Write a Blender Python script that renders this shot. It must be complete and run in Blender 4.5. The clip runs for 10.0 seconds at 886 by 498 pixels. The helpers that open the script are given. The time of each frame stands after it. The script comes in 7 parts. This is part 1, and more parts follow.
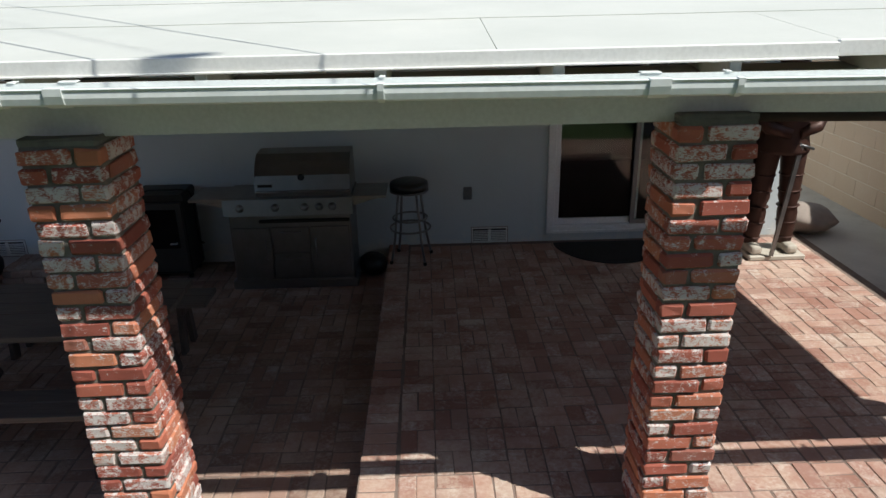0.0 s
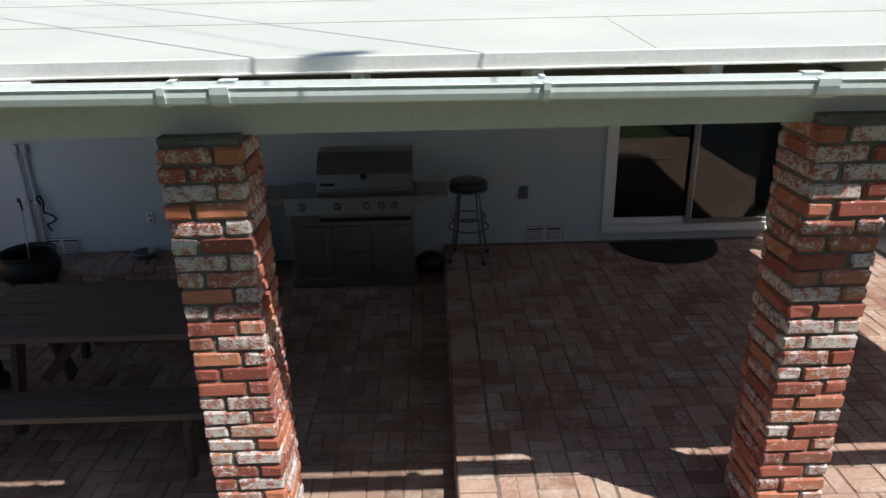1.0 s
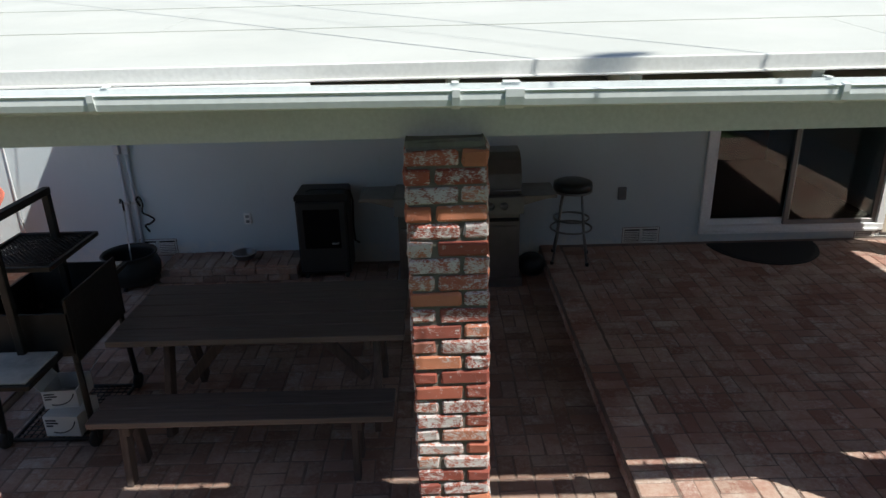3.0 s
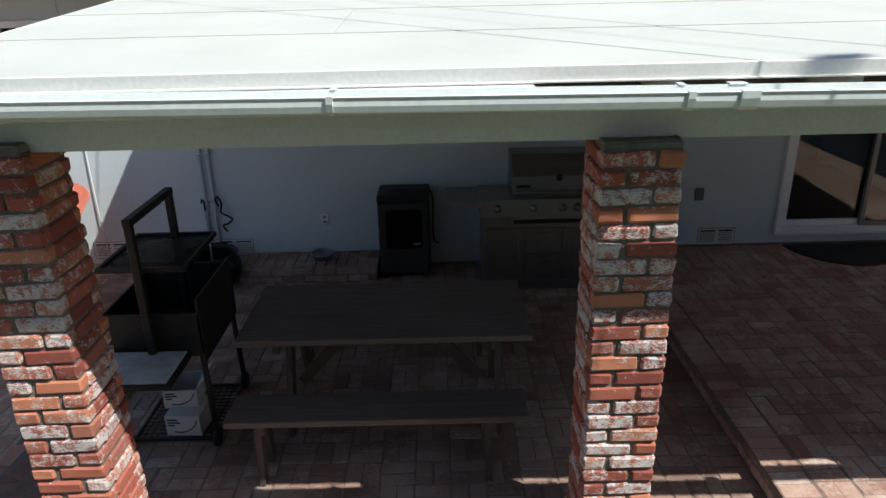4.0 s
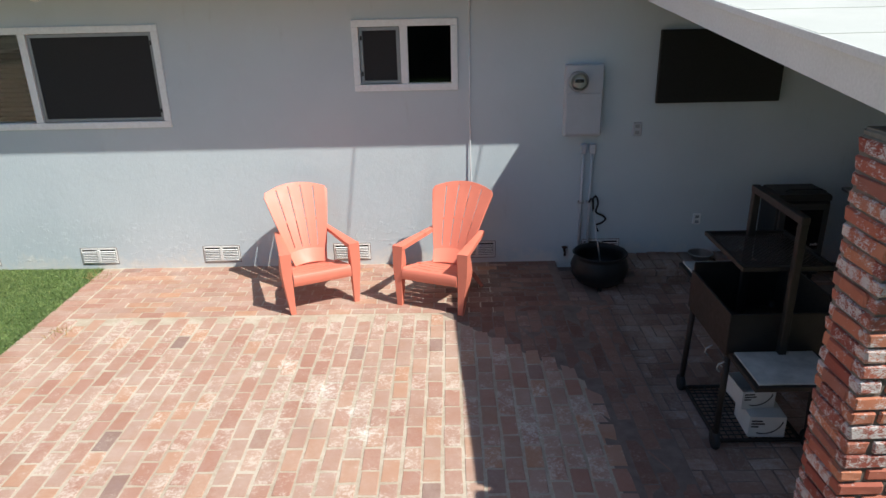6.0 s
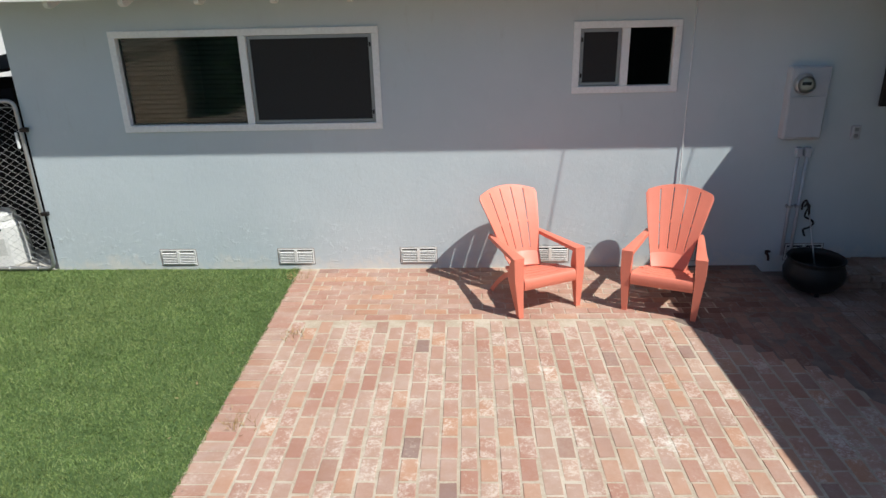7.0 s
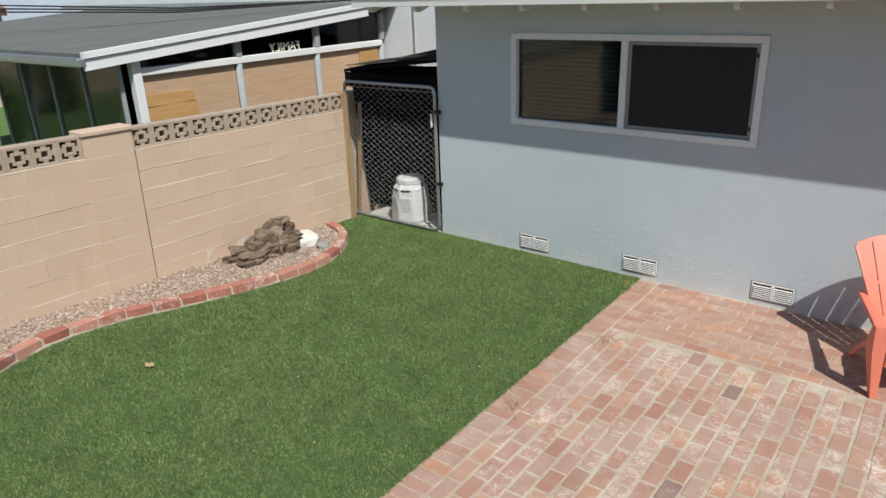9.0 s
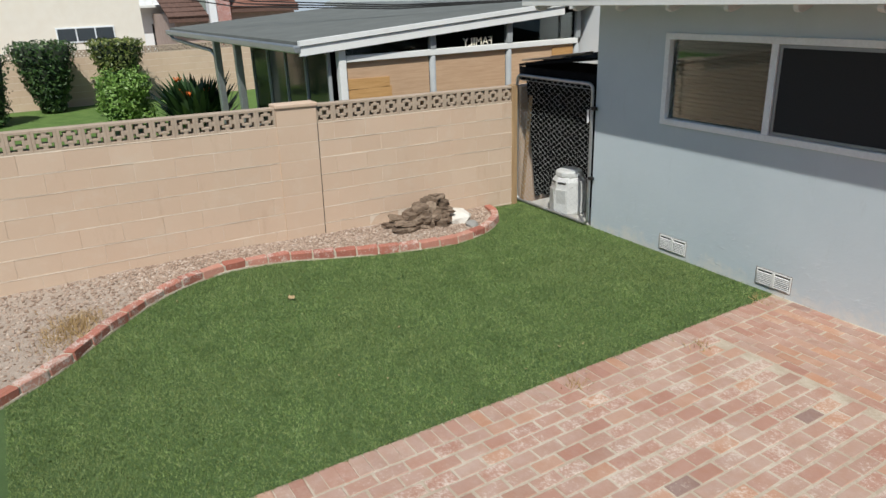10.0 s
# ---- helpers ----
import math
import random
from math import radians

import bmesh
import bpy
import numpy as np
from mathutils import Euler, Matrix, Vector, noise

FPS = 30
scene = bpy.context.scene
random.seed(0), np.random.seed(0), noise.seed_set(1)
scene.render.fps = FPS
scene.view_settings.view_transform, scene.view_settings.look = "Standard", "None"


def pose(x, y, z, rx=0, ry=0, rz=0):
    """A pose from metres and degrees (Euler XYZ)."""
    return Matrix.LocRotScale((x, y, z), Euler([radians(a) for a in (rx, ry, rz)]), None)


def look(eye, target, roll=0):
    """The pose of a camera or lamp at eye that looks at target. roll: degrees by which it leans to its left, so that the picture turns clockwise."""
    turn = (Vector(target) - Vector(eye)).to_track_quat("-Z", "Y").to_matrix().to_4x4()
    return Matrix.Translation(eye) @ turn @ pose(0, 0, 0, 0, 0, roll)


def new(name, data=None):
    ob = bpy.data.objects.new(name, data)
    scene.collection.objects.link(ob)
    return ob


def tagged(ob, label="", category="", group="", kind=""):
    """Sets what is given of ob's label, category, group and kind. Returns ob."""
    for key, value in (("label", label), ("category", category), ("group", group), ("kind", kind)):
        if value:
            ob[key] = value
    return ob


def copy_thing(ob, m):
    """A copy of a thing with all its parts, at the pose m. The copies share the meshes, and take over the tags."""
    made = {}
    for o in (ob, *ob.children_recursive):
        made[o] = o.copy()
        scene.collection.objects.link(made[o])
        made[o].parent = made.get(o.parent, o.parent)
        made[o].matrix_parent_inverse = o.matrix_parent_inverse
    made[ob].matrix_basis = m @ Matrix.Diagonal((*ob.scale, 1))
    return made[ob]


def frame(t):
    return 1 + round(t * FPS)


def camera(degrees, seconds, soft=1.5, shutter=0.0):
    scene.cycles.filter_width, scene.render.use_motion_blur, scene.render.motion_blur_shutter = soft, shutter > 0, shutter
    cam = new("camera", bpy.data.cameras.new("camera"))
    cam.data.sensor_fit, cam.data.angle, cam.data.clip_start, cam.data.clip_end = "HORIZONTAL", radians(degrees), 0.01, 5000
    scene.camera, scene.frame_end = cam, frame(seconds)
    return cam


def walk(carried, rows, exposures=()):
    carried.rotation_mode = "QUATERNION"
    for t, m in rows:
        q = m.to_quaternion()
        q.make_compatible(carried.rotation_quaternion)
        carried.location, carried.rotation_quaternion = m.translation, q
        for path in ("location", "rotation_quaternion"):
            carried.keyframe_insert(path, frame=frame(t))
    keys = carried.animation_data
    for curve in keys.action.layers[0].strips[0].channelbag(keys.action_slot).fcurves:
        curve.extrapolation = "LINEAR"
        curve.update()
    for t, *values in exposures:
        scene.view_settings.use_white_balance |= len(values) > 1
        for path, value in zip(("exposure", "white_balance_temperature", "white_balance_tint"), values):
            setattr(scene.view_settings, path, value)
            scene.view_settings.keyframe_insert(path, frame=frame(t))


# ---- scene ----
cam = camera(65.5, 10.0)
PATH = [
    (0, (-0.394, -0.285, 2.613), (-0.363, 1.579, 1.888), -1.3),
    (0.5, (-0.657, -0.271, 2.618), (-0.631, 1.592, 1.891), -1.2),
    (1, (-0.931, -0.257, 2.622), (-0.908, 1.606, 1.894), -1.2),
    (1.5, (-1.183, -0.242, 2.627), (-1.164, 1.621, 1.899), -1.2),
    (2, (-1.409, -0.235, 2.631), (-1.393, 1.627, 1.903), -1.2),
    (3.5, (-2.194, -0.207, 2.651), (-2.186, 1.656, 1.924), -1.3),
    (4, (-2.628, -0.21, 2.663), (-2.625, 1.653, 1.936), -1.3),
    (4.5, (-3.265, -0.208, 2.669), (-3.271, 1.655, 1.943), -1.5),
    (5, (-4.191, -0.183, 2.673), (-4.197, 1.68, 1.947), -1.5),
    (5.5, (-5.244, -0.175, 2.688), (-5.254, 1.689, 1.965), -1.4),
    (5.7, (-5.643, -0.171, 2.684), (-5.667, 1.695, 1.965), -1.4),
    (6.8, (-7.861, -0.116, 2.782), (-7.889, 1.745, 2.05), -1.2),
    (7, (-8.132, -0.118, 2.809), (-8.206, 1.739, 2.072), -1.4),
    (7.5, (-8.331, -0.099, 2.855), (-8.613, 1.738, 2.116), -1.6),
    (8, (-8.243, -0.077, 2.886), (-8.806, 1.696, 2.151), -1.8),
    (8.5, (-7.952, -0.006, 2.909), (-8.829, 1.637, 2.179), -2.0),
    (9, (-7.48, 0.097, 2.885), (-8.633, 1.566, 2.169), -2.1),
    (9.5, (-6.92, 0.304, 2.869), (-8.315, 1.551, 2.163), -2.1),
    (10, (-6.311, 0.545, 2.863), (-7.917, 1.511, 2.166), -2.0),
]
EXPOSURES = [(0.0, 0.29, 6500, 5), (2.0, 0.37, 6500, 5), (4.5, 0.38, 6400, 5), (5.5, 0.41, 6400, 5), (7.0, 0.21, 6350, 5), (8.0, 0.04, 6350, 5), (10.0, -0.09, 6350, 5)]
walk(cam, [(t, look(eye, target, roll)) for t, eye, target, roll in PATH], EXPOSURES)

# ---- world, sun ----
SUN = Vector((0.62, -0.368, 1.0)).normalized()      # towards the sun
world = bpy.data.worlds.new("sky")
scene.world = world
world.use_nodes = True
wn = world.node_tree.nodes
sky = wn.new("ShaderNodeTexSky")
sky.sky_type, sky.sun_disc = "NISHITA", False
sky.sun_elevation = math.asin(SUN.z)
sky.ozone_density = 3.0
sky.sun_rotation = math.atan2(SUN.x, SUN.y)
wn["Background"].inputs[1].default_value = 0.092
world.node_tree.links.new(sky.outputs[0], wn["Background"].inputs[0])
sun_data = bpy.data.lights.new("sun", "SUN")
sun_data.energy, sun_data.angle, sun_data.color = 5.0, radians(0.53), (1.0, 0.955, 0.90)
sun = new("sun", sun_data)
sun.matrix_world = look(SUN * 30, (0, 0, 0))


# ---- materials ----
class Nodes:
    """Short hand for one node material."""

    def __init__(self, name):
        self.mat = bpy.data.materials.new(name)
        self.mat.use_nodes = True
        self.tree = self.mat.node_tree
        self.bsdf = self.tree.nodes["Principled BSDF"]
        self.pos = self.n("ShaderNodeNewGeometry").outputs["Position"]

    def n(self, kind, operation=None, blend=None):
        node = self.tree.nodes.new(kind)
        if operation:
            node.operation = operation
        if blend:
            node.data_type, node.blend_type = "RGBA", blend
        return node

    def link(self, a, b):
        if isinstance(a, (int, float)):
            b.default_value = a
        elif isinstance(a, tuple):
            b.default_value = (*a, 1) if len(a) == 3 and len(b.default_value) == 4 else a
        else:
            self.tree.links.new(a, b)

    def math(self, op, a, b=0.0):
        m = self.n("ShaderNodeMath", operation=op)
        self.link(a, m.inputs[0])
        self.link(b, m.inputs[1])
        return m.outputs[0]

    def scaled(self, s):
        m = self.n("ShaderNodeVectorMath", operation="MULTIPLY")
        self.link(self.pos, m.inputs[0])
        m.inputs[1].default_value = s
        return m.outputs[0]

    def noise(self, scale, detail=4.0, rough=0.55, stretch=None, distort=0.0):
        t = self.n("ShaderNodeTexNoise")
        self.link(self.scaled(stretch) if stretch else self.pos, t.inputs["Vector"])
        t.inputs["Scale"].default_value, t.inputs["Detail"].default_value = scale, detail
        t.inputs["Roughness"].default_value, t.inputs["Distortion"].default_value = rough, distort
        return t.outputs["Fac"]

    def ramp(self, fac, *stops):
        r = self.n("ShaderNodeValToRGB")
        self.link(fac, r.inputs[0])
        e = r.color_ramp.elements
        while len(e) < len(stops):
            e.new(0.5)
        for el, (p, c) in zip(e, stops):
            el.position = p
            el.color = (*c, 1) if isinstance(c, tuple) else (c, c, c, 1)
        return r.outputs[0]

    def mix(self, fac, a, b, how="MIX"):
        m = self.n("ShaderNodeMix", None, how)
        self.link(fac, m.inputs[0])
        self.link(a, m.inputs[6])
        self.link(b, m.inputs[7])
        return m.outputs[2]

    def rand(self):
        """A number of its own for each piece, joined or not."""
        o = self.n("ShaderNodeObjectInfo").outputs["Random"]
        i = self.n("ShaderNodeNewGeometry").outputs["Random Per Island"]
        return self.math("FRACT", self.math("ADD", o, i))

    def bump(self, height, strength=0.3, distance=0.01):
        b = self.n("ShaderNodeBump")
        b.inputs["Strength"].default_value, b.inputs["Distance"].default_value = strength, distance
        self.link(height, b.inputs["Height"])
        self.link(b.outputs[0], self.bsdf.inputs["Normal"])
        return self

    def done(self, color, rough=0.7, metal=0.0, spec=None):
        self.link(color, self.bsdf.inputs["Base Color"])
        self.link(rough, self.bsdf.inputs["Roughness"])
        self.link(metal, self.bsdf.inputs["Metallic"])
        if spec is not None:
            self.bsdf.inputs["Specular IOR Level"].default_value = spec
        return self.mat


def cement_film(m, col, amount, tint):
    """Old cement smeared over bricks and joints alike, in drifts with broken edges."""
    drift = m.math("ADD", m.math("MULTIPLY", m.noise(2.3, 4, 0.6), 0.62), m.math("MULTIPLY", m.noise(38, 6, 0.75), 0.38))
    col = m.mix(m.math("MULTIPLY", m.ramp(drift, (0.475, 0.0), (0.60, 1.0)), amount), col, tint)
    # a few thick white salt stains
    for x, y, r in SALT:
        d = m.n("ShaderNodeVectorMath", operation="DISTANCE")
        m.link(m.pos, d.inputs[0])
        d.inputs[1].default_value = (x, y, 0.0)
        near = m.math("SUBTRACT", 1.0, m.math("DIVIDE", d.outputs["Value"], r))
        patch = m.math("ADD", m.math("MULTIPLY", near, 0.42), m.math("MULTIPLY", m.math("SUBTRACT", m.noise(26, 8, 0.8), 0.5), 2.2))
        col = m.mix(m.math("MULTIPLY", m.ramp(patch, (0.18, 0.0), (0.55, 0.8)), m.math("GREATER_THAN", near, 0.0)), col, (0.74, 0.70, 0.64))
    return col


SALT = ((-7.20, 4.07, 0.20), (-6.85, 3.55, 0.18), (-7.55, 4.44, 0.12), (-5.78, 3.57, 0.15), (-6.97, 3.82, 0.13), (-5.66, 4.03, 0.09))


def brick_mat(name, stops, white, white_col=(0.66, 0.645, 0.61), grain=58.0, dirt=0.25, soft=0.07, cover=0.85, film=0.0, flow=None, cut=0.53):
    """Fired clay: a tone per brick, blotches of old whitewash, dirt and pits."""
    m = Nodes(name)
    r = m.rand()
    r2 = m.math("FRACT", m.math("MULTIPLY", r, 7.31))
    base = m.ramp(r, *stops)
    base = m.mix(m.ramp(m.noise(9, 5), (0.35, 0.0), (0.7, 1.0)), base, m.mix(0.5, base, (0.9, 0.75, 0.6), "MULTIPLY"))
    blotch = m.noise(grain, 9, 0.75, flow, 0.4)
    coarse = m.noise(grain * 0.2, 4, 0.6)
    level = m.math("ADD", m.math("MULTIPLY", blotch, 0.6), m.math("MULTIPLY", coarse, 0.4))
    level = m.math("ADD", level, m.math("MULTIPLY", m.math("SUBTRACT", r2, 0.5), white))
    mask = m.ramp(level, (cut, 0.0), (cut + soft, 1.0))
    col = m.mix(m.math("MULTIPLY", mask, cover), base, white_col)
    grime = m.ramp(m.noise(3.1, 6, 0.65), (0.4, 0.0), (0.75, 1.0))
    col = m.mix(m.math("MULTIPLY", grime, dirt), col, (0.10, 0.07, 0.055))
    if film:
        col = cement_film(m, col, film, (0.62, 0.54, 0.45))
    m.bump(m.math("ADD", m.noise(170, 4), m.math("MULTIPLY", blotch, 0.8)), 0.45, 0.004)
    return m.done(col, m.ramp(blotch, (0.3, 0.75), (0.7, 0.95)), 0.0, 0.3)


RED = ((0.0, (0.27, 0.075, 0.058)), (0.3, (0.36, 0.105, 0.075)), (0.6, (0.45, 0.15, 0.10)), (0.88, (0.55, 0.22, 0.13)), (1.0, (0.32, 0.125, 0.10)))
PAVE = ((0.0, (0.375, 0.205, 0.158)), (0.25, (0.405, 0.24, 0.187)), (0.5, (0.40, 0.26, 0.208)), (0.75, (0.43, 0.295, 0.24)), (0.95, (0.46, 0.255, 0.165)), (0.985, (0.33, 0.21, 0.175)), (1.0, (0.20, 0.14, 0.13)))
# sunken floor and ledge tones, darker than RAISED to stand for roof shade
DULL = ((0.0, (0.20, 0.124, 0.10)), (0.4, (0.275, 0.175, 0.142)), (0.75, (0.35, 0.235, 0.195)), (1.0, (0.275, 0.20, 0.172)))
RAISED = ((0.0, (0.29, 0.155, 0.125)), (0.4, (0.37, 0.215, 0.175)), (0.75, (0.45, 0.295, 0.245)), (1.0, (0.35, 0.23, 0.195)))
# tight-laid bricks; these darker tones also carry the patio roof's shade
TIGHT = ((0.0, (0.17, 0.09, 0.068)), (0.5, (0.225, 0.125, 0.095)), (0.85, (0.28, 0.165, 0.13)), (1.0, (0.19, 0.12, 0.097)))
M_COLUMN_BRICK = brick_mat("old_red_brick", RED, 0.15, (0.66, 0.65, 0.64), grain=120, cover=0.85, flow=(0.6, 0.6, 1.6), cut=0.520, soft=0.05)
M_PAVER = brick_mat("patio_brick", PAVE, 0.15, (0.66, 0.58, 0.50), 46, 0.12, 0.12, 0.75, 0.14)
M_PAVER_CLEAN = brick_mat("patio_border_brick", PAVE, 0.04, (0.60, 0.50, 0.42), 46, 0.18, 0.12, 0.5, 0.14)
M_PAVER_DULL = brick_mat("shaded_worn_brick", DULL, 0.16, (0.50, 0.45, 0.41), 34, 0.22, 0.16, 0.7, 0.25)
M_PAVER_TIGHT = brick_mat("shaded_tight_brick", TIGHT, 0.05, (0.45, 0.37, 0.32), 40, 0.25, 0.12, 0.5, 0.10)
M_PAVER_RAISED = brick_mat("raised_patio_brick", RAISED, 0.14, (0.66, 0.60, 0.54), 34, 0.14, 0.16, 0.75, 0.42)
M_EDGING = brick_mat("edging_brick", ((0.0, (0.33, 0.12, 0.09)), (0.5, (0.42, 0.17, 0.125)), (1.0, (0.50, 0.27, 0.21))), 0.12, (0.6, 0.5, 0.44))


def rough_mat(name, a, b, scale=6, fine=120, rough=0.85, bump=0.25, dist=0.004, stain=None, stain_amount=0.4, spec=0.3):
    m = Nodes(name)
    col = m.mix(m.ramp(m.noise(scale, 5), (0.3, 0.0), (0.7, 1.0)), a, b)
    col = m.mix(0.35, col, m.ramp(m.noise(fine, 3), (0.2, 0.55), (0.8, 1.0)), "MULTIPLY")
    if stain:
        col = m.mix(m.math("MULTIPLY", m.ramp(m.noise(1.1, 7, 0.7), (0.5, 0.0), (0.72, 1.0)), stain_amount), col, stain)
    m.bump(m.math("ADD", m.noise(fine, 5, 0.7), m.noise(scale * 3, 4)), bump, dist)
    return m.done(col, rough, 0.0, spec)


def stucco_mat():
    m = Nodes("blue_grey_stucco")
    col = m.mix(m.ramp(m.noise(1.3, 4), (0.3, 0.0), (0.7, 1.0)), (0.53, 0.595, 0.63), (0.57, 0.635, 0.667))
    col = m.mix(m.math("MULTIPLY", m.ramp(m.noise(7, 6, 0.7), (0.55, 0.0), (0.72, 1.0)), 0.25), col, (0.62, 0.67, 0.71))
    z = m.n("ShaderNodeSeparateXYZ")
    m.link(m.pos, z.inputs[0])
    splash = m.math("ADD", m.math("MULTIPLY", z.outputs["Z"], -1.3), m.math("ADD", m.math("MULTIPLY", m.noise(5.5, 7, 0.7), 0.9), -0.05))
    col = m.mix(m.math("MULTIPLY", m.ramp(splash, (0.2, 0.0), (0.42, 1.0)), 0.85), col, (0.69, 0.68, 0.645))
    col = m.mix(m.math("MULTIPLY", m.ramp(m.noise(2.6, 8, 0.75, (3, 3, 0.6)), (0.60, 0.0), (0.72, 1.0)), 0.18), col, (0.33, 0.33, 0.31))
    foot = m.ramp(m.math("ADD", z.outputs["Z"], m.math("MULTIPLY", m.noise(1.7, 4, 0.6), 0.9)), (0.62, 1.0), (0.98, 0.0))
    lumps = m.math("MULTIPLY", m.ramp(m.noise(13, 5, 0.7, (1, 1, 1.7)), (0.56, 0.0), (0.68, 1.0)), m.math("ADD", m.math("MULTIPLY", foot, 1.3), 0.05))
    col = m.mix(m.math("MULTIPLY", lumps, 0.16), col, (0.68, 0.70, 0.71))
    patch = m.math("MULTIPLY", m.ramp(m.noise(2.1, 6, 0.65, None, 0.8), (0.50, 0.0), (0.60, 1.0)), 0.10)
    relief = m.math("ADD", m.math("MULTIPLY", m.noise(30, 6, 0.75), 0.55), m.math("MULTIPLY", m.noise(7, 5, 0.6), 0.7))
    m.bump(m.math("ADD", m.math("ADD", relief, lumps), patch), 0.30, 0.012)
    return m.done(col, 0.85, 0.0, 0.25)


M_STUCCO = stucco_mat()
M_MORTAR = rough_mat("grey_mortar", (0.15, 0.13, 0.115), (0.24, 0.21, 0.18), 14, 220, 0.95, 0.6)
def pale_mortar():
    m = Nodes("pale_mortar")
    col = m.mix(m.ramp(m.noise(6, 6, 0.7), (0.35, 0.0), (0.65, 1.0)), (0.42, 0.335, 0.25), (0.52, 0.44, 0.345))
    col = m.mix(0.4, col, m.ramp(m.noise(160, 4), (0.25, 0.55), (0.75, 1.0)), "MULTIPLY")
    col = cement_film(m, col, 0.5, (0.62, 0.55, 0.46))
    m.bump(m.math("ADD", m.noise(90, 5, 0.7), m.noise(20, 4)), 0.6, 0.008)
    return m.done(col, 0.95, 0.0, 0.25)


M_MORTAR_PALE = pale_mortar()
M_MORTAR_DARK = rough_mat("dirt_joint", (0.17, 0.125, 0.105), (0.26, 0.20, 0.17), 9, 200, 0.95, 0.4)
def block_mat():
    """Painted block: a slight tone per block, broad fading, rusty drips."""
    m = Nodes("tan_block")
    col = m.ramp(m.rand(), (0.0, (0.575, 0.43, 0.32)), (0.5, (0.60, 0.455, 0.34)), (1.0, (0.62, 0.475, 0.36)))
    col = m.mix(m.math("MULTIPLY", m.ramp(m.noise(0.9, 5, 0.6), (0.38, 0.0), (0.62, 1.0)), 0.55), col, (0.60, 0.43, 0.315))
    col = m.mix(m.math("MULTIPLY", m.ramp(m.noise(3.4, 7, 0.7), (0.52, 0.0), (0.70, 1.0)), 0.4), col, (0.64, 0.53, 0.42))
    col = m.mix(m.math("MULTIPLY", m.ramp(m.noise(2.4, 8, 0.75, (2.5, 2.5, 0.5)), (0.58, 0.0), (0.70, 1.0)), 0.3), col, (0.42, 0.28, 0.19))
    col = m.mix(0.30, col, m.ramp(m.noise(190, 4), (0.2, 0.6), (0.8, 1.0)), "MULTIPLY")
    m.bump(m.math("ADD", m.noise(210, 5, 0.7), m.noise(9, 4)), 0.35, 0.003)
    return m.done(col, 0.92, 0.0, 0.25)


M_BLOCK = block_mat()
M_BLOCK_JOINT = rough_mat("block_joint", (0.66, 0.55, 0.44), (0.74, 0.64, 0.53), 8, 220, 0.95, 0.3)
M_POINTING = rough_mat("pale_pointing", (0.72, 0.61, 0.49), (0.80, 0.70, 0.58), 8, 220, 0.95, 0.3)
M_BREEZE = rough_mat("breeze_block", (0.40, 0.315, 0.24), (0.47, 0.37, 0.285), 5, 220, 0.95, 0.4)
M_CONCRETE = rough_mat("old_concrete", (0.52, 0.495, 0.455), (0.60, 0.575, 0.53), 2.5, 160, 0.9, 0.3, 0.004, (0.2, 0.18, 0.16), 0.4)
M_WHITE = rough_mat("white_paint", (0.78, 0.78, 0.75), (0.82, 0.82, 0.80), 3, 60, 0.55, 0.08, 0.002, (0.55, 0.52, 0.46), 0.18)
M_CREAM = rough_mat("beam_paint", (0.68, 0.70, 0.71), (0.73, 0.75, 0.76), 3, 60, 0.6, 0.08, 0.002, (0.45, 0.42, 0.36), 0.2)
M_ROOF = rough_mat("white_roll_roofing", (0.50, 0.515, 0.485), (0.56, 0.57, 0.54), 1.5, 300, 0.8, 0.25, 0.002, (0.62, 0.61, 0.56), 0.25)
M_VINYL = rough_mat("white_vinyl", (0.88, 0.90, 0.91), (0.90, 0.92, 0.93), 4, 40, 0.35, 0.03, 0.001, None, 0, 0.5)
M_PVC = rough_mat("gutter_plastic", (0.72, 0.77, 0.765), (0.77, 0.81, 0.805), 2, 30, 0.32, 0.03, 0.001, (0.60, 0.60, 0.57), 0.2, 0.5)
M_GRAVEL = rough_mat("bed_earth", (0.36, 0.29, 0.235), (0.46, 0.38, 0.315), 12, 180, 0.95, 0.7, 0.01)
M_EARTH = rough_mat("bare_ground", (0.24, 0.20, 0.15), (0.33, 0.28, 0.21), 2, 90, 0.95, 0.5, 0.01)
M_BLACK = rough_mat("black_paint", (0.012, 0.012, 0.013), (0.02, 0.02, 0.02), 12, 150, 0.45, 0.1, 0.002)
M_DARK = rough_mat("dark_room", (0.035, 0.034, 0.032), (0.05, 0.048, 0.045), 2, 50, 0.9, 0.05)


def plain_mat(name, color, rough=0.5, metal=0.0, vary=0.12, scale=20, bump=0.05):
    m = Nodes(name)
    dark = tuple(c * (1 - vary) for c in color)
    col = m.mix(m.ramp(m.noise(scale, 5, 0.65), (0.3, 0.0), (0.7, 1.0)), dark, color)
    m.bump(m.noise(scale * 8, 4), bump, 0.002)
    return m.done(col, m.ramp(m.noise(scale * 2, 3), (0.2, max(rough - 0.1, 0.03)), (0.8, min(rough + 0.1, 1.0))), metal)


def wood_mat(name, a, b, axis="x", rough=0.75):
    m = Nodes(name)
    st = {"x": (1.2, 22, 22), "y": (22, 1.2, 22), "z": (22, 22, 1.2)}[axis]
    g = m.noise(2.2, 6, 0.65, st, 0.6)
    col = m.mix(m.ramp(g, (0.3, 0.0), (0.7, 1.0)), a, b)
    col = m.mix(m.math("MULTIPLY", m.rand(), 0.5), col, m.mix(0.6, col, (0.6, 0.55, 0.5), "MULTIPLY"))
    m.bump(g, 0.35, 0.004)
    return m.done(col, rough, 0.0, 0.3)


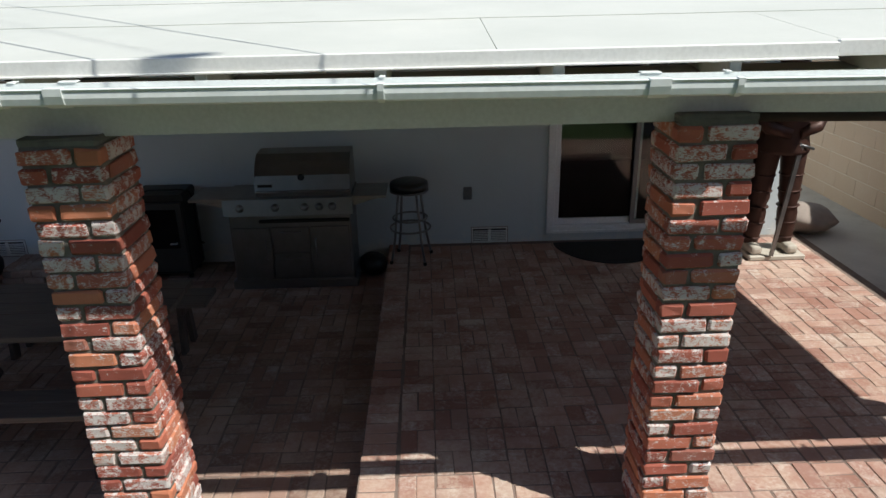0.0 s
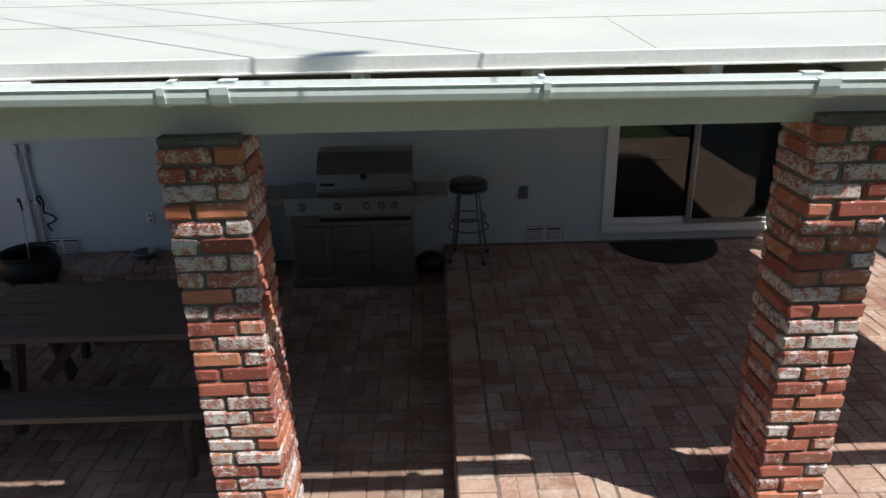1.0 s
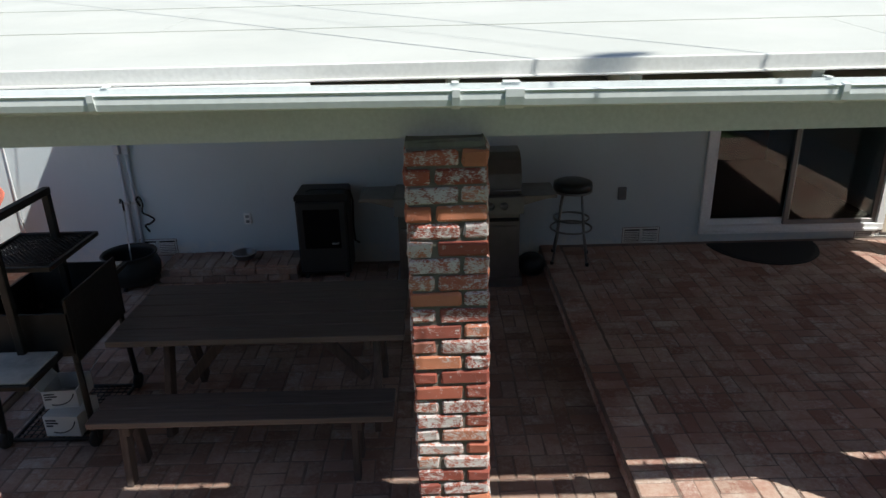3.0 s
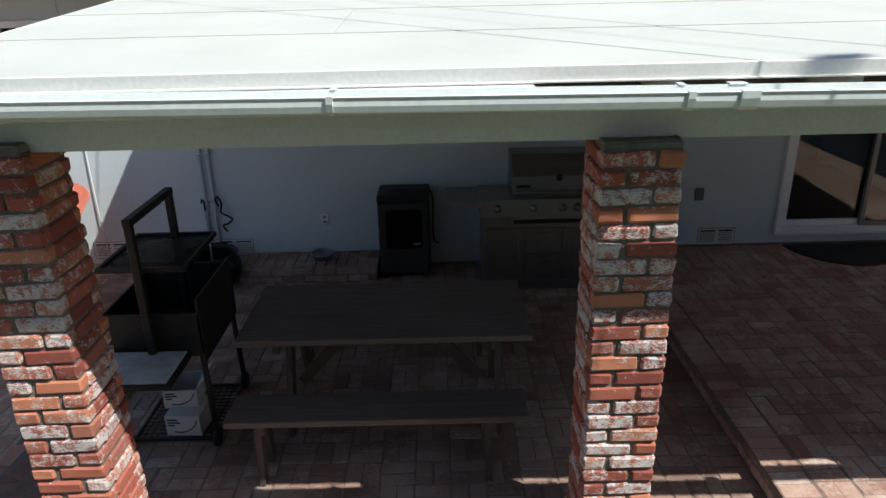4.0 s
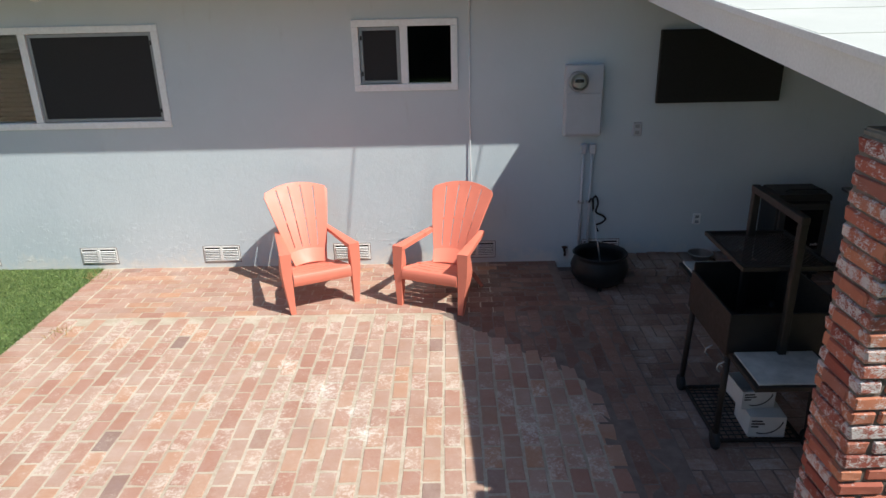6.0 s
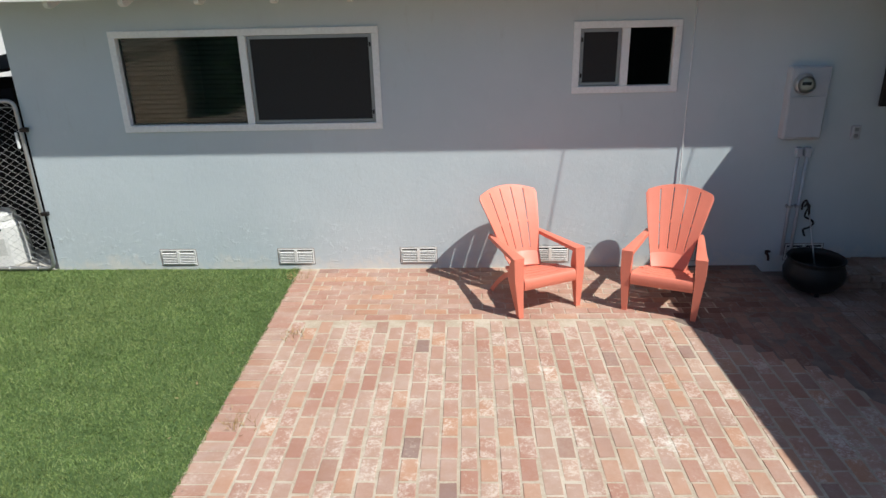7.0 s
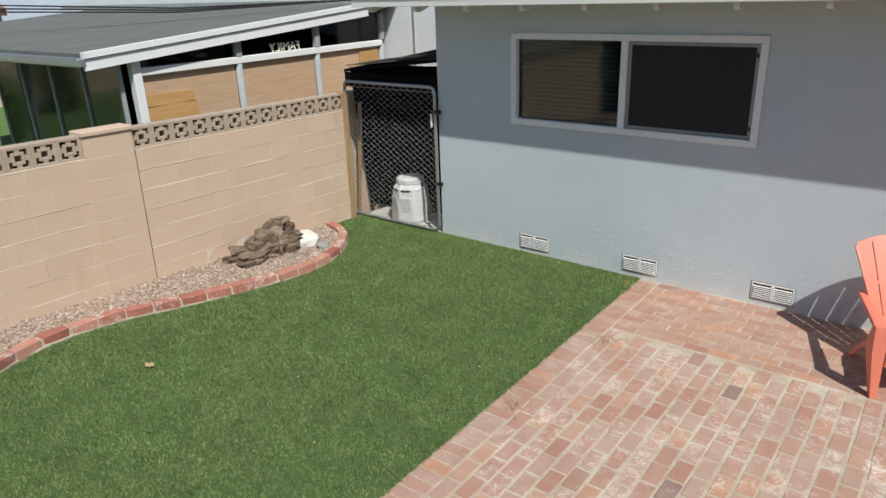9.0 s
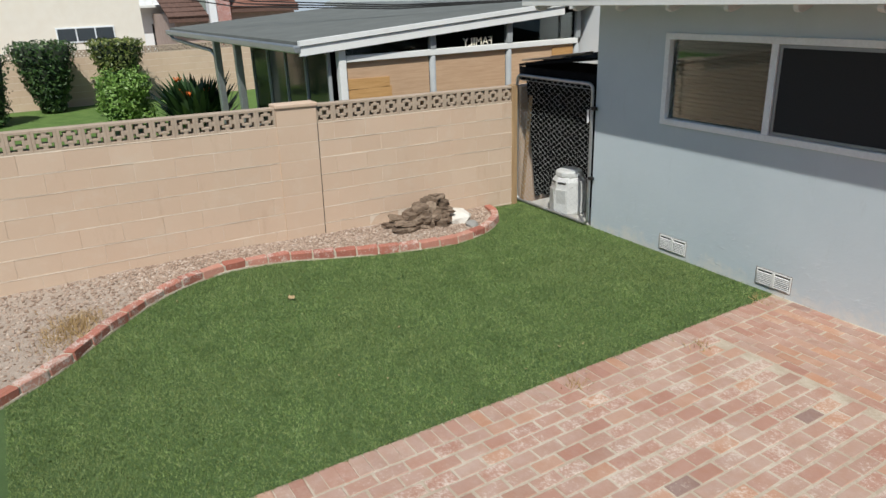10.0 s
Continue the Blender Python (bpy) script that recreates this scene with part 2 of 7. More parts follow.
def glass_mat(name, tint=(0.9, 0.95, 0.93)):
    m = Nodes(name)
    t, g = m.n("ShaderNodeBsdfTransparent"), m.n("ShaderNodeBsdfGlossy")
    m.link(tint, t.inputs[0])
    g.inputs["Roughness"].default_value = 0.02
    fr = m.n("ShaderNodeFresnel")
    fr.inputs[0].default_value = 1.5
    mx = m.n("ShaderNodeMixShader")
    m.link(fr.outputs[0], mx.inputs[0])
    m.link(t.outputs[0], mx.inputs[1])
    m.link(g.outputs[0], mx.inputs[2])
    m.link(mx.outputs[0], m.tree.nodes["Material Output"].inputs[0])
    return m.mat


M_GLASS = glass_mat("window_glass")
M_SCREEN = plain_mat("insect_screen", (0.022, 0.023, 0.025), 0.85, 0, 0.2, 60)
M_ALU = plain_mat("screen_frame", (0.33, 0.35, 0.37), 0.45, 0.6)
M_STEEL = plain_mat("brushed_steel", (0.27, 0.27, 0.27), 0.36, 0.85, 0.15, 9)
M_STEEL_DARK = plain_mat("aged_steel", (0.25, 0.25, 0.25), 0.36, 0.85, 0.2, 9)
M_WIRE = plain_mat("dull_zinc_wire", (0.60, 0.61, 0.61), 0.5, 0.4, 0.15, 25)
M_GALV = plain_mat("galvanised_steel", (0.50, 0.52, 0.53), 0.45, 0.85, 0.2, 25)
M_RUST = plain_mat("rusty_brown_metal", (0.07, 0.03, 0.022), 0.55, 0.35, 0.45, 14, 0.3)
M_CORAL = plain_mat("coral_plastic", (0.76, 0.225, 0.15), 0.5, 0.0, 0.10, 5, 0.04)
M_VINYL_SEAT = plain_mat("black_vinyl", (0.015, 0.014, 0.014), 0.35)
M_RUBBER = plain_mat("black_rubber", (0.018, 0.018, 0.018), 0.8, 0, 0.3, 40, 0.4)
M_TABLE = wood_mat("dark_stained_wood", (0.095, 0.078, 0.072), (0.17, 0.14, 0.128), "x", 0.5)
M_TABLE_Y = wood_mat("dark_stained_wood_leg", (0.065, 0.05, 0.045), (0.12, 0.094, 0.084), "z")
M_POST = wood_mat("weathered_post", (0.30, 0.19, 0.10), (0.45, 0.31, 0.17), "z")
M_CARTON = plain_mat("white_carton", (0.62, 0.62, 0.60), 0.7, 0, 0.1, 12)
M_METER = plain_mat("painted_meter_box", (0.50, 0.53, 0.57), 0.6, 0, 0.08, 8)


# ---- mesh helpers ----
def box(bm, x0, x1, y0, y1, z0, z1, bevel=0.0, m=None, seg=1):
    """A box in bm, with rounded edges, moved by m."""
    made = bmesh.ops.create_cube(bm, size=1)["verts"]
    for v in made:
        v.co = Vector((x0 + (v.co.x + 0.5) * (x1 - x0), y0 + (v.co.y + 0.5) * (y1 - y0), z0 + (v.co.z + 0.5) * (z1 - z0)))
    if bevel:
        edges = {e for v in made for e in v.link_edges}
        out = bmesh.ops.bevel(bm, geom=list(edges), offset=bevel, segments=seg, affect="EDGES", profile=0.5)
        made = list({v for f in out["faces"] for v in f.verts} | {v for v in made if v.is_valid})
    if m is not None:
        bmesh.ops.transform(bm, matrix=m, verts=made)
    return made


def tube(bm, pts, r, sides=8, closed=False, r_end=None):
    """A round bar along points."""
    pts = [Vector(p) for p in pts]
    rings, n = [], len(pts)
    up = None
    for i, p in enumerate(pts):
        a, b = pts[i - 1] if i or closed else p, pts[(i + 1) % n] if i < n - 1 or closed else p
        d = (b - a).normalized()
        if up is None:
            up = d.orthogonal().normalized()
        up = (up - d * up.dot(d)).normalized()
        side = d.cross(up)
        rr = r if r_end is None else r + (r_end - r) * i / max(n - 1, 1)
        rings.append([bm.verts.new(p + rr * (up * math.cos(k * math.tau / sides) + side * math.sin(k * math.tau / sides))) for k in range(sides)])
    for i in range(n if closed else n - 1):
        r0, r1 = rings[i], rings[(i + 1) % n]
        for k in range(sides):
            f = bm.faces.new((r0[k], r0[(k + 1) % sides], r1[(k + 1) % sides], r1[k]))
            f.smooth = True
    if not closed:
        bm.faces.new(rings[0][::-1])
        bm.faces.new(rings[-1])


def lathe(bm, profile, sides=24, m=None):
    """A turned shape from (radius, z) pairs."""
    rings = []
    for r, z in profile:
        rings.append([bm.verts.new((r * math.cos(k * math.tau / sides), r * math.sin(k * math.tau / sides), z)) for k in range(sides)])
    for r0, r1 in zip(rings, rings[1:]):
        for k in range(sides):
            f = bm.faces.new((r0[k], r0[(k + 1) % sides], r1[(k + 1) % sides], r1[k]))
            f.smooth = True
    bm.faces.new(rings[0][::-1])
    bm.faces.new(rings[-1])
    if m is not None:
        bmesh.ops.transform(bm, matrix=m, verts=[v for ring in rings for v in ring])


def prism(bm, outline, thick, m=None):
    """A flat outline (x, z) given a depth along y, from 0 to thick."""
    a = [bm.verts.new((x, 0, z)) for x, z in outline]
    b = [bm.verts.new((x, thick, z)) for x, z in outline]
    n = len(a)
    bm.faces.new(a)
    bm.faces.new(b[::-1])
    for i in range(n):
        bm.faces.new((a[i], b[i], b[(i + 1) % n], a[(i + 1) % n]))
    if m is not None:
        bmesh.ops.transform(bm, matrix=m, verts=a + b)


def mesh_of(name, bm, material):
    bmesh.ops.recalc_face_normals(bm, faces=bm.faces)
    me = bpy.data.meshes.new(name)
    bm.to_mesh(me)
    bm.free()
    me.materials.append(material)
    return me


def part(name, bm, material, parent=None, label=""):
    ob = new(name, mesh_of(name, bm, material))
    if parent is not None:
        ob.parent = parent
    return tagged(ob, label)


def thing(name, m, label, category, group=""):
    """An Empty at the thing's base; its parts are built in its own axes."""
    ob = new(name)
    ob.empty_display_size = 0.1
    ob.matrix_basis = m
    return tagged(ob, label, category, group)


def setting(name, bm, material, label, category, kind="structure"):
    return tagged(part(name, bm, material), label, category, "", kind)


def piece(name, me, parent, m):
    ob = new(name, me)
    ob.parent = parent
    ob.matrix_basis = m
    return ob


def bricks_meshes(l, w, h, n, material, bevel=0.006, seed=1):
    """n slightly different worn bricks, centred, length along x."""
    rnd, out = random.Random(seed), []
    for i in range(n):
        bm = bmesh.new()
        vs = box(bm, -l / 2, l / 2, -w / 2, w / 2, -h / 2, h / 2, bevel * rnd.uniform(0.7, 1.4))
        for v in vs:
            v.co += Vector((rnd.uniform(-1, 1), rnd.uniform(-1, 1), rnd.uniform(-1, 1))) * bevel * 0.45
        out.append(mesh_of("brick", bm, material))
    return out


def pieces_joined(name, items, material, parent, label=""):
    """(mesh, matrix) pairs joined into one part of kind stuff."""
    verts, faces = [], []
    for me, m in items:
        base = len(verts)
        verts += [tuple(m @ v.co) for v in me.vertices]
        faces += [tuple(base + i for i in p.vertices) for p in me.polygons]
    me = bpy.data.meshes.new(name)
    me.from_pydata(verts, [], faces)
    me.materials.append(material)
    ob = new(name, me)
    ob.parent = parent
    return tagged(ob, label, kind="stuff")


def ground_z(x, y):
    """The yard's grade: level patio, a lawn that rises a little towards the block wall."""
    if x > -9.9:
        return 0.0
    run = min((-9.9 - x) / 3.0, 1.3)
    return 0.10 * run * min(max((6.9 - y) / 3.2, 0.0), 1.5)


# ---- the house ----
WALL_Y, PLATFORM, SUNK = 6.44, 0.06, -0.07
OPENINGS = [(-11.45, -8.94, 1.46, 2.40), (-7.16, -6.19, 1.76, 2.40), (0.79, 2.69, 0.15, 2.18)]


def wall_with_openings(bm, x0, x1, y0, y1, z0, z1, holes):
    xs = sorted({x0, x1, *[h[0] for h in holes], *[h[1] for h in holes]})
    for a, b in zip(xs, xs[1:]):
        cut = [h for h in holes if h[0] <= a and h[1] >= b]
        if cut:
            box(bm, a, b, y0, y1, z0, cut[0][2])
            box(bm, a, b, y0, y1, cut[0][3], z1)
        else:
            box(bm, a, b, y0, y1, z0, z1)


bm = bmesh.new()
wall_with_openings(bm, -12.45, 3.30, WALL_Y, WALL_Y + 0.16, -0.35, 2.86, OPENINGS)
setting("wall_south", bm, M_STUCCO, "blue-grey painted stucco house wall, rough and patched", "wall")
bm = bmesh.new()
box(bm, -12.45, -12.29, WALL_Y + 0.16, 14.0, -0.35, 2.86)
setting("wall_west", bm, M_STUCCO, "blue-grey stucco side wall of the house", "wall")
bm = bmesh.new()
box(bm, 3.14, 3.30, WALL_Y + 0.16, 14.0, -0.35, 2.86)
setting("wall_east", bm, M_STUCCO, "blue-grey stucco side wall of the house", "wall")
# rooms behind the glass: their lack of light is put in as near-black walls
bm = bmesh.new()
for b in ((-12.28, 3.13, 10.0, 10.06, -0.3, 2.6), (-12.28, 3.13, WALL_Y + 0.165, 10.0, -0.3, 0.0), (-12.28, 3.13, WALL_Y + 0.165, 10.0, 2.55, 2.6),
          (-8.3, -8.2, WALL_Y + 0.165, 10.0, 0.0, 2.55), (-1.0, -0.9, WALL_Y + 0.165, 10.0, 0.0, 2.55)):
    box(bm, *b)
setting("interior_wall", bm, M_DARK, "near-black room shells behind the glass, the lack of light put in their colour", "wall")

EAVE_Y = 5.90
bm = bmesh.new()
a = [bm.verts.new(p) for p in ((-13.2, EAVE_Y - 0.02, 2.79), (4.2, EAVE_Y - 0.02, 2.79), (4.2, 14.5, 4.9), (-13.2, 14.5, 4.9))]
b = [bm.verts.new((v.co.x, v.co.y, v.co.z + 0.07)) for v in a]
bm.faces.new(a)
bm.faces.new(b[::-1])
for i in range(4):
    bm.faces.new((a[i], b[i], b[(i + 1) % 4], a[(i + 1) % 4]))
setting("house_roof", bm, M_WHITE, "low-pitched house roof with white painted eave boards", "roof")
bm = bmesh.new()
box(bm, -13.2, 4.2, EAVE_Y, EAVE_Y + 0.03, 2.685, 2.80, 0.004)
setting("fascia", bm, M_WHITE, "white painted fascia board along the eave", "trim")
tail = bmesh.new()
prism(tail, [(0.0, 0.0), (0.0, 0.10), (0.50, 0.221), (0.50, 0.111), (0.12, -0.015), (0.06, -0.03), (0.02, -0.02)], 0.045)
tail_me = mesh_of("rafter_tail", tail, M_WHITE)
tails = tagged(new("eave_rafters"), "white painted rafter tails under the eave", "rafter", "", "structure")
for i in range(13):
    piece("rafter_tail", tail_me, tails, pose(-12.95 + 0.645 * i, EAVE_Y + 0.035, 2.655, 0, 0, 90))


def bar_frame(bm, x0, x1, y0, y1, z0, z1, w, bevel=0.004):
    box(bm, x0, x1, y0, y1, z0, z0 + w, bevel)
    box(bm, x0, x1, y0, y1, z1 - w, z1, bevel)
    box(bm, x0, x0 + w, y0, y1, z0 + w, z1 - w, bevel)
    box(bm, x1 - w, x1, y0, y1, z0 + w, z1 - w, bevel)


def window(name, x0, x1, z0, z1, screen_right, label):
    """A two-light sliding window: vinyl frame, mullion, two panes, one insect screen."""
    w = tagged(new(name), label, "window", "", "structure")
    y, mid = WALL_Y, (x0 + x1) / 2 - 0.01
    bm = bmesh.new()
    bar_frame(bm, x0, x1, y - 0.022, y + 0.07, z0, z1, 0.062)
    part("window_frame", bm, M_VINYL, w)
    bm = bmesh.new()
    box(bm, mid - 0.035, mid + 0.035, y - 0.012, y + 0.06, z0 + 0.062, z1 - 0.062, 0.003)
    part("mullion", bm, M_VINYL, w)
    for a, b, yy, sc in ((x0 + 0.062, mid - 0.035, y + 0.045, not screen_right), (mid + 0.035, x1 - 0.062, y + 0.045, screen_right)):
        bm = bmesh.new()
        box(bm, a, b, yy, yy + 0.006, z0 + 0.062, z1 - 0.062)
        pane = part("pane", bm, M_GLASS, w)
        pane.visible_shadow = False
        if sc:
            bm = bmesh.new()
            bar_frame(bm, a + 0.004, b - 0.004, y + 0.006, y + 0.02, z0 + 0.066, z1 - 0.066, 0.03, 0.002)
            fr = part("screen_frame", bm, M_ALU, w, "grey aluminium screen frame")
            bm = bmesh.new()
            box(bm, a + 0.034, b - 0.034, y + 0.011, y + 0.013, z0 + 0.096, z1 - 0.096)
            part("screen_mesh", bm, M_SCREEN, w, "fine black insect screen")
            for zz in (z0 + 0.16, z1 - 0.16):
                bm = bmesh.new()
                box(bm, b - 0.03 if screen_right else a + 0.01, b - 0.012 if screen_right else a + 0.028, y - 0.002, y + 0.006, zz - 0.02, zz + 0.02, 0.003)
                part("latch", bm, M_BLACK, w)
    return w


window("window_1", *OPENINGS[0], True, "wide white vinyl sliding window, screen on one half")
window("window_2", *OPENINGS[1], False, "small white vinyl sliding window with half screen")

M_BLIND = rough_mat("blind_slat", (0.030, 0.044, 0.035), (0.038, 0.052, 0.041), 8, 60, 0.9, 0.05, 0.001, None, 0, 0.05)
blind = thing("window_blind", pose(-11.38, WALL_Y + 0.11, 1.52), "closed grey-green slatted blind behind the window glass", "blind")
bm = bmesh.new()
box(bm, 0, 1.14, -0.02, 0.02, 0, 0.052, 0.003, pose(0, 0, 0, 35, 0, 0))
slat_me = mesh_of("slat", bm, M_BLIND)
for i in range(18):
    piece("slat", slat_me, blind, pose(0, 0, 0.02 + 0.045 * i))

# the sliding door
x0, x1, z0, z1 = OPENINGS[2]
door = tagged(new("door_1"), "white vinyl sliding patio door, dark glass, closed", "door", "", "structure")
bm = bmesh.new()
bar_frame(bm, x0, x1, WALL_Y - 0.035, WALL_Y + 0.10, z0, z1, 0.075)
box(bm, x0 + 0.06, x1 - 0.06, WALL_Y - 0.05, WALL_Y + 0.02, z0 + 0.0, z0 + 0.03, 0.004)
part("door_frame", bm, M_VINYL, door)
bm = bmesh.new()
box(bm, x1 + 0.002, x1 + 0.13, WALL_Y - 0.028, WALL_Y + 0.01, z0 - 0.03, z1 + 0.04, 0.004)
part("door_casing", bm, rough_mat("cream_casing", (0.66, 0.60, 0.50), (0.72, 0.66, 0.56), 4, 60, 0.6, 0.1, 0.002, (0.4, 0.36, 0.3), 0.3), door, "weathered cream wooden casing")
M_SCREEN_FRAME = plain_mat("grey_screen_frame", (0.26, 0.25, 0.25), 0.5, 0.3)
for a, b, yy in ((x0 + 0.075, x0 + 0.95, WALL_Y + 0.055), (x0 + 0.87, x1 - 0.075, WALL_Y + 0.01)):
    bm = bmesh.new()
    bar_frame(bm, a, b, yy - 0.018, yy + 0.018, z0 + 0.075, z1 - 0.075, 0.06 if yy > WALL_Y + 0.03 else 0.045)
    leaf = part("door_leaf", bm, M_VINYL if yy > WALL_Y + 0.03 else M_SCREEN_FRAME, door)
    bm = bmesh.new()
    box(bm, a + 0.04, b - 0.04, yy - 0.003, yy + 0.003, z0 + 0.12, z1 - 0.12)
    part("pane", bm, M_GLASS, leaf).visible_shadow = False
bm = bmesh.new()
tube(bm, [(x1 - 0.10, WALL_Y - 0.02, 1.0), (x1 - 0.10, WALL_Y - 0.06, 1.02), (x1 - 0.10, WALL_Y - 0.06, 1.22), (x1 - 0.10, WALL_Y - 0.02, 1.24)], 0.009)
part("door_handle", bm, M_GALV, door, "metal pull handle")

# foundation vents
def vent(x, w=0.37):
    v = thing("foundation_vent", pose(x, WALL_Y, 0.055), "white painted louvred foundation vent low in the stucco wall", "vent", "vents along the wall foot")
    bm = bmesh.new()
    bar_frame(bm, -w / 2, w / 2, -0.005, 0.01, 0, 0.17, 0.016, 0.003)
    box(bm, -0.014, 0.014, -0.015, 0.008, 0.018, 0.152)
    part("frame", bm, M_WHITE, v)
    bm = bmesh.new()
    bar_frame(bm, -w / 2 - 0.007, w / 2 + 0.007, -0.0025, 0.01, -0.007, 0.177, 0.006, 0.002)
    part("joint", bm, M_MORTAR_DARK, v, "dark gap round the vent")
    bm = bmesh.new()
    box(bm, -w / 2 + 0.01, w / 2 - 0.01, -0.001, 0.004, 0.01, 0.16)
    part("backing", bm, M_BLACK, v)
    for i in range(7):
        bm = bmesh.new()
        box(bm, -w / 2 + 0.018, w / 2 - 0.018, -0.014, 0.0, 0, 0.006, 0.001, pose(0, 0, 0.022 + 0.0185 * i, 25, 0, 0))
        part("slat", bm, M_WHITE, v)
    return v


first = vent(-11.15)
for x in (-9.915, -8.645, -7.30, -6.02, -4.76, 0.205, 2.62):
    copy_thing(first, pose(x, WALL_Y, 0.055))

# ---- ground, paving beds ----
bm = bmesh.new()
box(bm, -60, 60, -40, 80, -0.6, -0.30)
setting("ground", bm, M_EARTH, "bare earth ground around the houses", "ground")
bm = bmesh.new()
box(bm, -9.90, -4.90, 0.25, 5.48, -0.30, -0.0028)
box(bm, -9.90, -5.22, 5.48, WALL_Y, -0.30, -0.0028)
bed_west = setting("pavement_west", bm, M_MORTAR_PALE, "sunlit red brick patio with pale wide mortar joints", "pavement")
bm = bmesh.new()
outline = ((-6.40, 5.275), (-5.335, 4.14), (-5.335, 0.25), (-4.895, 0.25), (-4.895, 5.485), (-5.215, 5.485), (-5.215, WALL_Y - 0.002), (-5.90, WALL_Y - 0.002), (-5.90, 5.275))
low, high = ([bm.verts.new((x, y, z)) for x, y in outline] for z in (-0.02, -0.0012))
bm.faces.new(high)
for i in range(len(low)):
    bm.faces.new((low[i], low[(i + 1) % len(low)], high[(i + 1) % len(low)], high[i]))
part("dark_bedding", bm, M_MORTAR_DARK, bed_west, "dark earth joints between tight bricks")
bm = bmesh.new()
box(bm, -4.90, -0.84, 1.75, WALL_Y, -0.30, SUNK - 0.0045)
box(bm, -5.22, -4.90, 5.48, WALL_Y, -0.30, SUNK - 0.0045)
bed_sunk = setting("pavement_sunken", bm, M_MORTAR_DARK, "worn brown brick patio floor, a step lower, its colour darkened for shade", "pavement")
bm = bmesh.new()
box(bm, -0.84, 3.46, 1.75, WALL_Y, -0.30, PLATFORM - 0.004)
bed_east = setting("pavement_east", bm, M_MORTAR_DARK, "raised worn brick patio by the sliding door", "pavement")
bm = bmesh.new()
box(bm, 3.46, 4.46, -6.0, 14.0, -0.30, PLATFORM - 0.02, 0.004)
setting("walkway", bm, M_CONCRETE, "grey concrete side path along the block wall", "pavement")

# ---- patio cover ----
M_DECK = wood_mat("stained_plywood", (0.22, 0.19, 0.155), (0.30, 0.26, 0.21), "y")
SLOPE = 0.087
RISE = math.degrees(math.atan(SLOPE))
cover = thing("patio_cover", pose(0, 2.2, 2.385, RISE, 0, 0), "white low-sloped patio roof with rolled roofing on white rafters", "patio roof")
X0, X1, DEEP = -4.67, 3.78, 4.15
rows_y = (0.0, 0.80, 1.62, 2.45, 3.3, DEEP)
joints = {0: (-0.15, 1.08), 1: (-3.08,), 2: (-1.2,), 3: (-2.6,), 4: (0.3,)}
rnd = random.Random(4)
for i in range(5):
    cuts = [X0, *joints[i], X1]
    for a, b in zip(cuts, cuts[1:]):
        bm = bmesh.new()
        y_lo, y_hi = rows_y[i] - (0.03 if i else 0.004), rows_y[i + 1]
        n = max(int((b - a) / 0.25), 2)
        cols = []
        for k in range(n + 1):
            x = a + 0.0015 + (b - a - 0.003) * k / n
            wob = rnd.uniform(-0.004, 0.004) if i else rnd.uniform(-0.0015, 0.0015)
            cols.append([bm.verts.new((x, y_lo + wob, 0.004 + (0.0015 if i else 0))), bm.verts.new((x, y_hi, 0.002)),
                         bm.verts.new((x, y_lo + wob, -0.002 + (0.0042 if i else 0))), bm.verts.new((x, y_hi, -0.003))])
        for p, q in zip(cols, cols[1:]):
            bm.faces.new((p[0], q[0], q[1], p[1]))
            bm.faces.new((p[2], p[3], q[3], q[2]))
            bm.faces.new((p[0], p[2], q[2], q[0]))
        for c in (cols[0], cols[-1]):
            bm.faces.new((c[0], c[1], c[3], c[2]))
        part("roofing_sheet", bm, M_ROOF, cover)
bm = bmesh.new()
box(bm, X0, X1, 0.004, DEEP, -0.028, -0.005)
part("roof_deck", bm, M_DECK, cover, "stained plywood deck")
bm = bmesh.new()
box(bm, X0 - 0.012, X0 - 0.001, -0.02, DEEP - 0.4, -0.034, 0.004, 0.002)
part("rake_edge", bm, M_WHITE, cover, "white metal edge strip")
bm = bmesh.new()
box(bm, X0, 1.05, -0.022, 0.0, -0.052, 0.003, 0.002)
box(bm, X0, 1.05, -0.032, -0.022, -0.054, -0.046, 0.002)
part("drip_edge", bm, M_WHITE, cover, "white metal drip edge")
bm = bmesh.new()
box(bm, 1.05, X1, -0.020, 0.0, -0.046, 0.010, 0.002)
part("drip_edge", bm, M_WHITE, cover, "white metal drip edge")
for k in range(-7, 6):
    x = 0.07 + 0.628 * k
    bm = bmesh.new()
    box(bm, x - 0.022, x + 0.022, -0.012, DEEP - 0.35, -0.145, -0.029, 0.003)
    part("rafter", bm, M_CREAM, cover)
bm = bmesh.new()
prism(bm, [(-0.02, -0.20), (-0.02, -0.03), (3.6, -0.03), (3.6, -0.17), (0.03, -0.20)], 0.04, pose(X0 + 0.06, 0, 0, 0, 0, 90))
part("barge_board", bm, M_WHITE, cover, "white barge board along the roof's end")
bm = bmesh.new()
prism(bm, [(-4.62, -0.15), (3.7, -0.15), (3.7, -0.345), (-4.44, -0.345), (-4.60, -0.185)], 0.15, pose(0, 0.25, 0))
beam = part("beam", bm, M_CREAM, cover, "pale painted timber beam over the columns")

bm = bmesh.new()
box(bm, X0 + 0.03, -2.30, -0.062, -0.013, -0.14, -0.057, 0.003)
part("fascia_board", bm, M_CREAM, cover, "pale board behind the gutter")

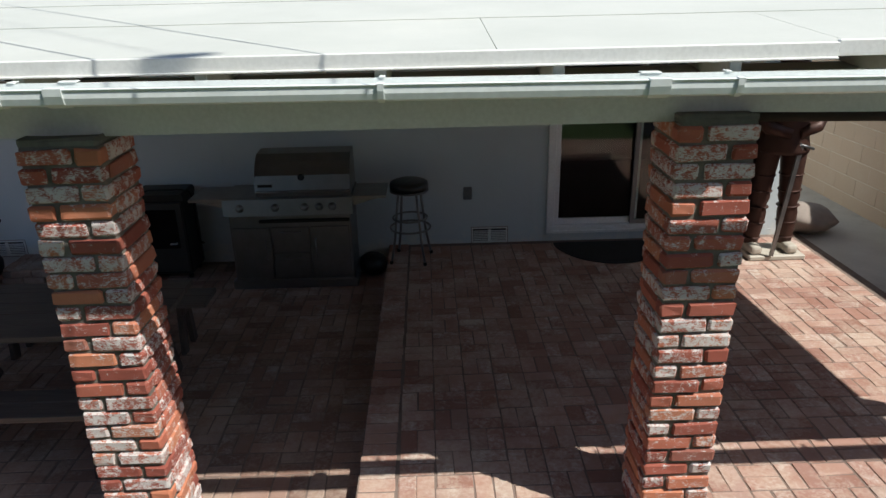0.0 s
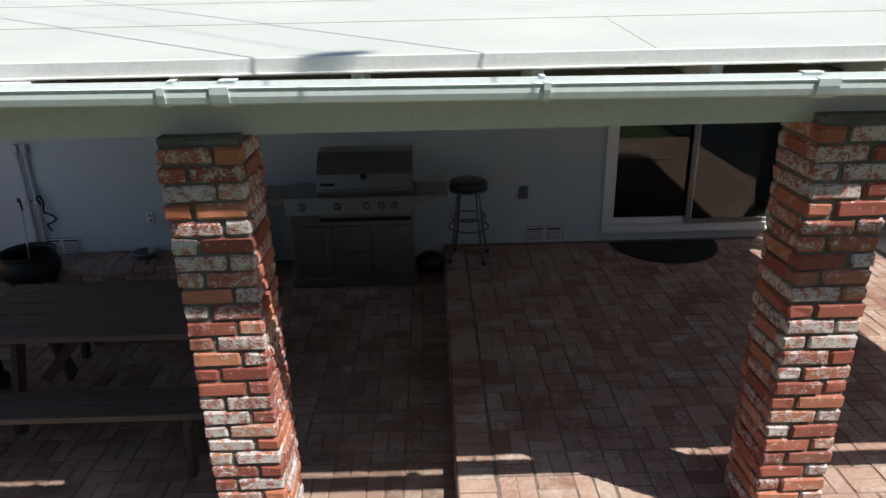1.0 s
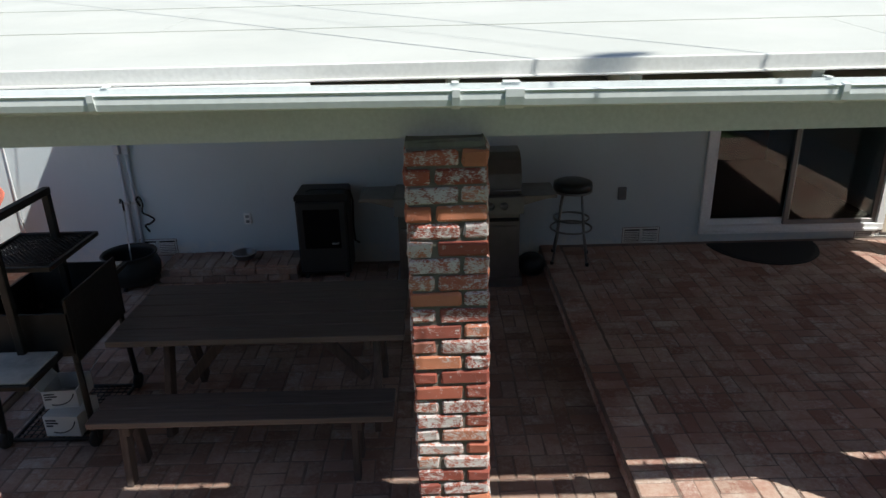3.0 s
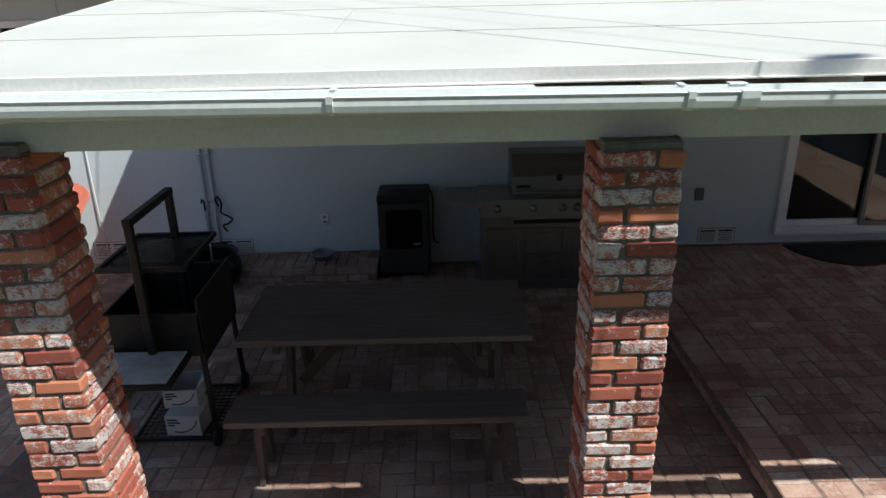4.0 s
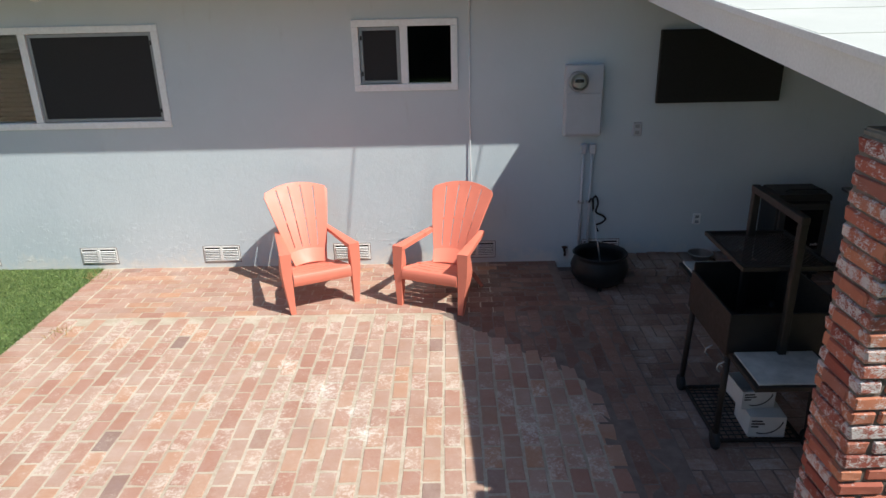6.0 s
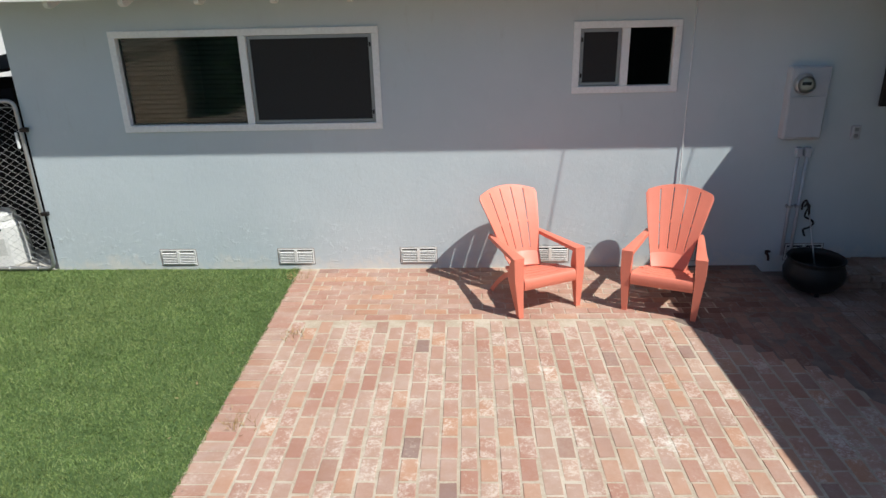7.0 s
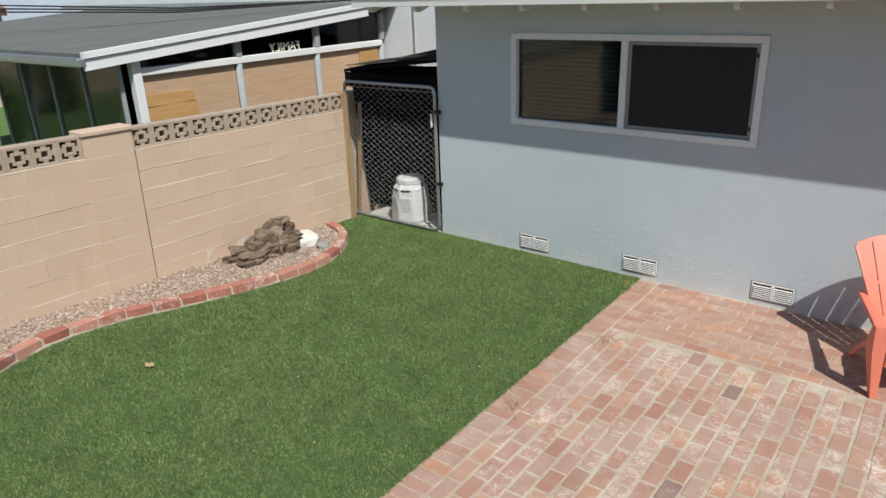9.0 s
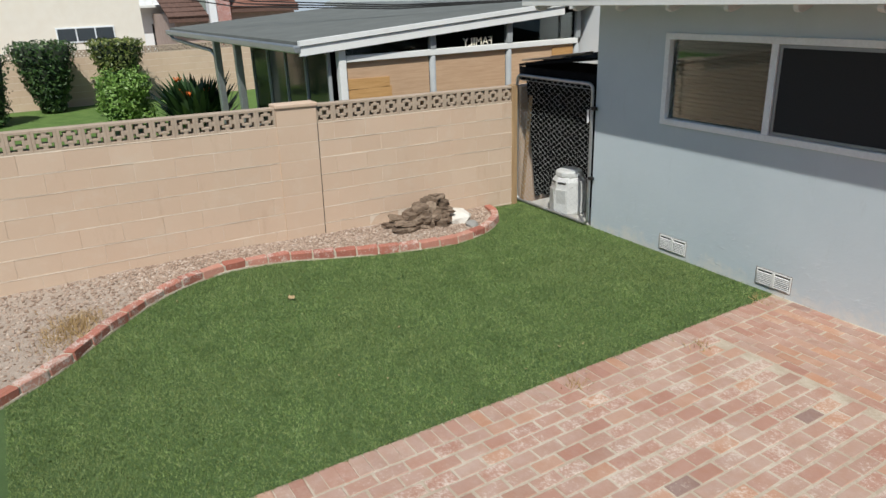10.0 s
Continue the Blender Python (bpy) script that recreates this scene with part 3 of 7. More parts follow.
GUTTER_TILT = 0.46
gutter = thing("rain_gutter", pose(-4.72, 2.03, 2.333, 0, GUTTER_TILT, 0), "white plastic rain gutter below the patio roof edge", "gutter")
prof = [(0.0, -0.012), (-0.006, 0.0), (0.012, 0.004), (0.016, -0.006), (0.014, -0.02), (0.016, -0.055), (0.028, -0.068), (0.10, -0.068), (0.115, -0.055), (0.122, 0.012),
        (0.132, 0.012), (0.128, -0.06), (0.105, -0.080), (0.022, -0.080), (0.006, -0.070), (-0.001, -0.040)]
def extrude_x(bm, outline, x0, x1):
    a = [bm.verts.new((x0, y, z)) for y, z in outline]
    b = [bm.verts.new((x1, y, z)) for y, z in outline]
    for i in range(len(a)):
        f = bm.faces.new((a[i], a[(i + 1) % len(a)], b[(i + 1) % len(a)], b[i]))
    bm.faces.new(a[::-1])
    bm.faces.new(b)
bm = bmesh.new()
extrude_x(bm, [(y * 0.86, z * 0.72) for y, z in prof], 0, 8.5)
part("channel", bm, M_PVC, gutter)
bm = bmesh.new()
box(bm, -0.004, 0.004, 0.0, 0.112, -0.058, 0.005, 0.002)
part("end_cap", bm, M_PVC, gutter)
for x, w in ((-4.28, 0.03), (-2.98, 0.03), (-1.81, 0.035), (-1.62, 0.085), (-0.55, 0.03), (0.38, 0.10), (0.65, 0.03), (1.9, 0.03), (3.1, 0.03)):
    bm = bmesh.new()
    s = x + 4.72
    outline = [(-0.012, -0.030), (-0.014, 0.006), (0.02, 0.009), (0.02, 0.004), (-0.007, 0.001), (0.012, -0.055), (0.034, -0.084), (0.06, -0.09), (0.06, -0.098), (0.02, -0.092), (-0.002, -0.07)]
    extrude_x(bm, [(y * 0.84 + 0.002, z * 0.68) for y, z in outline], s - w * 0.36, s + w * 0.36)
    part("bracket" if w < 0.05 else "joiner", bm, M_PVC, gutter)
    bm = bmesh.new()
    box(bm, s - w * 0.36, s + w * 0.36, 0.100, 0.14, 0.009, 0.014, 0.002)
    part("clip", bm, M_PVC, gutter)

# ---- brick columns ----
COURSE = 0.0765
# cap mortar, its tone darkened for the shadow under the beam
M_CAP = rough_mat("shaded_mortar", (0.14, 0.14, 0.125), (0.21, 0.21, 0.19), 14, 200, 0.95, 0.5)
col_long = bricks_meshes(0.207, 0.098, 0.0635, 6, M_COLUMN_BRICK, 0.0085, 3)
col_short = bricks_meshes(0.104, 0.098, 0.0635, 6, M_COLUMN_BRICK, 0.0085, 5)


def brick_column(x0, y0, base, label, seed, head=2.068, lean=0.0):
    """A pier a brick and a half square, laid round a mortar core."""
    rnd = random.Random(seed)
    side, n = 0.335, int(round((head - base) / COURSE))
    rise = (head - base) / n
    c = thing("brick_column", pose(x0, y0, base, 0, lean, 0), label, "column", "columns of the patio roof")
    bm = bmesh.new()
    box(bm, 0.012, side - 0.012, 0.012, side - 0.012, 0, n * rise, 0.004)
    part("mortar_core", bm, M_MORTAR, c)
    bm = bmesh.new()
    vs = box(bm, 0.012, side - 0.012, 0.012, side - 0.012, n * rise - 0.008, n * rise + 0.035, 0.014, None, 2)
    for v in vs:
        v.co += Vector((rnd.uniform(-1, 1), rnd.uniform(-1, 1), rnd.uniform(-1, 1))) * 0.006
    part("mortar_cap", bm, M_CAP, c, "lumpy mortar bed under the beam")
    for k in range(n):
        z = (k + 0.5) * rise
        flip = (k + seed) % 2
        for f in range(4):
            # each face: a long brick and a short one, turned about the pier's middle
            turn = pose(side / 2, side / 2, 0, 0, 0, 90 * f) @ pose(-side / 2, -side / 2, 0)
            jit = lambda: rnd.uniform(-0.004, 0.004)
            if flip:
                spots = ((0.1075, col_long), (0.2785, col_short))
            else:
                spots = ((0.052, col_short), (0.225, col_long))
            if f % 2:
                spots = [(s, ms) for s, ms in spots if 0.07 < s < 0.27] or spots[:1]
            for s, ms in spots:
                if f % 2 and ms is col_long:
                    s = side / 2
                piece("brick", ms[rnd.randrange(5)], c, turn @ pose(s + jit() * 0.7, 0.047 + jit() * 0.7, z + jit() * 0.4, rnd.uniform(-0.6, 0.6), rnd.uniform(-0.6, 0.6), rnd.uniform(-0.6, 0.6) + 180 * rnd.randrange(2)))
    return c


brick_column(-4.532, 2.39, 0.0, "square red brick column with flaking whitewash, nearest the chairs", 11, 2.068, -0.9)
brick_column(-1.997, 2.38, SUNK, "square red brick column with flaking whitewash beside the picnic table", 12, 2.040, -0.3)
brick_column(0.585, 2.38, PLATFORM, "square red brick column with flaking whitewash on the raised patio", 15)


# ---- lawn, bed and block wall ----
def sheet(bm, x0, x1, y0, y1, step, zf):
    nx, ny = max(int(abs(x1 - x0) / step), 1), max(int(abs(y1 - y0) / step), 1)
    g = [[bm.verts.new((x0 + (x1 - x0) * i / nx, y0 + (y1 - y0) * j / ny, 0)) for j in range(ny + 1)] for i in range(nx + 1)]
    for row in g:
        for v in row:
            v.co.z = zf(v.co.x, v.co.y)
    for i in range(nx):
        for j in range(ny):
            bm.faces.new((g[i][j], g[i + 1][j], g[i + 1][j + 1], g[i][j + 1])).smooth = True


# backing tone set dark for the shaded gaps between blades
M_TURF = rough_mat("turf_backing", (0.055, 0.095, 0.03), (0.085, 0.135, 0.045), 5, 200, 0.9, 0.6, 0.01)
M_BLADE = Nodes("turf_blade")
M_BLADE.link((0.0, 0.0, 0.0), M_BLADE.bsdf.inputs["Emission Color"])
_r = M_BLADE.rand()
_c = M_BLADE.ramp(_r, (0.0, (0.085, 0.145, 0.036)), (0.4, (0.16, 0.245, 0.066)), (0.8, (0.24, 0.33, 0.10)), (1.0, (0.38, 0.38, 0.17)))
_c = M_BLADE.mix(M_BLADE.math("MULTIPLY", M_BLADE.ramp(M_BLADE.noise(3.1, 7, 0.7), (0.40, 0.0), (0.62, 1.0)), 0.55), _c, (0.058, 0.092, 0.022))
_c = M_BLADE.mix(M_BLADE.math("MULTIPLY", M_BLADE.ramp(M_BLADE.noise(0.75, 3, 0.5), (0.45, 0.0), (0.62, 1.0)), 0.4), _c, (0.20, 0.235, 0.08))
# dark and pale flecks painted in for shaded gaps and highlights on tips
_c = M_BLADE.mix(M_BLADE.ramp(M_BLADE.noise(48, 5, 0.75), (0.38, 0.55), (0.56, 0.0)), _c, (0.070, 0.115, 0.028))
_c = M_BLADE.mix(M_BLADE.ramp(M_BLADE.noise(75, 4, 0.7), (0.50, 0.0), (0.66, 0.55)), _c, (0.30, 0.38, 0.13))
M_BLADE = M_BLADE.done(_c, 0.55, 0.0, 0.35)
bm = bmesh.new()
sheet(bm, -14.2, -9.9, -6.0, WALL_Y, 0.25, ground_z)
setting("lawn", bm, M_TURF, "green artificial turf lawn, short pile", "lawn")

# the planting bed along the block wall, its edge a slow curve
BED = [(-10.9, -2.6), (-11.2, -1.4), (-11.50, -0.5), (-11.83, -0.02), (-12.13, 0.38), (-12.63, 0.86), (-13.10, 1.42), (-13.32, 2.05), (-13.30, 2.68), (-13.12, 3.27), (-12.95, 3.9),
       (-12.85, 4.61), (-13.03, 5.22), (-13.37, 5.60), (-13.74, 5.74)]


def smooth_line(pts, steps=12):
    """A Catmull-Rom line through the points."""
    out = []
    p = [Vector((*a, 0)) for a in pts]
    p = [2 * p[0] - p[1], *p, 2 * p[-1] - p[-2]]
    for a, b, c, d in zip(p, p[1:], p[2:], p[3:]):
        for k in range(steps):
            t = k / steps
            out.append(0.5 * ((2 * b) + (c - a) * t + (2 * a - 5 * b + 4 * c - d) * t * t + (3 * b - a - 3 * c + d) * t ** 3))
    return out + [p[-2]]


EDGE = smooth_line(BED)


def bed_edge_x(y):
    near = min(EDGE, key=lambda q: abs(q.y - y))
    return near.x


EDGE_TABLE = {round(k * 0.05, 2): bed_edge_x(k * 0.05) for k in range(-60, 120)}


def in_bed(x, y):
    return y < 5.74 and x < EDGE_TABLE.get(round(round(y / 0.05) * 0.05, 2), -13.8)


def bed_z(x, y):
    return ground_z(x, y) + 0.045 + 0.012 * noise.noise((x * 3, y * 3, 0.0))


bm = bmesh.new()
rows = []
for q in EDGE:
    rows.append([bm.verts.new((q.x + (-13.9 - q.x) * k / 8, q.y, 0)) for k in range(9)])
    for v in rows[-1]:
        v.co.z = bed_z(v.co.x, v.co.y)
for r0, r1 in zip(rows, rows[1:]):
    for k in range(8):
        bm.faces.new((r0[k], r0[k + 1], r1[k + 1], r1[k])).smooth = True
setting("planting_bed", bm, M_GRAVEL, "dry earth and gravel bed along the block wall", "planting bed")

# turf pile, only where it shows
rnd = np.random.default_rng(7)
N = 480000
px, py = rnd.uniform(-13.9, -9.88, N), rnd.uniform(0.0, 6.43, N)
keep = np.array([not in_bed(a, b) for a, b in zip(px, py)])
keep &= (px - (-9.9)) < 0.02
px, py = px[keep], py[keep]
pz = np.array([ground_z(a, b) for a, b in zip(px, py)])
n = len(px)
ang, lean, hgt, wid = rnd.uniform(0, 6.283, n), rnd.normal(0, 0.010, (n, 2)), rnd.uniform(0.010, 0.022, n), rnd.uniform(0.0016, 0.0031, n)
# tufts: the pile stands and leans together over a few centimetres
cell = (np.floor(px / 0.016).astype(int) * 7919 + np.floor(py / 0.016).astype(int) * 104729) % 4096
hgt *= rnd.uniform(0.45, 1.45, 4096)[cell]
lean += rnd.normal(0, 0.008, (4096, 2))[cell]
co = np.zeros((n, 3, 3))
co[:, 0] = np.stack((px - wid * np.cos(ang), py - wid * np.sin(ang), pz - 0.002), 1)
co[:, 1] = np.stack((px + wid * np.cos(ang), py + wid * np.sin(ang), pz - 0.002), 1)
co[:, 2] = np.stack((px + lean[:, 0], py + lean[:, 1], pz + hgt), 1)
me = bpy.data.meshes.new("turf_pile")
me.from_pydata(co.reshape(-1, 3), [], np.arange(3 * n).reshape(-1, 3))
me.materials.append(M_BLADE)
tagged(new("turf_pile", me), "short green plastic turf blades on the lawn", "grass", "", "stuff")


def stone_mesh(name, rad, flat, material, seed, sub=1):
    """A rounded, uneven stone."""
    rs = random.Random(seed)
    bm = bmesh.new()
    bmesh.ops.create_icosphere(bm, subdivisions=sub, radius=rad)
    off = Vector((rs.uniform(0, 50), rs.uniform(0, 50), rs.uniform(0, 50)))
    for v in bm.verts:
        k = 1 + 0.45 * noise.noise(v.co / rad * 0.9 + off)
        v.co = Vector((v.co.x * k * rs.uniform(0.92, 1.08), v.co.y * k, v.co.z * flat * k))
    return mesh_of(name, bm, material)


M_PEBBLE = Nodes("gravel_stone")
_c = M_PEBBLE.ramp(M_PEBBLE.rand(), (0.0, (0.19, 0.13, 0.095)), (0.4, (0.31, 0.225, 0.17)), (0.8, (0.40, 0.305, 0.24)), (1.0, (0.52, 0.44, 0.375)))
M_PEBBLE = M_PEBBLE.done(_c, 0.9, 0.0, 0.3)
stones = [stone_mesh("stone", 1.0, 0.55, M_PEBBLE, k, 0 if k % 2 else 1) for k in range(6)]
rs = random.Random(5)
items = []
for k in range(17000):
    y = rs.uniform(-0.6, 5.72)
    xe = EDGE_TABLE[round(round(y / 0.05) * 0.05, 2)]
    x = rs.uniform(-13.78, xe - 0.07)
    if y < 1.1 and rs.random() < 0.45:
        continue
    s = rs.choice((0.006, 0.008, 0.010, 0.012, 0.015, 0.019))
    items.append((stones[rs.randrange(6)], pose(x, y, bed_z(x, y) + s * 0.2, rs.uniform(-25, 25), rs.uniform(-25, 25), rs.uniform(0, 360)) @ Matrix.Diagonal((s, s, s, 1))))
me_items = pieces_joined("gravel", items, M_PEBBLE, None, "brown and grey gravel scattered over the bed")
me_items["category"] = "gravel"

# brick edging
edging = tagged(new("bed_edging"), "curved edging of red bricks laid end to end", "edging", "", "structure")
edge_bricks = bricks_meshes(0.230, 0.100, 0.10, 6, M_EDGING, 0.009, 8)
run, lengths = 0.0, [0.0]
for a, b in zip(EDGE, EDGE[1:]):
    run += (b - a).length
    lengths.append(run)
k, s = 0, 0.1
while s < run - 0.05:
    while lengths[k + 1] < s:
        k += 1
    a, b = EDGE[k], EDGE[k + 1]
    q = a + (b - a) * ((s - lengths[k]) / (lengths[k + 1] - lengths[k]))
    turn = math.degrees(math.atan2((b - a).y, (b - a).x))
    piece("brick", edge_bricks[rs.randrange(5)], edging, pose(q.x, q.y, ground_z(q.x, q.y) + 0.045 + rs.uniform(-0.006, 0.006), rs.uniform(-2, 2), rs.uniform(-1.5, 1.5), turn + rs.uniform(-2.5, 2.5)))
    s += 0.2445
bm = bmesh.new()
left, right = [], []
for i, q in enumerate(EDGE):
    d = (EDGE[min(i + 1, len(EDGE) - 1)] - EDGE[max(i - 1, 0)]).normalized()
    nrm = Vector((-d.y, d.x, 0))
    ring = []
    for off, up in ((0.058, -0.03), (0.053, 0.015), (0.045, 0.020), (0.043, 0.080), (-0.043, 0.080), (-0.06, -0.03)):
        p = q - nrm * off
        ring.append(bm.verts.new((p.x, p.y, ground_z(q.x, q.y) + up)))
    left.append(ring)
for r0, r1 in zip(left, left[1:]):
    for i in range(5):
        bm.faces.new((r0[i], r1[i], r1[i + 1], r0[i + 1]))
part("mortar", bm, M_MORTAR_PALE, edging)

# ---- block wall of the yard ----
block_me = bricks_meshes(0.3975, 0.15, 0.1915, 4, M_BLOCK, 0.0022, 21)
half_me = bricks_meshes(0.1975, 0.15, 0.1915, 3, M_BLOCK, 0.0022, 22)


def breeze_block():
    """A pierced screen block: frame, a small ring, and four struts."""
    bm = bmesh.new()
    s, d = 0.1065, 0.068
    for a in range(4):
        t = pose(0, 0, 0, 0, 90 * a, 0)
        box(bm, -s, s - 0.029, -d, d, s - 0.029, s, 0.003, t)
        box(bm, -0.053, 0.027, -d + 0.003, d - 0.003, 0.027, 0.053, 0.003, t)
        box(bm, -0.021, 0.021, -d + 0.005, d - 0.005, 0.052, s - 0.01, 0.0, t)
    return mesh_of("breeze_block", bm, M_BREEZE)


breeze_me = breeze_block()


def block_wall(name, length, courses, m, label, piers=(), screen=True, seed=1):
    """A wall along its own x axis, blocks in running bond, with piers and a pierced top course."""
    rs = random.Random(seed)
    w = tagged(new(name), label, "wall", "", "structure")
    w.matrix_basis = m
    bm = bmesh.new()
    box(bm, 0, length, 0.0026, 0.1474, -0.4, courses * 0.2 - 0.006)
    part("joint_bed", bm, M_BLOCK_JOINT, w)
    for c in range(-1, courses):
        x = -0.2 if c % 2 else 0.0
        while x < length - 0.05:
            full = x >= -0.01 and x + 0.4 <= length + 0.01
            ms, wd = (block_me, 0.4) if full else (half_me, 0.2)
            if not full and x < 0:
                x = 0.0
            tone = piece("block", ms[rs.randrange(len(ms))], w, pose(x + wd / 2, 0.075 + rs.uniform(-0.002, 0.002), c * 0.2 + 0.1, 0, 0, 180 * rs.randrange(2)))
            x += wd
    for c in range(0, courses + 1):
        # pale pointing, struck flush and a little uneven
        bm = bmesh.new()
        n = int(length / 0.35)
        rings = []
        for k in range(n + 1):
            up, dn = c * 0.2 + rs.uniform(0.0022, 0.0052), c * 0.2 - rs.uniform(0.0022, 0.0052)
            rings.append([bm.verts.new((length * k / n, y, z)) for y, z in ((0.03, dn), (0.03, up), (0.1522, up), (0.1522, dn))])
        for r0, r1 in zip(rings, rings[1:]):
            for i in range(4):
                bm.faces.new((r0[i], r0[(i + 1) % 4], r1[(i + 1) % 4], r1[i]))
        bm.faces.new(rings[0][::-1])
        bm.faces.new(rings[-1])
        part("bed_joint", bm, M_POINTING, w)
    if screen:
        ends = [0.0, *[e for p in piers for e in p], length]
        for a, b in zip(ends[::2], ends[1::2]):
            n = max(round((b - a) / 0.213), 1)
            pitch = (b - a) / n
            for k in range(n):
                piece("breeze_block", breeze_me, w, pose(a + pitch * (k + 0.5), 0.075, courses * 0.2 + 0.106) @ Matrix.Diagonal((pitch / 0.2135, 1, 1, 1)))
    for a, b in piers:
        for c in range(courses + 1):
            bm = bmesh.new()
            box(bm, a, b, -0.016, 0.166, c * 0.2 + 0.002, c * 0.2 + 0.198, 0.002)
            part("pier_block", bm, M_BLOCK, w)
        bm = bmesh.new()
        box(bm, a + 0.003, b - 0.003, -0.0145, 0.1645, -0.2, (courses + 1) * 0.2 - 0.002)
        part("pier_joint", bm, M_BLOCK_JOINT, w)
        bm = bmesh.new()
        box(bm, a - 0.012, b + 0.012, -0.035, 0.185, (courses + 1) * 0.2, (courses + 1) * 0.2 + 0.045, 0.010, None, 2)
        part("pier_cap", bm, M_BLOCK, w, "flat concrete cap")
        bm = bmesh.new()
        box(bm, a - 0.012, a - 0.001, 0.146, 0.154, -0.2, courses * 0.2)
        part("open_joint", bm, M_DARK, w, "dark open joint beside the pier")
    return w


# along the lawn: it starts at the gate post and climbs slightly with the grade
block_wall("wall_block_west", 12.0, 8, pose(-13.95, 6.20, -0.145, 0, 0, 0) @ pose(0, 0, 0, -1.15, 0, 0) @ pose(0, 0, 0, 0, 0, -90),
           "tan block garden wall with pierced screen blocks on top", ((2.81, 3.28), (9.5, 9.96)), True, 3)
block_wall("wall_block_east", 13.0, 9, pose(4.46, 12.0, 0.0, 0, 0, -90) @ pose(0, 0, 0, 0, 0, 180) @ pose(-13.0, -0.15, 0), "tan block wall along the side path", (), False, 4)
# Unseen dark walls, added; the high one blocks the southern sky light.
M_CLAD = wood_mat("unseen_wall_dark", (0.03, 0.03, 0.03), (0.055, 0.054, 0.052), "z")
for name, x0, x1, y, top in (("wall_rear_low", -14.2, -4.2, -9.0, 2.2), ("wall_rear_high", -4.2, 5.0, -4.5, 9.0)):
    bm = bmesh.new()
    box(bm, x0, x1, y - 0.2, y, -0.3, top)
    setting(name, bm, M_CLAD, "plain dark wall out of view, added to close the yard and block sky light", "wall")
bm = bmesh.new()
box(bm, -9.9, 3.46, -9.0, 0.25, -0.30, -0.02)
box(bm, -4.9, 3.46, 0.25, 1.75, -0.30, -0.02)
setting("yard_lawn", bm, M_TURF, "plain green lawn in front of the patio", "lawn")


# ---- things on the sunny patio ----
def blade_slab(bm, pts_a, pts_b, thick):
    """A curved strip between two edge lines, with thickness along its normals."""
    n = len(pts_a)
    top, bot = [], []
    for i in range(n):
        a, b = Vector(pts_a[i]), Vector(pts_b[i])
        d = Vector(pts_a[min(i + 1, n - 1)]) - Vector(pts_a[max(i - 1, 0)])
        nrm = d.cross(b - a)
        nrm.normalize()
        top.append((bm.verts.new(a), bm.verts.new(b)))
        bot.append((bm.verts.new(a - nrm * thick), bm.verts.new(b - nrm * thick)))
    for i in range(n - 1):
        for f in ((top[i][0], top[i][1], top[i + 1][1], top[i + 1][0]), (bot[i][0], bot[i + 1][0], bot[i + 1][1], bot[i][1]),
                  (top[i][0], top[i + 1][0], bot[i + 1][0], bot[i][0]), (top[i][1], bot[i][1], bot[i + 1][1], top[i + 1][1])):
            bm.faces.new(f)
    for i in (0, n - 1):
        bm.faces.new((top[i][0], bot[i][0], bot[i][1], top[i][1]))


def soften(bm, width):
    """Rounds every sharp edge a little."""
    edges = [e for e in bm.edges if len(e.link_faces) == 2 and e.calc_face_angle(0) > 0.6]
    bmesh.ops.bevel(bm, geom=edges, offset=width, segments=2, affect="EDGES", profile=0.5, clamp_overlap=True)
    return bm


def shell(bm, fn, us, vs, thick, holes=()):
    """A moulded sheet fn(u, v) on the lines us and vs, less the cells in holes, with thickness."""
    b2 = bmesh.new()
    g = [[b2.verts.new(fn(u, v)) for v in vs] for u in us]
    for i in range(len(us) - 1):
        for j in range(len(vs) - 1):
            um, vm = (us[i] + us[i + 1]) / 2, (vs[j] + vs[j + 1]) / 2
            if not any(u0 < um < u1 and v0 < vm < v1 for u0, u1, v0, v1 in holes):
                b2.faces.new((g[i][j], g[i + 1][j], g[i + 1][j + 1], g[i][j + 1]))
    for v in [v for v in b2.verts if not v.link_faces]:
        b2.verts.remove(v)
    bmesh.ops.recalc_face_normals(b2, faces=b2.faces)
    bmesh.ops.solidify(b2, geom=b2.faces[:], thickness=thick)
    edges = [e for e in b2.edges if len(e.link_faces) == 2 and e.calc_face_angle(0) > 0.9]
    bmesh.ops.bevel(b2, geom=edges, offset=min(thick * 0.3, 0.004), segments=2, affect="EDGES", profile=0.5, clamp_overlap=True)
    me = bpy.data.meshes.new("shell")
    b2.to_mesh(me)
    b2.free()
    bm.from_mesh(me)
    bpy.data.meshes.remove(me)


def along(points, t):
    """A point on a smooth line through the points, t from 0 to 1."""
    n = len(points) - 1
    k = min(int(t * n), n - 1)
    f = t * n - k
    p = [Vector(points[min(max(k + d, 0), n)]) for d in (-1, 0, 1, 2)]
    return 0.5 * (2 * p[1] + (p[2] - p[0]) * f + (2 * p[0] - 5 * p[1] + 4 * p[2] - p[3]) * f * f + (3 * p[1] - p[0] - 3 * p[2] + p[3]) * f ** 3)


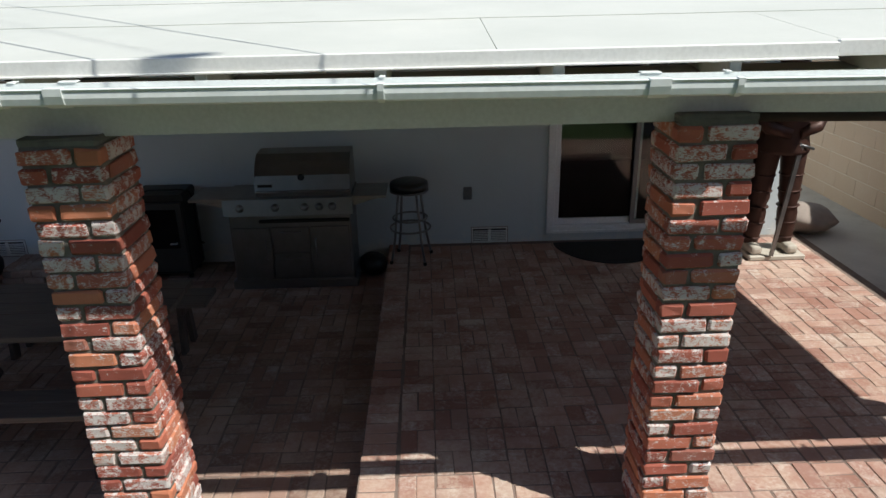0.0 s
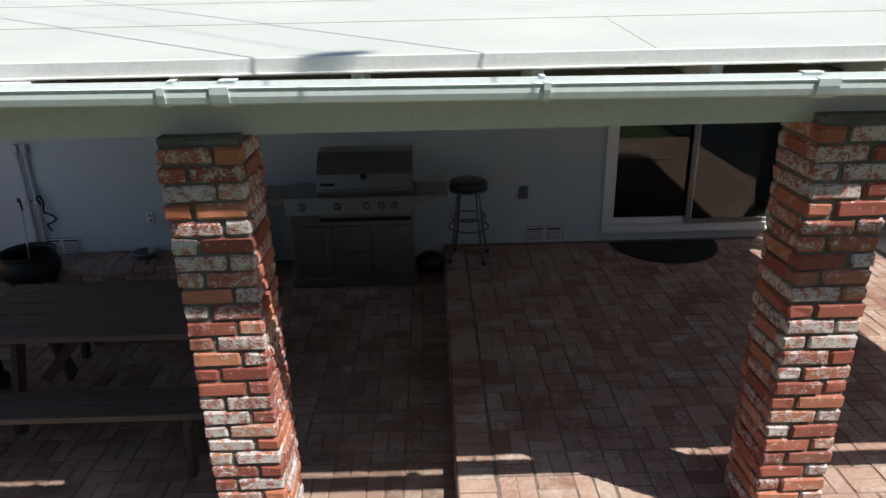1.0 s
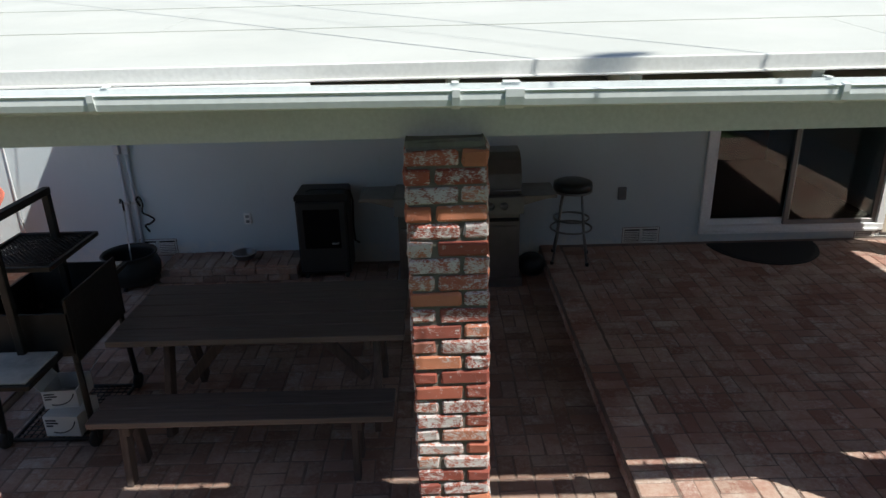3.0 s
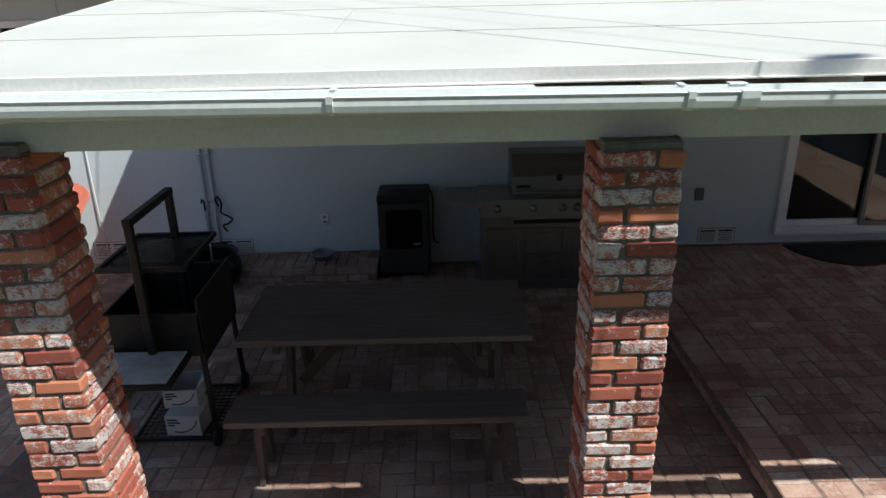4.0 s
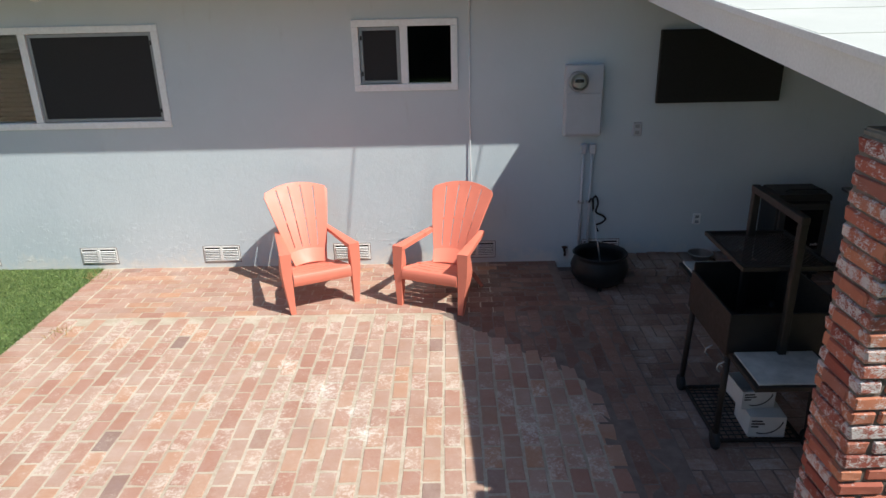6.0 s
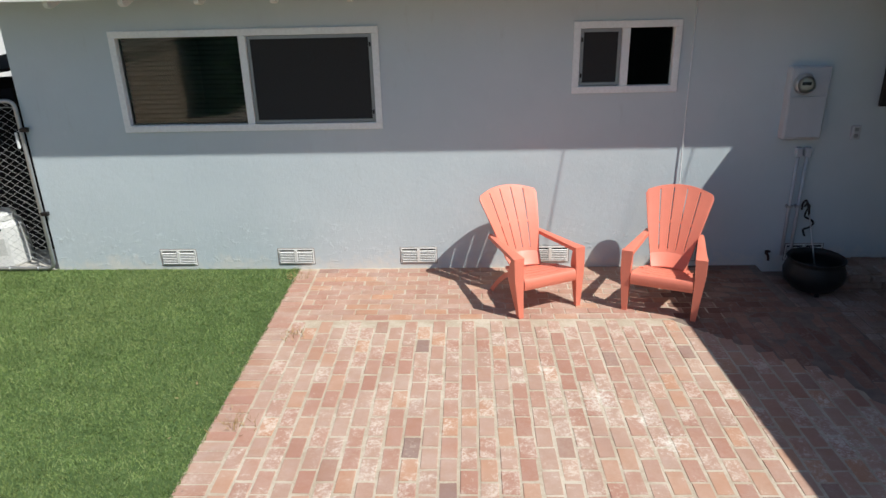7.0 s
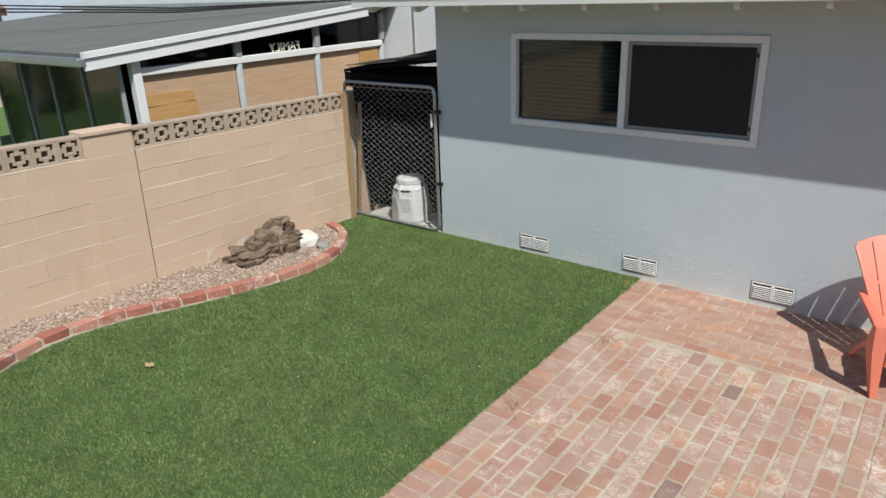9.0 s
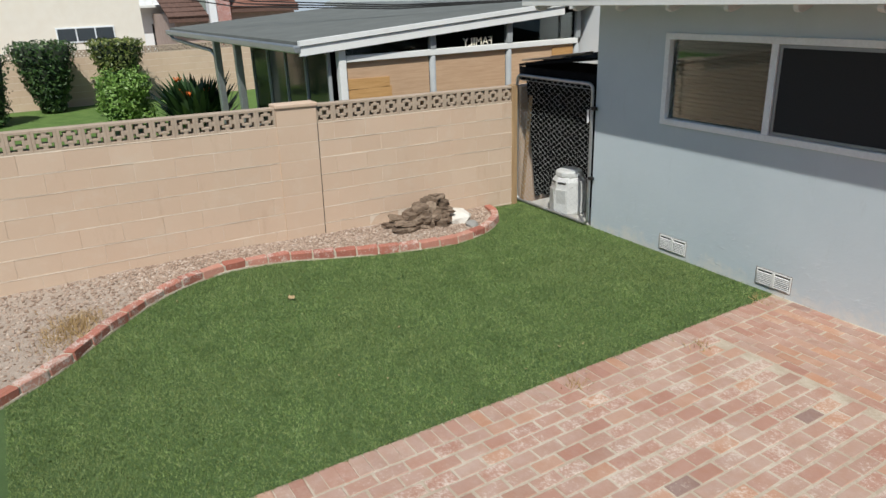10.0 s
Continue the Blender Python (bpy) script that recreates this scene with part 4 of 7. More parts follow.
def adirondack_chair(m, label):
    """A moulded plastic garden chair; it faces -y, its front feet at y = 0."""
    c = thing("garden_chair", m, label, "chair", "chairs against the house wall")
    # the seat: a rolled front skirt, then a sheet with cross slits that dips and curls up into the back
    side_line = [(0, -0.022, 0.255), (0, -0.030, 0.29), (0, -0.024, 0.335), (0, 0.005, 0.362), (0, 0.09, 0.352), (0, 0.19, 0.332), (0, 0.29, 0.308), (0, 0.38, 0.284), (0, 0.45, 0.268), (0, 0.50, 0.275)]
    slits = (0.395, 0.50, 0.60, 0.70, 0.79)
    rows = [k / 36 for k in range(37)] + [q for s in slits for q in (s, s + 0.011)]
    holes = [(u0, u1, s, s + 0.011) for s in slits for u0, u1 in ((-0.80, -0.05), (0.05, 0.80))]

    def seat_point(u, v):
        p = along(side_line, v)
        dip = 0.014 * (1 - u * u) if v > 0.3 else 0.0
        half = 0.292 - 0.02 * v if v < 0.35 else 0.285 - 0.10 * (v - 0.35) / 0.65
        return (u * half, p.y, p.z - dip)
    bm = bmesh.new()
    shell(bm, seat_point, [-1, -0.93, -0.80, -0.6, -0.33, -0.05, 0.05, 0.33, 0.6, 0.80, 0.93, 1], sorted(set(round(v, 4) for v in rows)), 0.012, holes)
    part("seat", bm, M_CORAL, c)

    # the fan back: narrow at the seat, wide at the arched head, four slits each broken once
    def back_point(u, v):
        half = 0.170 + 0.168 * v ** 0.9
        top = 0.715 * (1 - 0.085 * abs(u) ** 2.0 - (0.045 if abs(u) > 0.999 else 0.0) * v)
        h = v * top
        curl = 0.05 * max(0.0, 0.16 - v) / 0.16
        return (u * half, 0.49 + 0.54 * h - 0.05 * u * u - 0.02 * math.sin(v * 3.1) - curl, 0.268 + 0.94 * h)
    us, cuts = [-1, -0.95, 0.95, 1], []
    for k in range(1, 5):
        mid = -1 + 0.4 * k
        us += [mid - 0.25, mid - 0.12, mid - 0.017, mid + 0.017]
        cuts += [(mid - 0.017, mid + 0.017, 0.20, 0.53), (mid - 0.017, mid + 0.017, 0.56, 0.955)]
    us += [0.72, 0.86]
    bm = bmesh.new()
    shell(bm, back_point, sorted(set(round(u, 4) for u in us)), [0.0, 0.04, 0.08, 0.12, 0.16, 0.20, 0.27, 0.34, 0.41, 0.48, 0.53, 0.56, 0.66, 0.74, 0.82, 0.90, 0.955, 0.98, 1.0], 0.014, cuts)
    part("backrest", bm, M_CORAL, c)
    for s in (-1, 1):
        # a straight flat arm with a short skirt on both sides
        def arm_point(u, v):
            x, y, z, w = 0.262 + 0.078 * v, 0.67 - 0.672 * v, 0.545 + 0.012 * v, 0.026 + 0.028 * v
            if abs(u) <= 1:
                return (s * (x + u * w), y, z - 0.003 * u * u)
            return (s * (x + math.copysign(w + 0.002 * (abs(u) - 1), u)), y, z - 0.003 - 0.034 * (abs(u) - 1))
        bm = bmesh.new()
        shell(bm, arm_point, [-2, -1.5, -1.06, -1, -0.5, 0, 0.5, 1, 1.06, 1.5, 2], [k / 10 for k in range(11)], 0.009)
        part("armrest", bm, M_CORAL, c)

        # the front leg: a tapering channel that drops square from the arm's end
        def leg_point(u, v):
            z = 0.556 * (1 - v)
            w = 0.054 - 0.008 * min(v / 0.35, 1) - 0.021 * max(0, v - 0.35) / 0.65
            x = 0.340 + 0.004 * min(v / 0.35, 1) - 0.020 * max(0, v - 0.35) / 0.65
            deep = 0.05 + 0.085 * math.sin(min(v / 0.4, 1) * 1.57) - 0.09 * max(0, v - 0.4) / 0.6
            if abs(u) <= 1:
                return (s * (x + u * w), -0.006 - 0.03 * v, z)
            return (s * (x + math.copysign(w, u)), -0.006 - 0.03 * v + deep * (abs(u) - 1) * (1.0 if u > 0 else 0.7), z)
        bm = bmesh.new()
        shell(bm, leg_point, [-2, -1.5, -1.06, -1, -0.5, 0, 0.5, 1, 1.06, 1.5, 2], [k / 14 for k in range(15)], 0.009)
        part("front_leg", bm, M_CORAL, c)
        hind = [(0.255, 0.20, 0.315), (0.255, 0.36, 0.26), (0.270, 0.50, 0.15), (0.288, 0.63, 0.0)]

        def hind_point(u, v):
            p = along(hind, v)
            if u <= 1:
                return (s * (p.x - 0.045 + 0.045 * u), p.y + 0.01, p.z + 0.02 * (1 - v))
            return (s * p.x, p.y + 0.01 - 0.055 * (u - 1), p.z + 0.02 * (1 - v) - 0.03 * (u - 1) * (1 - v))
        bm = bmesh.new()
        shell(bm, hind_point, [0, 0.5, 1, 1.1, 1.5, 2], [k / 9 for k in range(10)], 0.010)
        part("back_leg", bm, M_CORAL, c)
    return c


adirondack_chair(pose(-7.425, 5.44, 0, 0, 0, 25) @ Matrix.Diagonal((0.9, 1, 1, 1)), "coral plastic garden chair turned towards the other one")
adirondack_chair(pose(-6.47, 5.36, 0, 0, 0, -23) @ Matrix.Diagonal((0.9, 1, 1, 1)), "coral plastic garden chair half in the roof's shade")

# ---- fittings on the house wall ----
meter = thing("electric_meter", pose(-5.02, WALL_Y, 1.31), "painted steel meter cabinet with round glass meter", "electric meter")
bm = bmesh.new()
box(bm, -0.175, 0.175, -0.10, 0.02, 0, 0.66, 0.008)
part("cabinet", bm, M_METER, meter)
bm = bmesh.new()
box(bm, -0.165, 0.165, -0.112, -0.10, 0.02, 0.40, 0.004)
part("cabinet_door", bm, M_METER, meter)
bm = bmesh.new()
lathe(bm, [(0.092, 0.0), (0.095, 0.02), (0.088, 0.035), (0.080, 0.06)], 24, pose(-0.06, -0.10, 0.515, 90, 0, 0))
part("meter_ring", bm, M_GALV, meter)
bm = bmesh.new()
lathe(bm, [(0.076, 0.055), (0.072, 0.09), (0.055, 0.108), (0.02, 0.114)], 24, pose(-0.06, -0.10, 0.515, 90, 0, 0))
part("meter_glass", bm, M_GLASS, meter)
bm = bmesh.new()
lathe(bm, [(0.066, 0.05), (0.066, 0.062)], 24, pose(-0.06, -0.10, 0.515, 90, 0, 0))
dial = part("meter_face", bm, plain_mat("meter_face", (0.55, 0.53, 0.47), 0.5), meter)
bm = bmesh.new()
box(bm, -0.10, -0.02, -0.168, -0.160, 0.51, 0.54)
part("counter_window", bm, M_BLACK, meter)
for x, z0, z1 in ((-4.985, 0.12, 1.22), (-4.90, 0.0, 1.22)):
    pipe = thing("conduit", pose(x, WALL_Y - 0.03, 0), "grey painted conduit pipe up the wall", "pipe", "conduits by the meter")
    bm = bmesh.new()
    tube(bm, [(0, 0, z0), (0, 0, z1 - 0.06)], 0.016, 10)
    part("pipe", bm, M_METER, pipe)
    bm = bmesh.new()
    box(bm, -0.028, 0.028, -0.028, 0.03, z1 - 0.09, z1, 0.006)
    part("fitting", bm, M_METER, pipe)
    bm = bmesh.new()
    box(bm, -0.03, 0.03, -0.018, 0.03, 0.62, 0.645, 0.003)
    part("strap", bm, M_GALV, pipe)


M_PLATE_GREY = plain_mat("weathered_grey_plastic", (0.17, 0.17, 0.18), 0.6)


def wall_plate(name, x, z, w, h, mat, face, label, cat):
    p = thing(name, pose(x, WALL_Y, z), label, cat)
    bm = bmesh.new()
    box(bm, -w / 2, w / 2, -0.022, 0.006, -h / 2, h / 2, 0.006)
    part("plate", bm, mat, p)
    for k in (-1, 1):
        bm = bmesh.new()
        box(bm, -w * 0.25, w * 0.25, -0.028, -0.02, k * h * 0.23 - h * 0.13, k * h * 0.23 + h * 0.13, 0.004)
        part("socket", bm, face, p)
    return p


wall_plate("switch_box", -4.48, 1.35, 0.085, 0.13, M_METER, M_ALU, "grey painted outdoor switch box on the wall", "switch")
wall_plate("power_outlet", -3.81, 0.43, 0.075, 0.115, M_VINYL, M_ALU, "white double power outlet on the shaded wall", "outlet")
wall_plate("power_outlet", -0.02, 0.60, 0.085, 0.13, M_PLATE_GREY, M_PLATE_GREY, "dark weatherproof outlet cover on the wall", "outlet")
bm = bmesh.new()
tube(bm, [(-6.08, WALL_Y - 0.006, 2.66), (-6.082, WALL_Y - 0.012, 1.6), (-6.078, WALL_Y - 0.02, 1.1), (-6.07, WALL_Y - 0.03, 0.5), (-6.06, WALL_Y - 0.015, 0.1)], 0.006, 6)
tagged(part("wall_cable", bm, M_VINYL), "thin white cable hanging down the stucco wall", "cable")
tv = thing("television", pose(-4.34, WALL_Y - 0.03, 1.60), "black flat screen television mounted under the patio roof", "television")
bm = bmesh.new()
box(bm, 0, 1.15, -0.04, 0.0, 0, 0.66, 0.006)
part("casing", bm, M_BLACK, tv)
bm = bmesh.new()
box(bm, 0.012, 1.138, -0.043, -0.039, 0.015, 0.648)
part("screen", bm, plain_mat("dark_screen", (0.006, 0.006, 0.007), 0.55), tv)
bm = bmesh.new()
box(bm, 0.42, 0.72, 0.0, 0.03, 0.2, 0.45, 0.004)
part("wall_bracket", bm, M_BLACK, tv)
tap = thing("garden_tap", pose(-5.13, WALL_Y, 0.13), "old brass garden tap low on the wall", "tap")
bm = bmesh.new()
tube(bm, [(0, 0, 0), (0, -0.05, 0), (0, -0.075, -0.015), (0, -0.08, -0.05)], 0.012, 8)
part("spout", bm, M_RUST, tap)
bm = bmesh.new()
lathe(bm, [(0.028, 0), (0.03, 0.008), (0.012, 0.014)], 12, pose(0, -0.045, 0.03))
tube(bm, [(0, -0.045, 0), (0, -0.045, 0.032)], 0.006, 6)
part("tap_handle", bm, M_RUST, tap)

# the iron pot with a poker and coiled cord
pot = thing("fire_pot", pose(-4.86, 5.98, SUNK), "black cast iron cauldron standing by the wall", "pot")
bm = bmesh.new()
lathe(bm, [(0.10, 0.03), (0.20, 0.05), (0.265, 0.13), (0.275, 0.21), (0.245, 0.29), (0.235, 0.315), (0.26, 0.335), (0.25, 0.345), (0.225, 0.32), (0.23, 0.28), (0.255, 0.21), (0.24, 0.14), (0.15, 0.09), (0.02, 0.08)], 28)
part("bowl", bm, M_BLACK, pot)
for k in range(3):
    bm = bmesh.new()
    a = math.tau * k / 3 + 0.4
    tube(bm, [(0.14 * math.cos(a), 0.14 * math.sin(a), 0.06), (0.17 * math.cos(a), 0.17 * math.sin(a), 0.0)], 0.02, 8)
    part("foot", bm, M_BLACK, pot)
poker = thing("fire_poker", pose(-4.86, 5.97, 0.02), "thin bright metal rod leaning out of the pot", "poker")
bm = bmesh.new()
tube(bm, [(0.02, -0.03, 0.02), (-0.05, 0.19, 0.62)], 0.007, 8)
part("rod", bm, M_GALV, poker)
bm = bmesh.new()
tube(bm, [(-0.05, 0.19, 0.60), (-0.055, 0.20, 0.70), (-0.075, 0.21, 0.72), (-0.09, 0.22, 0.68)], 0.010, 8)
part("grip", bm, M_BLACK, poker)
cord = thing("coiled_cord", pose(-4.83, WALL_Y - 0.06, 0.30), "black coiled cord hanging against the wall", "cord")
bm = bmesh.new()
tube(bm, [along([(-0.03, 0.03, 0.30), (-0.045, 0.0, 0.37), (-0.015, 0.0, 0.40), (0.01, 0.0, 0.33), (-0.005, 0.0, 0.24), (0.06, 0.0, 0.20), (0.095, 0.01, 0.16), (0.05, 0.0, 0.12), (0.0, 0.0, 0.10), (0.03, 0.01, 0.03)], k / 60) for k in range(61)], 0.010, 6)
part("loop", bm, M_RUBBER, cord)

# ---- under the roof ----
ledge = tagged(new("brick_ledge"), "low worn brick ledge along the shaded house wall", "ledge", "", "structure")
bm = bmesh.new()
box(bm, -4.60, -3.27, 6.0, WALL_Y, SUNK - 0.05, 0.055)
part("core", bm, M_MORTAR_DARK, ledge)
ledge_bricks = bricks_meshes(0.20, 0.098, 0.062, 4, M_PAVER_DULL, 0.007, 31)
rs = random.Random(9)
for c in range(2):
    for k in range(6):
        x = -4.51 + 0.212 * k + (0.1 if c else 0)
        piece("brick", ledge_bricks[rs.randrange(4)], ledge, pose(min(x, -3.37), 6.03, SUNK + 0.036 + 0.066 * c, 0, 0, rs.uniform(-2, 2)))
for k in range(13):
    for j in range(2):
        piece("brick", ledge_bricks[rs.randrange(4)], ledge, pose(-4.55 + 0.103 * k, 6.12 + 0.208 * j, 0.048 + rs.uniform(-0.003, 0.003), 0, 0, 90 + rs.uniform(-1.5, 1.5)))
bowl = thing("metal_bowl", pose(-3.82, 6.20, 0.08), "small tarnished metal bowl on the brick ledge", "bowl")
bm = bmesh.new()
lathe(bm, [(0.05, 0), (0.09, 0.02), (0.115, 0.07), (0.12, 0.078), (0.108, 0.07), (0.085, 0.028), (0.02, 0.012)], 24)
part("basin", bm, M_STEEL_DARK, bowl)
bm = bmesh.new()
tube(bm, [(0.118 * math.cos(a), 0.118 * math.sin(a), 0.076) for a in [k * math.tau / 24 for k in range(24)]], 0.005, 6, True)
part("rim", bm, M_GALV, bowl)

smoker = thing("cabinet_smoker", pose(-2.985, 6.0, SUNK) @ Matrix.Diagonal((0.98, 1, 0.93, 1)), "black upright smoker cabinet with a dark glass door", "smoker")
bm = bmesh.new()
box(bm, -0.25, 0.25, 0.0, 0.36, 0.06, 0.86, 0.012)
part("cabinet", bm, M_BLACK, smoker)
bm = bmesh.new()
prism(bm, [(-0.255, 0.86), (-0.255, 0.905), (-0.235, 0.93), (0.235, 0.93), (0.255, 0.905), (0.255, 0.86)], 0.36)
part("hood", bm, M_BLACK, smoker)
bm = bmesh.new()
box(bm, -0.235, 0.235, -0.03, 0.0, 0.10, 0.85, 0.008)
sdoor = part("smoker_door", bm, plain_mat("smoker_door", (0.03, 0.03, 0.031), 0.4), smoker)
bm = bmesh.new()
box(bm, -0.175, 0.175, -0.036, -0.028, 0.36, 0.78, 0.004)
part("door_window", bm, plain_mat("smoked_glass", (0.004, 0.004, 0.005), 0.12), sdoor)
bm = bmesh.new()
tube(bm, [(0.15, -0.03, 0.42), (0.15, -0.06, 0.42), (0.09, -0.06, 0.42)], 0.008, 8)
part("door_latch", bm, M_GALV, sdoor)
for sx in (-0.2, 0.2):
    for sy in (0.05, 0.31):
        bm = bmesh.new()
        lathe(bm, [(0.02, 0), (0.025, 0.02), (0.018, 0.062)], 10, pose(sx, sy, 0))
        part("foot", bm, M_BLACK, smoker)
bm = bmesh.new()
tube(bm, [(-0.15, 0.1, 0.93), (-0.1, 0.1, 0.95), (0.2, 0.12, 0.945), (0.27, 0.16, 0.91), (0.285, 0.2, 0.8), (0.275, 0.2, 0.5), (0.285, 0.2, 0.35), (0.33, 0.18, 0.33)], 0.009, 6)
part("power_cord", bm, M_RUBBER, smoker)

# the built-in looking gas grill
bbq = thing("gas_grill", pose(-1.69, 5.72, SUNK), "stainless steel gas grill on a cabinet with side shelves", "grill")
W = 0.575
bm = bmesh.new()
box(bm, -W + 0.02, W - 0.02, 0.0, 0.50, 0.02, 0.72, 0.006)
part("cabinet", bm, M_STEEL_DARK, bbq)
bm = bmesh.new()
box(bm, -W - 0.012, W + 0.012, -0.02, 0.52, 0.0, 0.09, 0.01)
part("plinth", bm, M_STEEL_DARK, bbq)
bm = bmesh.new()
prism(bm, [(0.0, 0.725), (-0.055, 0.735), (-0.03, 0.885), (0.02, 0.895), (0.45, 0.895), (0.45, 0.725)], 2 * W + 0.02, pose(W + 0.01, 0, 0, 0, 0, 90))
panel = part("control_panel", bm, M_STEEL, bbq)
for x in (-0.43, -0.11, 0.155, 0.285, 0.405):
    bm = bmesh.new()
    lathe(bm, [(0.036, 0.0), (0.036, 0.012), (0.024, 0.018), (0.020, 0.045), (0.012, 0.048)], 16, pose(x, -0.043, 0.81, 80, 0, 0))
    part("knob", bm, M_STEEL, panel, "round steel knob")
for a, b, z0, z1 in ((-0.535, -0.19, 0.11, 0.61), (0.18, 0.535, 0.11, 0.61)):
    bm = bmesh.new()
    box(bm, a, b, -0.016, 0.0, z0, z1, 0.005)
    d = part("cabinet_door", bm, M_STEEL_DARK, bbq)
    bm = bmesh.new()
    hx = b - 0.045 if a < 0 else a + 0.045
    tube(bm, [(hx, -0.016, 0.30), (hx, -0.045, 0.31), (hx, -0.045, 0.49), (hx, -0.016, 0.50)], 0.007, 8)
    part("door_handle", bm, M_STEEL, d)
for z0, z1 in ((0.11, 0.355), (0.37, 0.61)):
    bm = bmesh.new()
    box(bm, -0.175, 0.165, -0.016, 0.0, z0, z1, 0.005)
    d = part("drawer", bm, M_STEEL_DARK, bbq)
    bm = bmesh.new()
    tube(bm, [(-0.1, -0.016, z1 - 0.04), (-0.09, -0.045, z1 - 0.04), (0.08, -0.045, z1 - 0.04), (0.09, -0.016, z1 - 0.04)], 0.006, 8)
    part("drawer_handle", bm, M_STEEL, d)
bm = bmesh.new()
box(bm, -0.28, W - 0.03, -0.025, 0.0, 0.655, 0.685, 0.004)
part("drip_tray", bm, M_BLACK, bbq)
bm = bmesh.new()
prism(bm, [(0.0, 0.895), (-0.01, 0.93), (0.03, 1.08), (0.11, 1.19), (0.20, 1.245), (0.42, 1.25), (0.44, 0.895)], 0.86, pose(W - 0.005, 0.02, 0, 0, 0, 90))
lid = part("hood", bm, M_STEEL, bbq)
bm = bmesh.new()
tube(bm, [(-0.27, 0.03, 0.945), (-0.27, -0.025, 0.95), (0.555, -0.025, 0.95), (0.555, 0.03, 0.945)], 0.011, 10)
part("hood_handle", bm, M_STEEL, lid, "long steel bar handle")
bm = bmesh.new()
lathe(bm, [(0.03, 0), (0.03, 0.012), (0.024, 0.016)], 18, pose(0.13, 0.05, 1.06, 70, 0, 0))
part("thermometer", bm, M_BLACK, lid)
bm = bmesh.new()
box(bm, -0.26, -0.13, 0.004, 0.012, 0.985, 1.01, 0.002, pose(0, 0.002, 0, 0, 0, 0))
part("badge", bm, M_BLACK, lid, "small dark maker's plate")
for s, a, b in ((-1, -0.90, -W - 0.01), (1, W + 0.01, 0.89)):
    bm = bmesh.new()
    box(bm, a, b, 0.0, 0.42, 0.86, 0.89, 0.006)
    sh = part("side_shelf", bm, M_STEEL, bbq)
    bm = bmesh.new()
    x_in, x_out = (b, a + 0.05) if s < 0 else (a, b - 0.05)
    prism(bm, [(x_in, 0.86), (x_out, 0.86), (x_in, 0.79)], 0.02, pose(0, 0.03, 0))
    part("shelf_bracket", bm, M_STEEL, sh)

jar = thing("iron_kettle", pose(-0.98, 6.02, SUNK), "small dark round pot on the floor beside the grill", "pot")
bm = bmesh.new()
lathe(bm, [(0.07, 0), (0.12, 0.03), (0.14, 0.10), (0.12, 0.17), (0.08, 0.20), (0.03, 0.215)], 20)
part("body", bm, M_BLACK, jar)

# bar stool
stool = thing("bar_stool", pose(-0.60, 6.05, PLATFORM), "black vinyl bar stool with splayed metal legs", "stool")
bm = bmesh.new()
lathe(bm, [(0.165, 0.69), (0.18, 0.70), (0.185, 0.75), (0.178, 0.785), (0.14, 0.80), (0.03, 0.805)], 28)
part("seat", bm, M_VINYL_SEAT, stool)
bm = bmesh.new()
lathe(bm, [(0.184, 0.695), (0.187, 0.705), (0.184, 0.715)], 28)
part("seat_band", bm, M_STEEL_DARK, stool)
for k in range(4):
    a = math.tau * k / 4 + 0.6
    bm = bmesh.new()
    tube(bm, [(r * math.cos(a), r * math.sin(a), z) for r, z in ((0.12, 0.70), (0.15, 0.5), (0.18, 0.25), (0.235, 0.0))], 0.012, 8)
    leg = part("leg", bm, M_STEEL_DARK, stool)
    bm = bmesh.new()
    lathe(bm, [(0.016, 0.0), (0.018, 0.025), (0.014, 0.03)], 10, pose(0.235 * math.cos(a), 0.235 * math.sin(a), 0))
    part("foot_cap", bm, M_RUBBER, leg)
for r, z in ((0.195, 0.33), (0.165, 0.43)):
    bm = bmesh.new()
    tube(bm, [(r * math.cos(a), r * math.sin(a), z) for a in [k * math.tau / 28 for k in range(28)]], 0.010, 8, True)
    part("foot_ring", bm, M_STEEL_DARK, stool)

mat_ = thing("door_mat", pose(1.40, 6.34, PLATFORM), "half-round black rubber door mat before the sliding door", "mat")
bm = bmesh.new()
outl = [(0.54 * math.cos(a), -0.58 * math.sin(a)) for a in [k * math.pi / 28 for k in range(29)]]
top = [bm.verts.new((x, y, 0.014)) for x, y in outl]
bot = [bm.verts.new((x * 1.01, y * 1.01, 0.001)) for x, y in outl]
bm.faces.new(top)
bm.faces.new(bot[::-1])
for i in range(len(outl)):
    j = (i + 1) % len(outl)
    bm.faces.new((top[i], bot[i], bot[j], top[j]))
part("mat_body", bm, M_RUBBER, mat_)
bm = bmesh.new()
tube(bm, [(0.50 * math.cos(a), -0.535 * math.sin(a) - 0.012, 0.014) for a in [k * math.pi / 28 for k in range(29)]], 0.006, 6)
part("mat_rim", bm, M_RUBBER, mat_)

# picnic table and its benches
def plank(bm, x0, x1, y0, y1, z0, z1, rs):
    box(bm, x0 + rs.uniform(-0.006, 0.006), x1 + rs.uniform(-0.006, 0.006), y0, y1, z0, z1 + rs.uniform(-0.0015, 0.0015), 0.005)


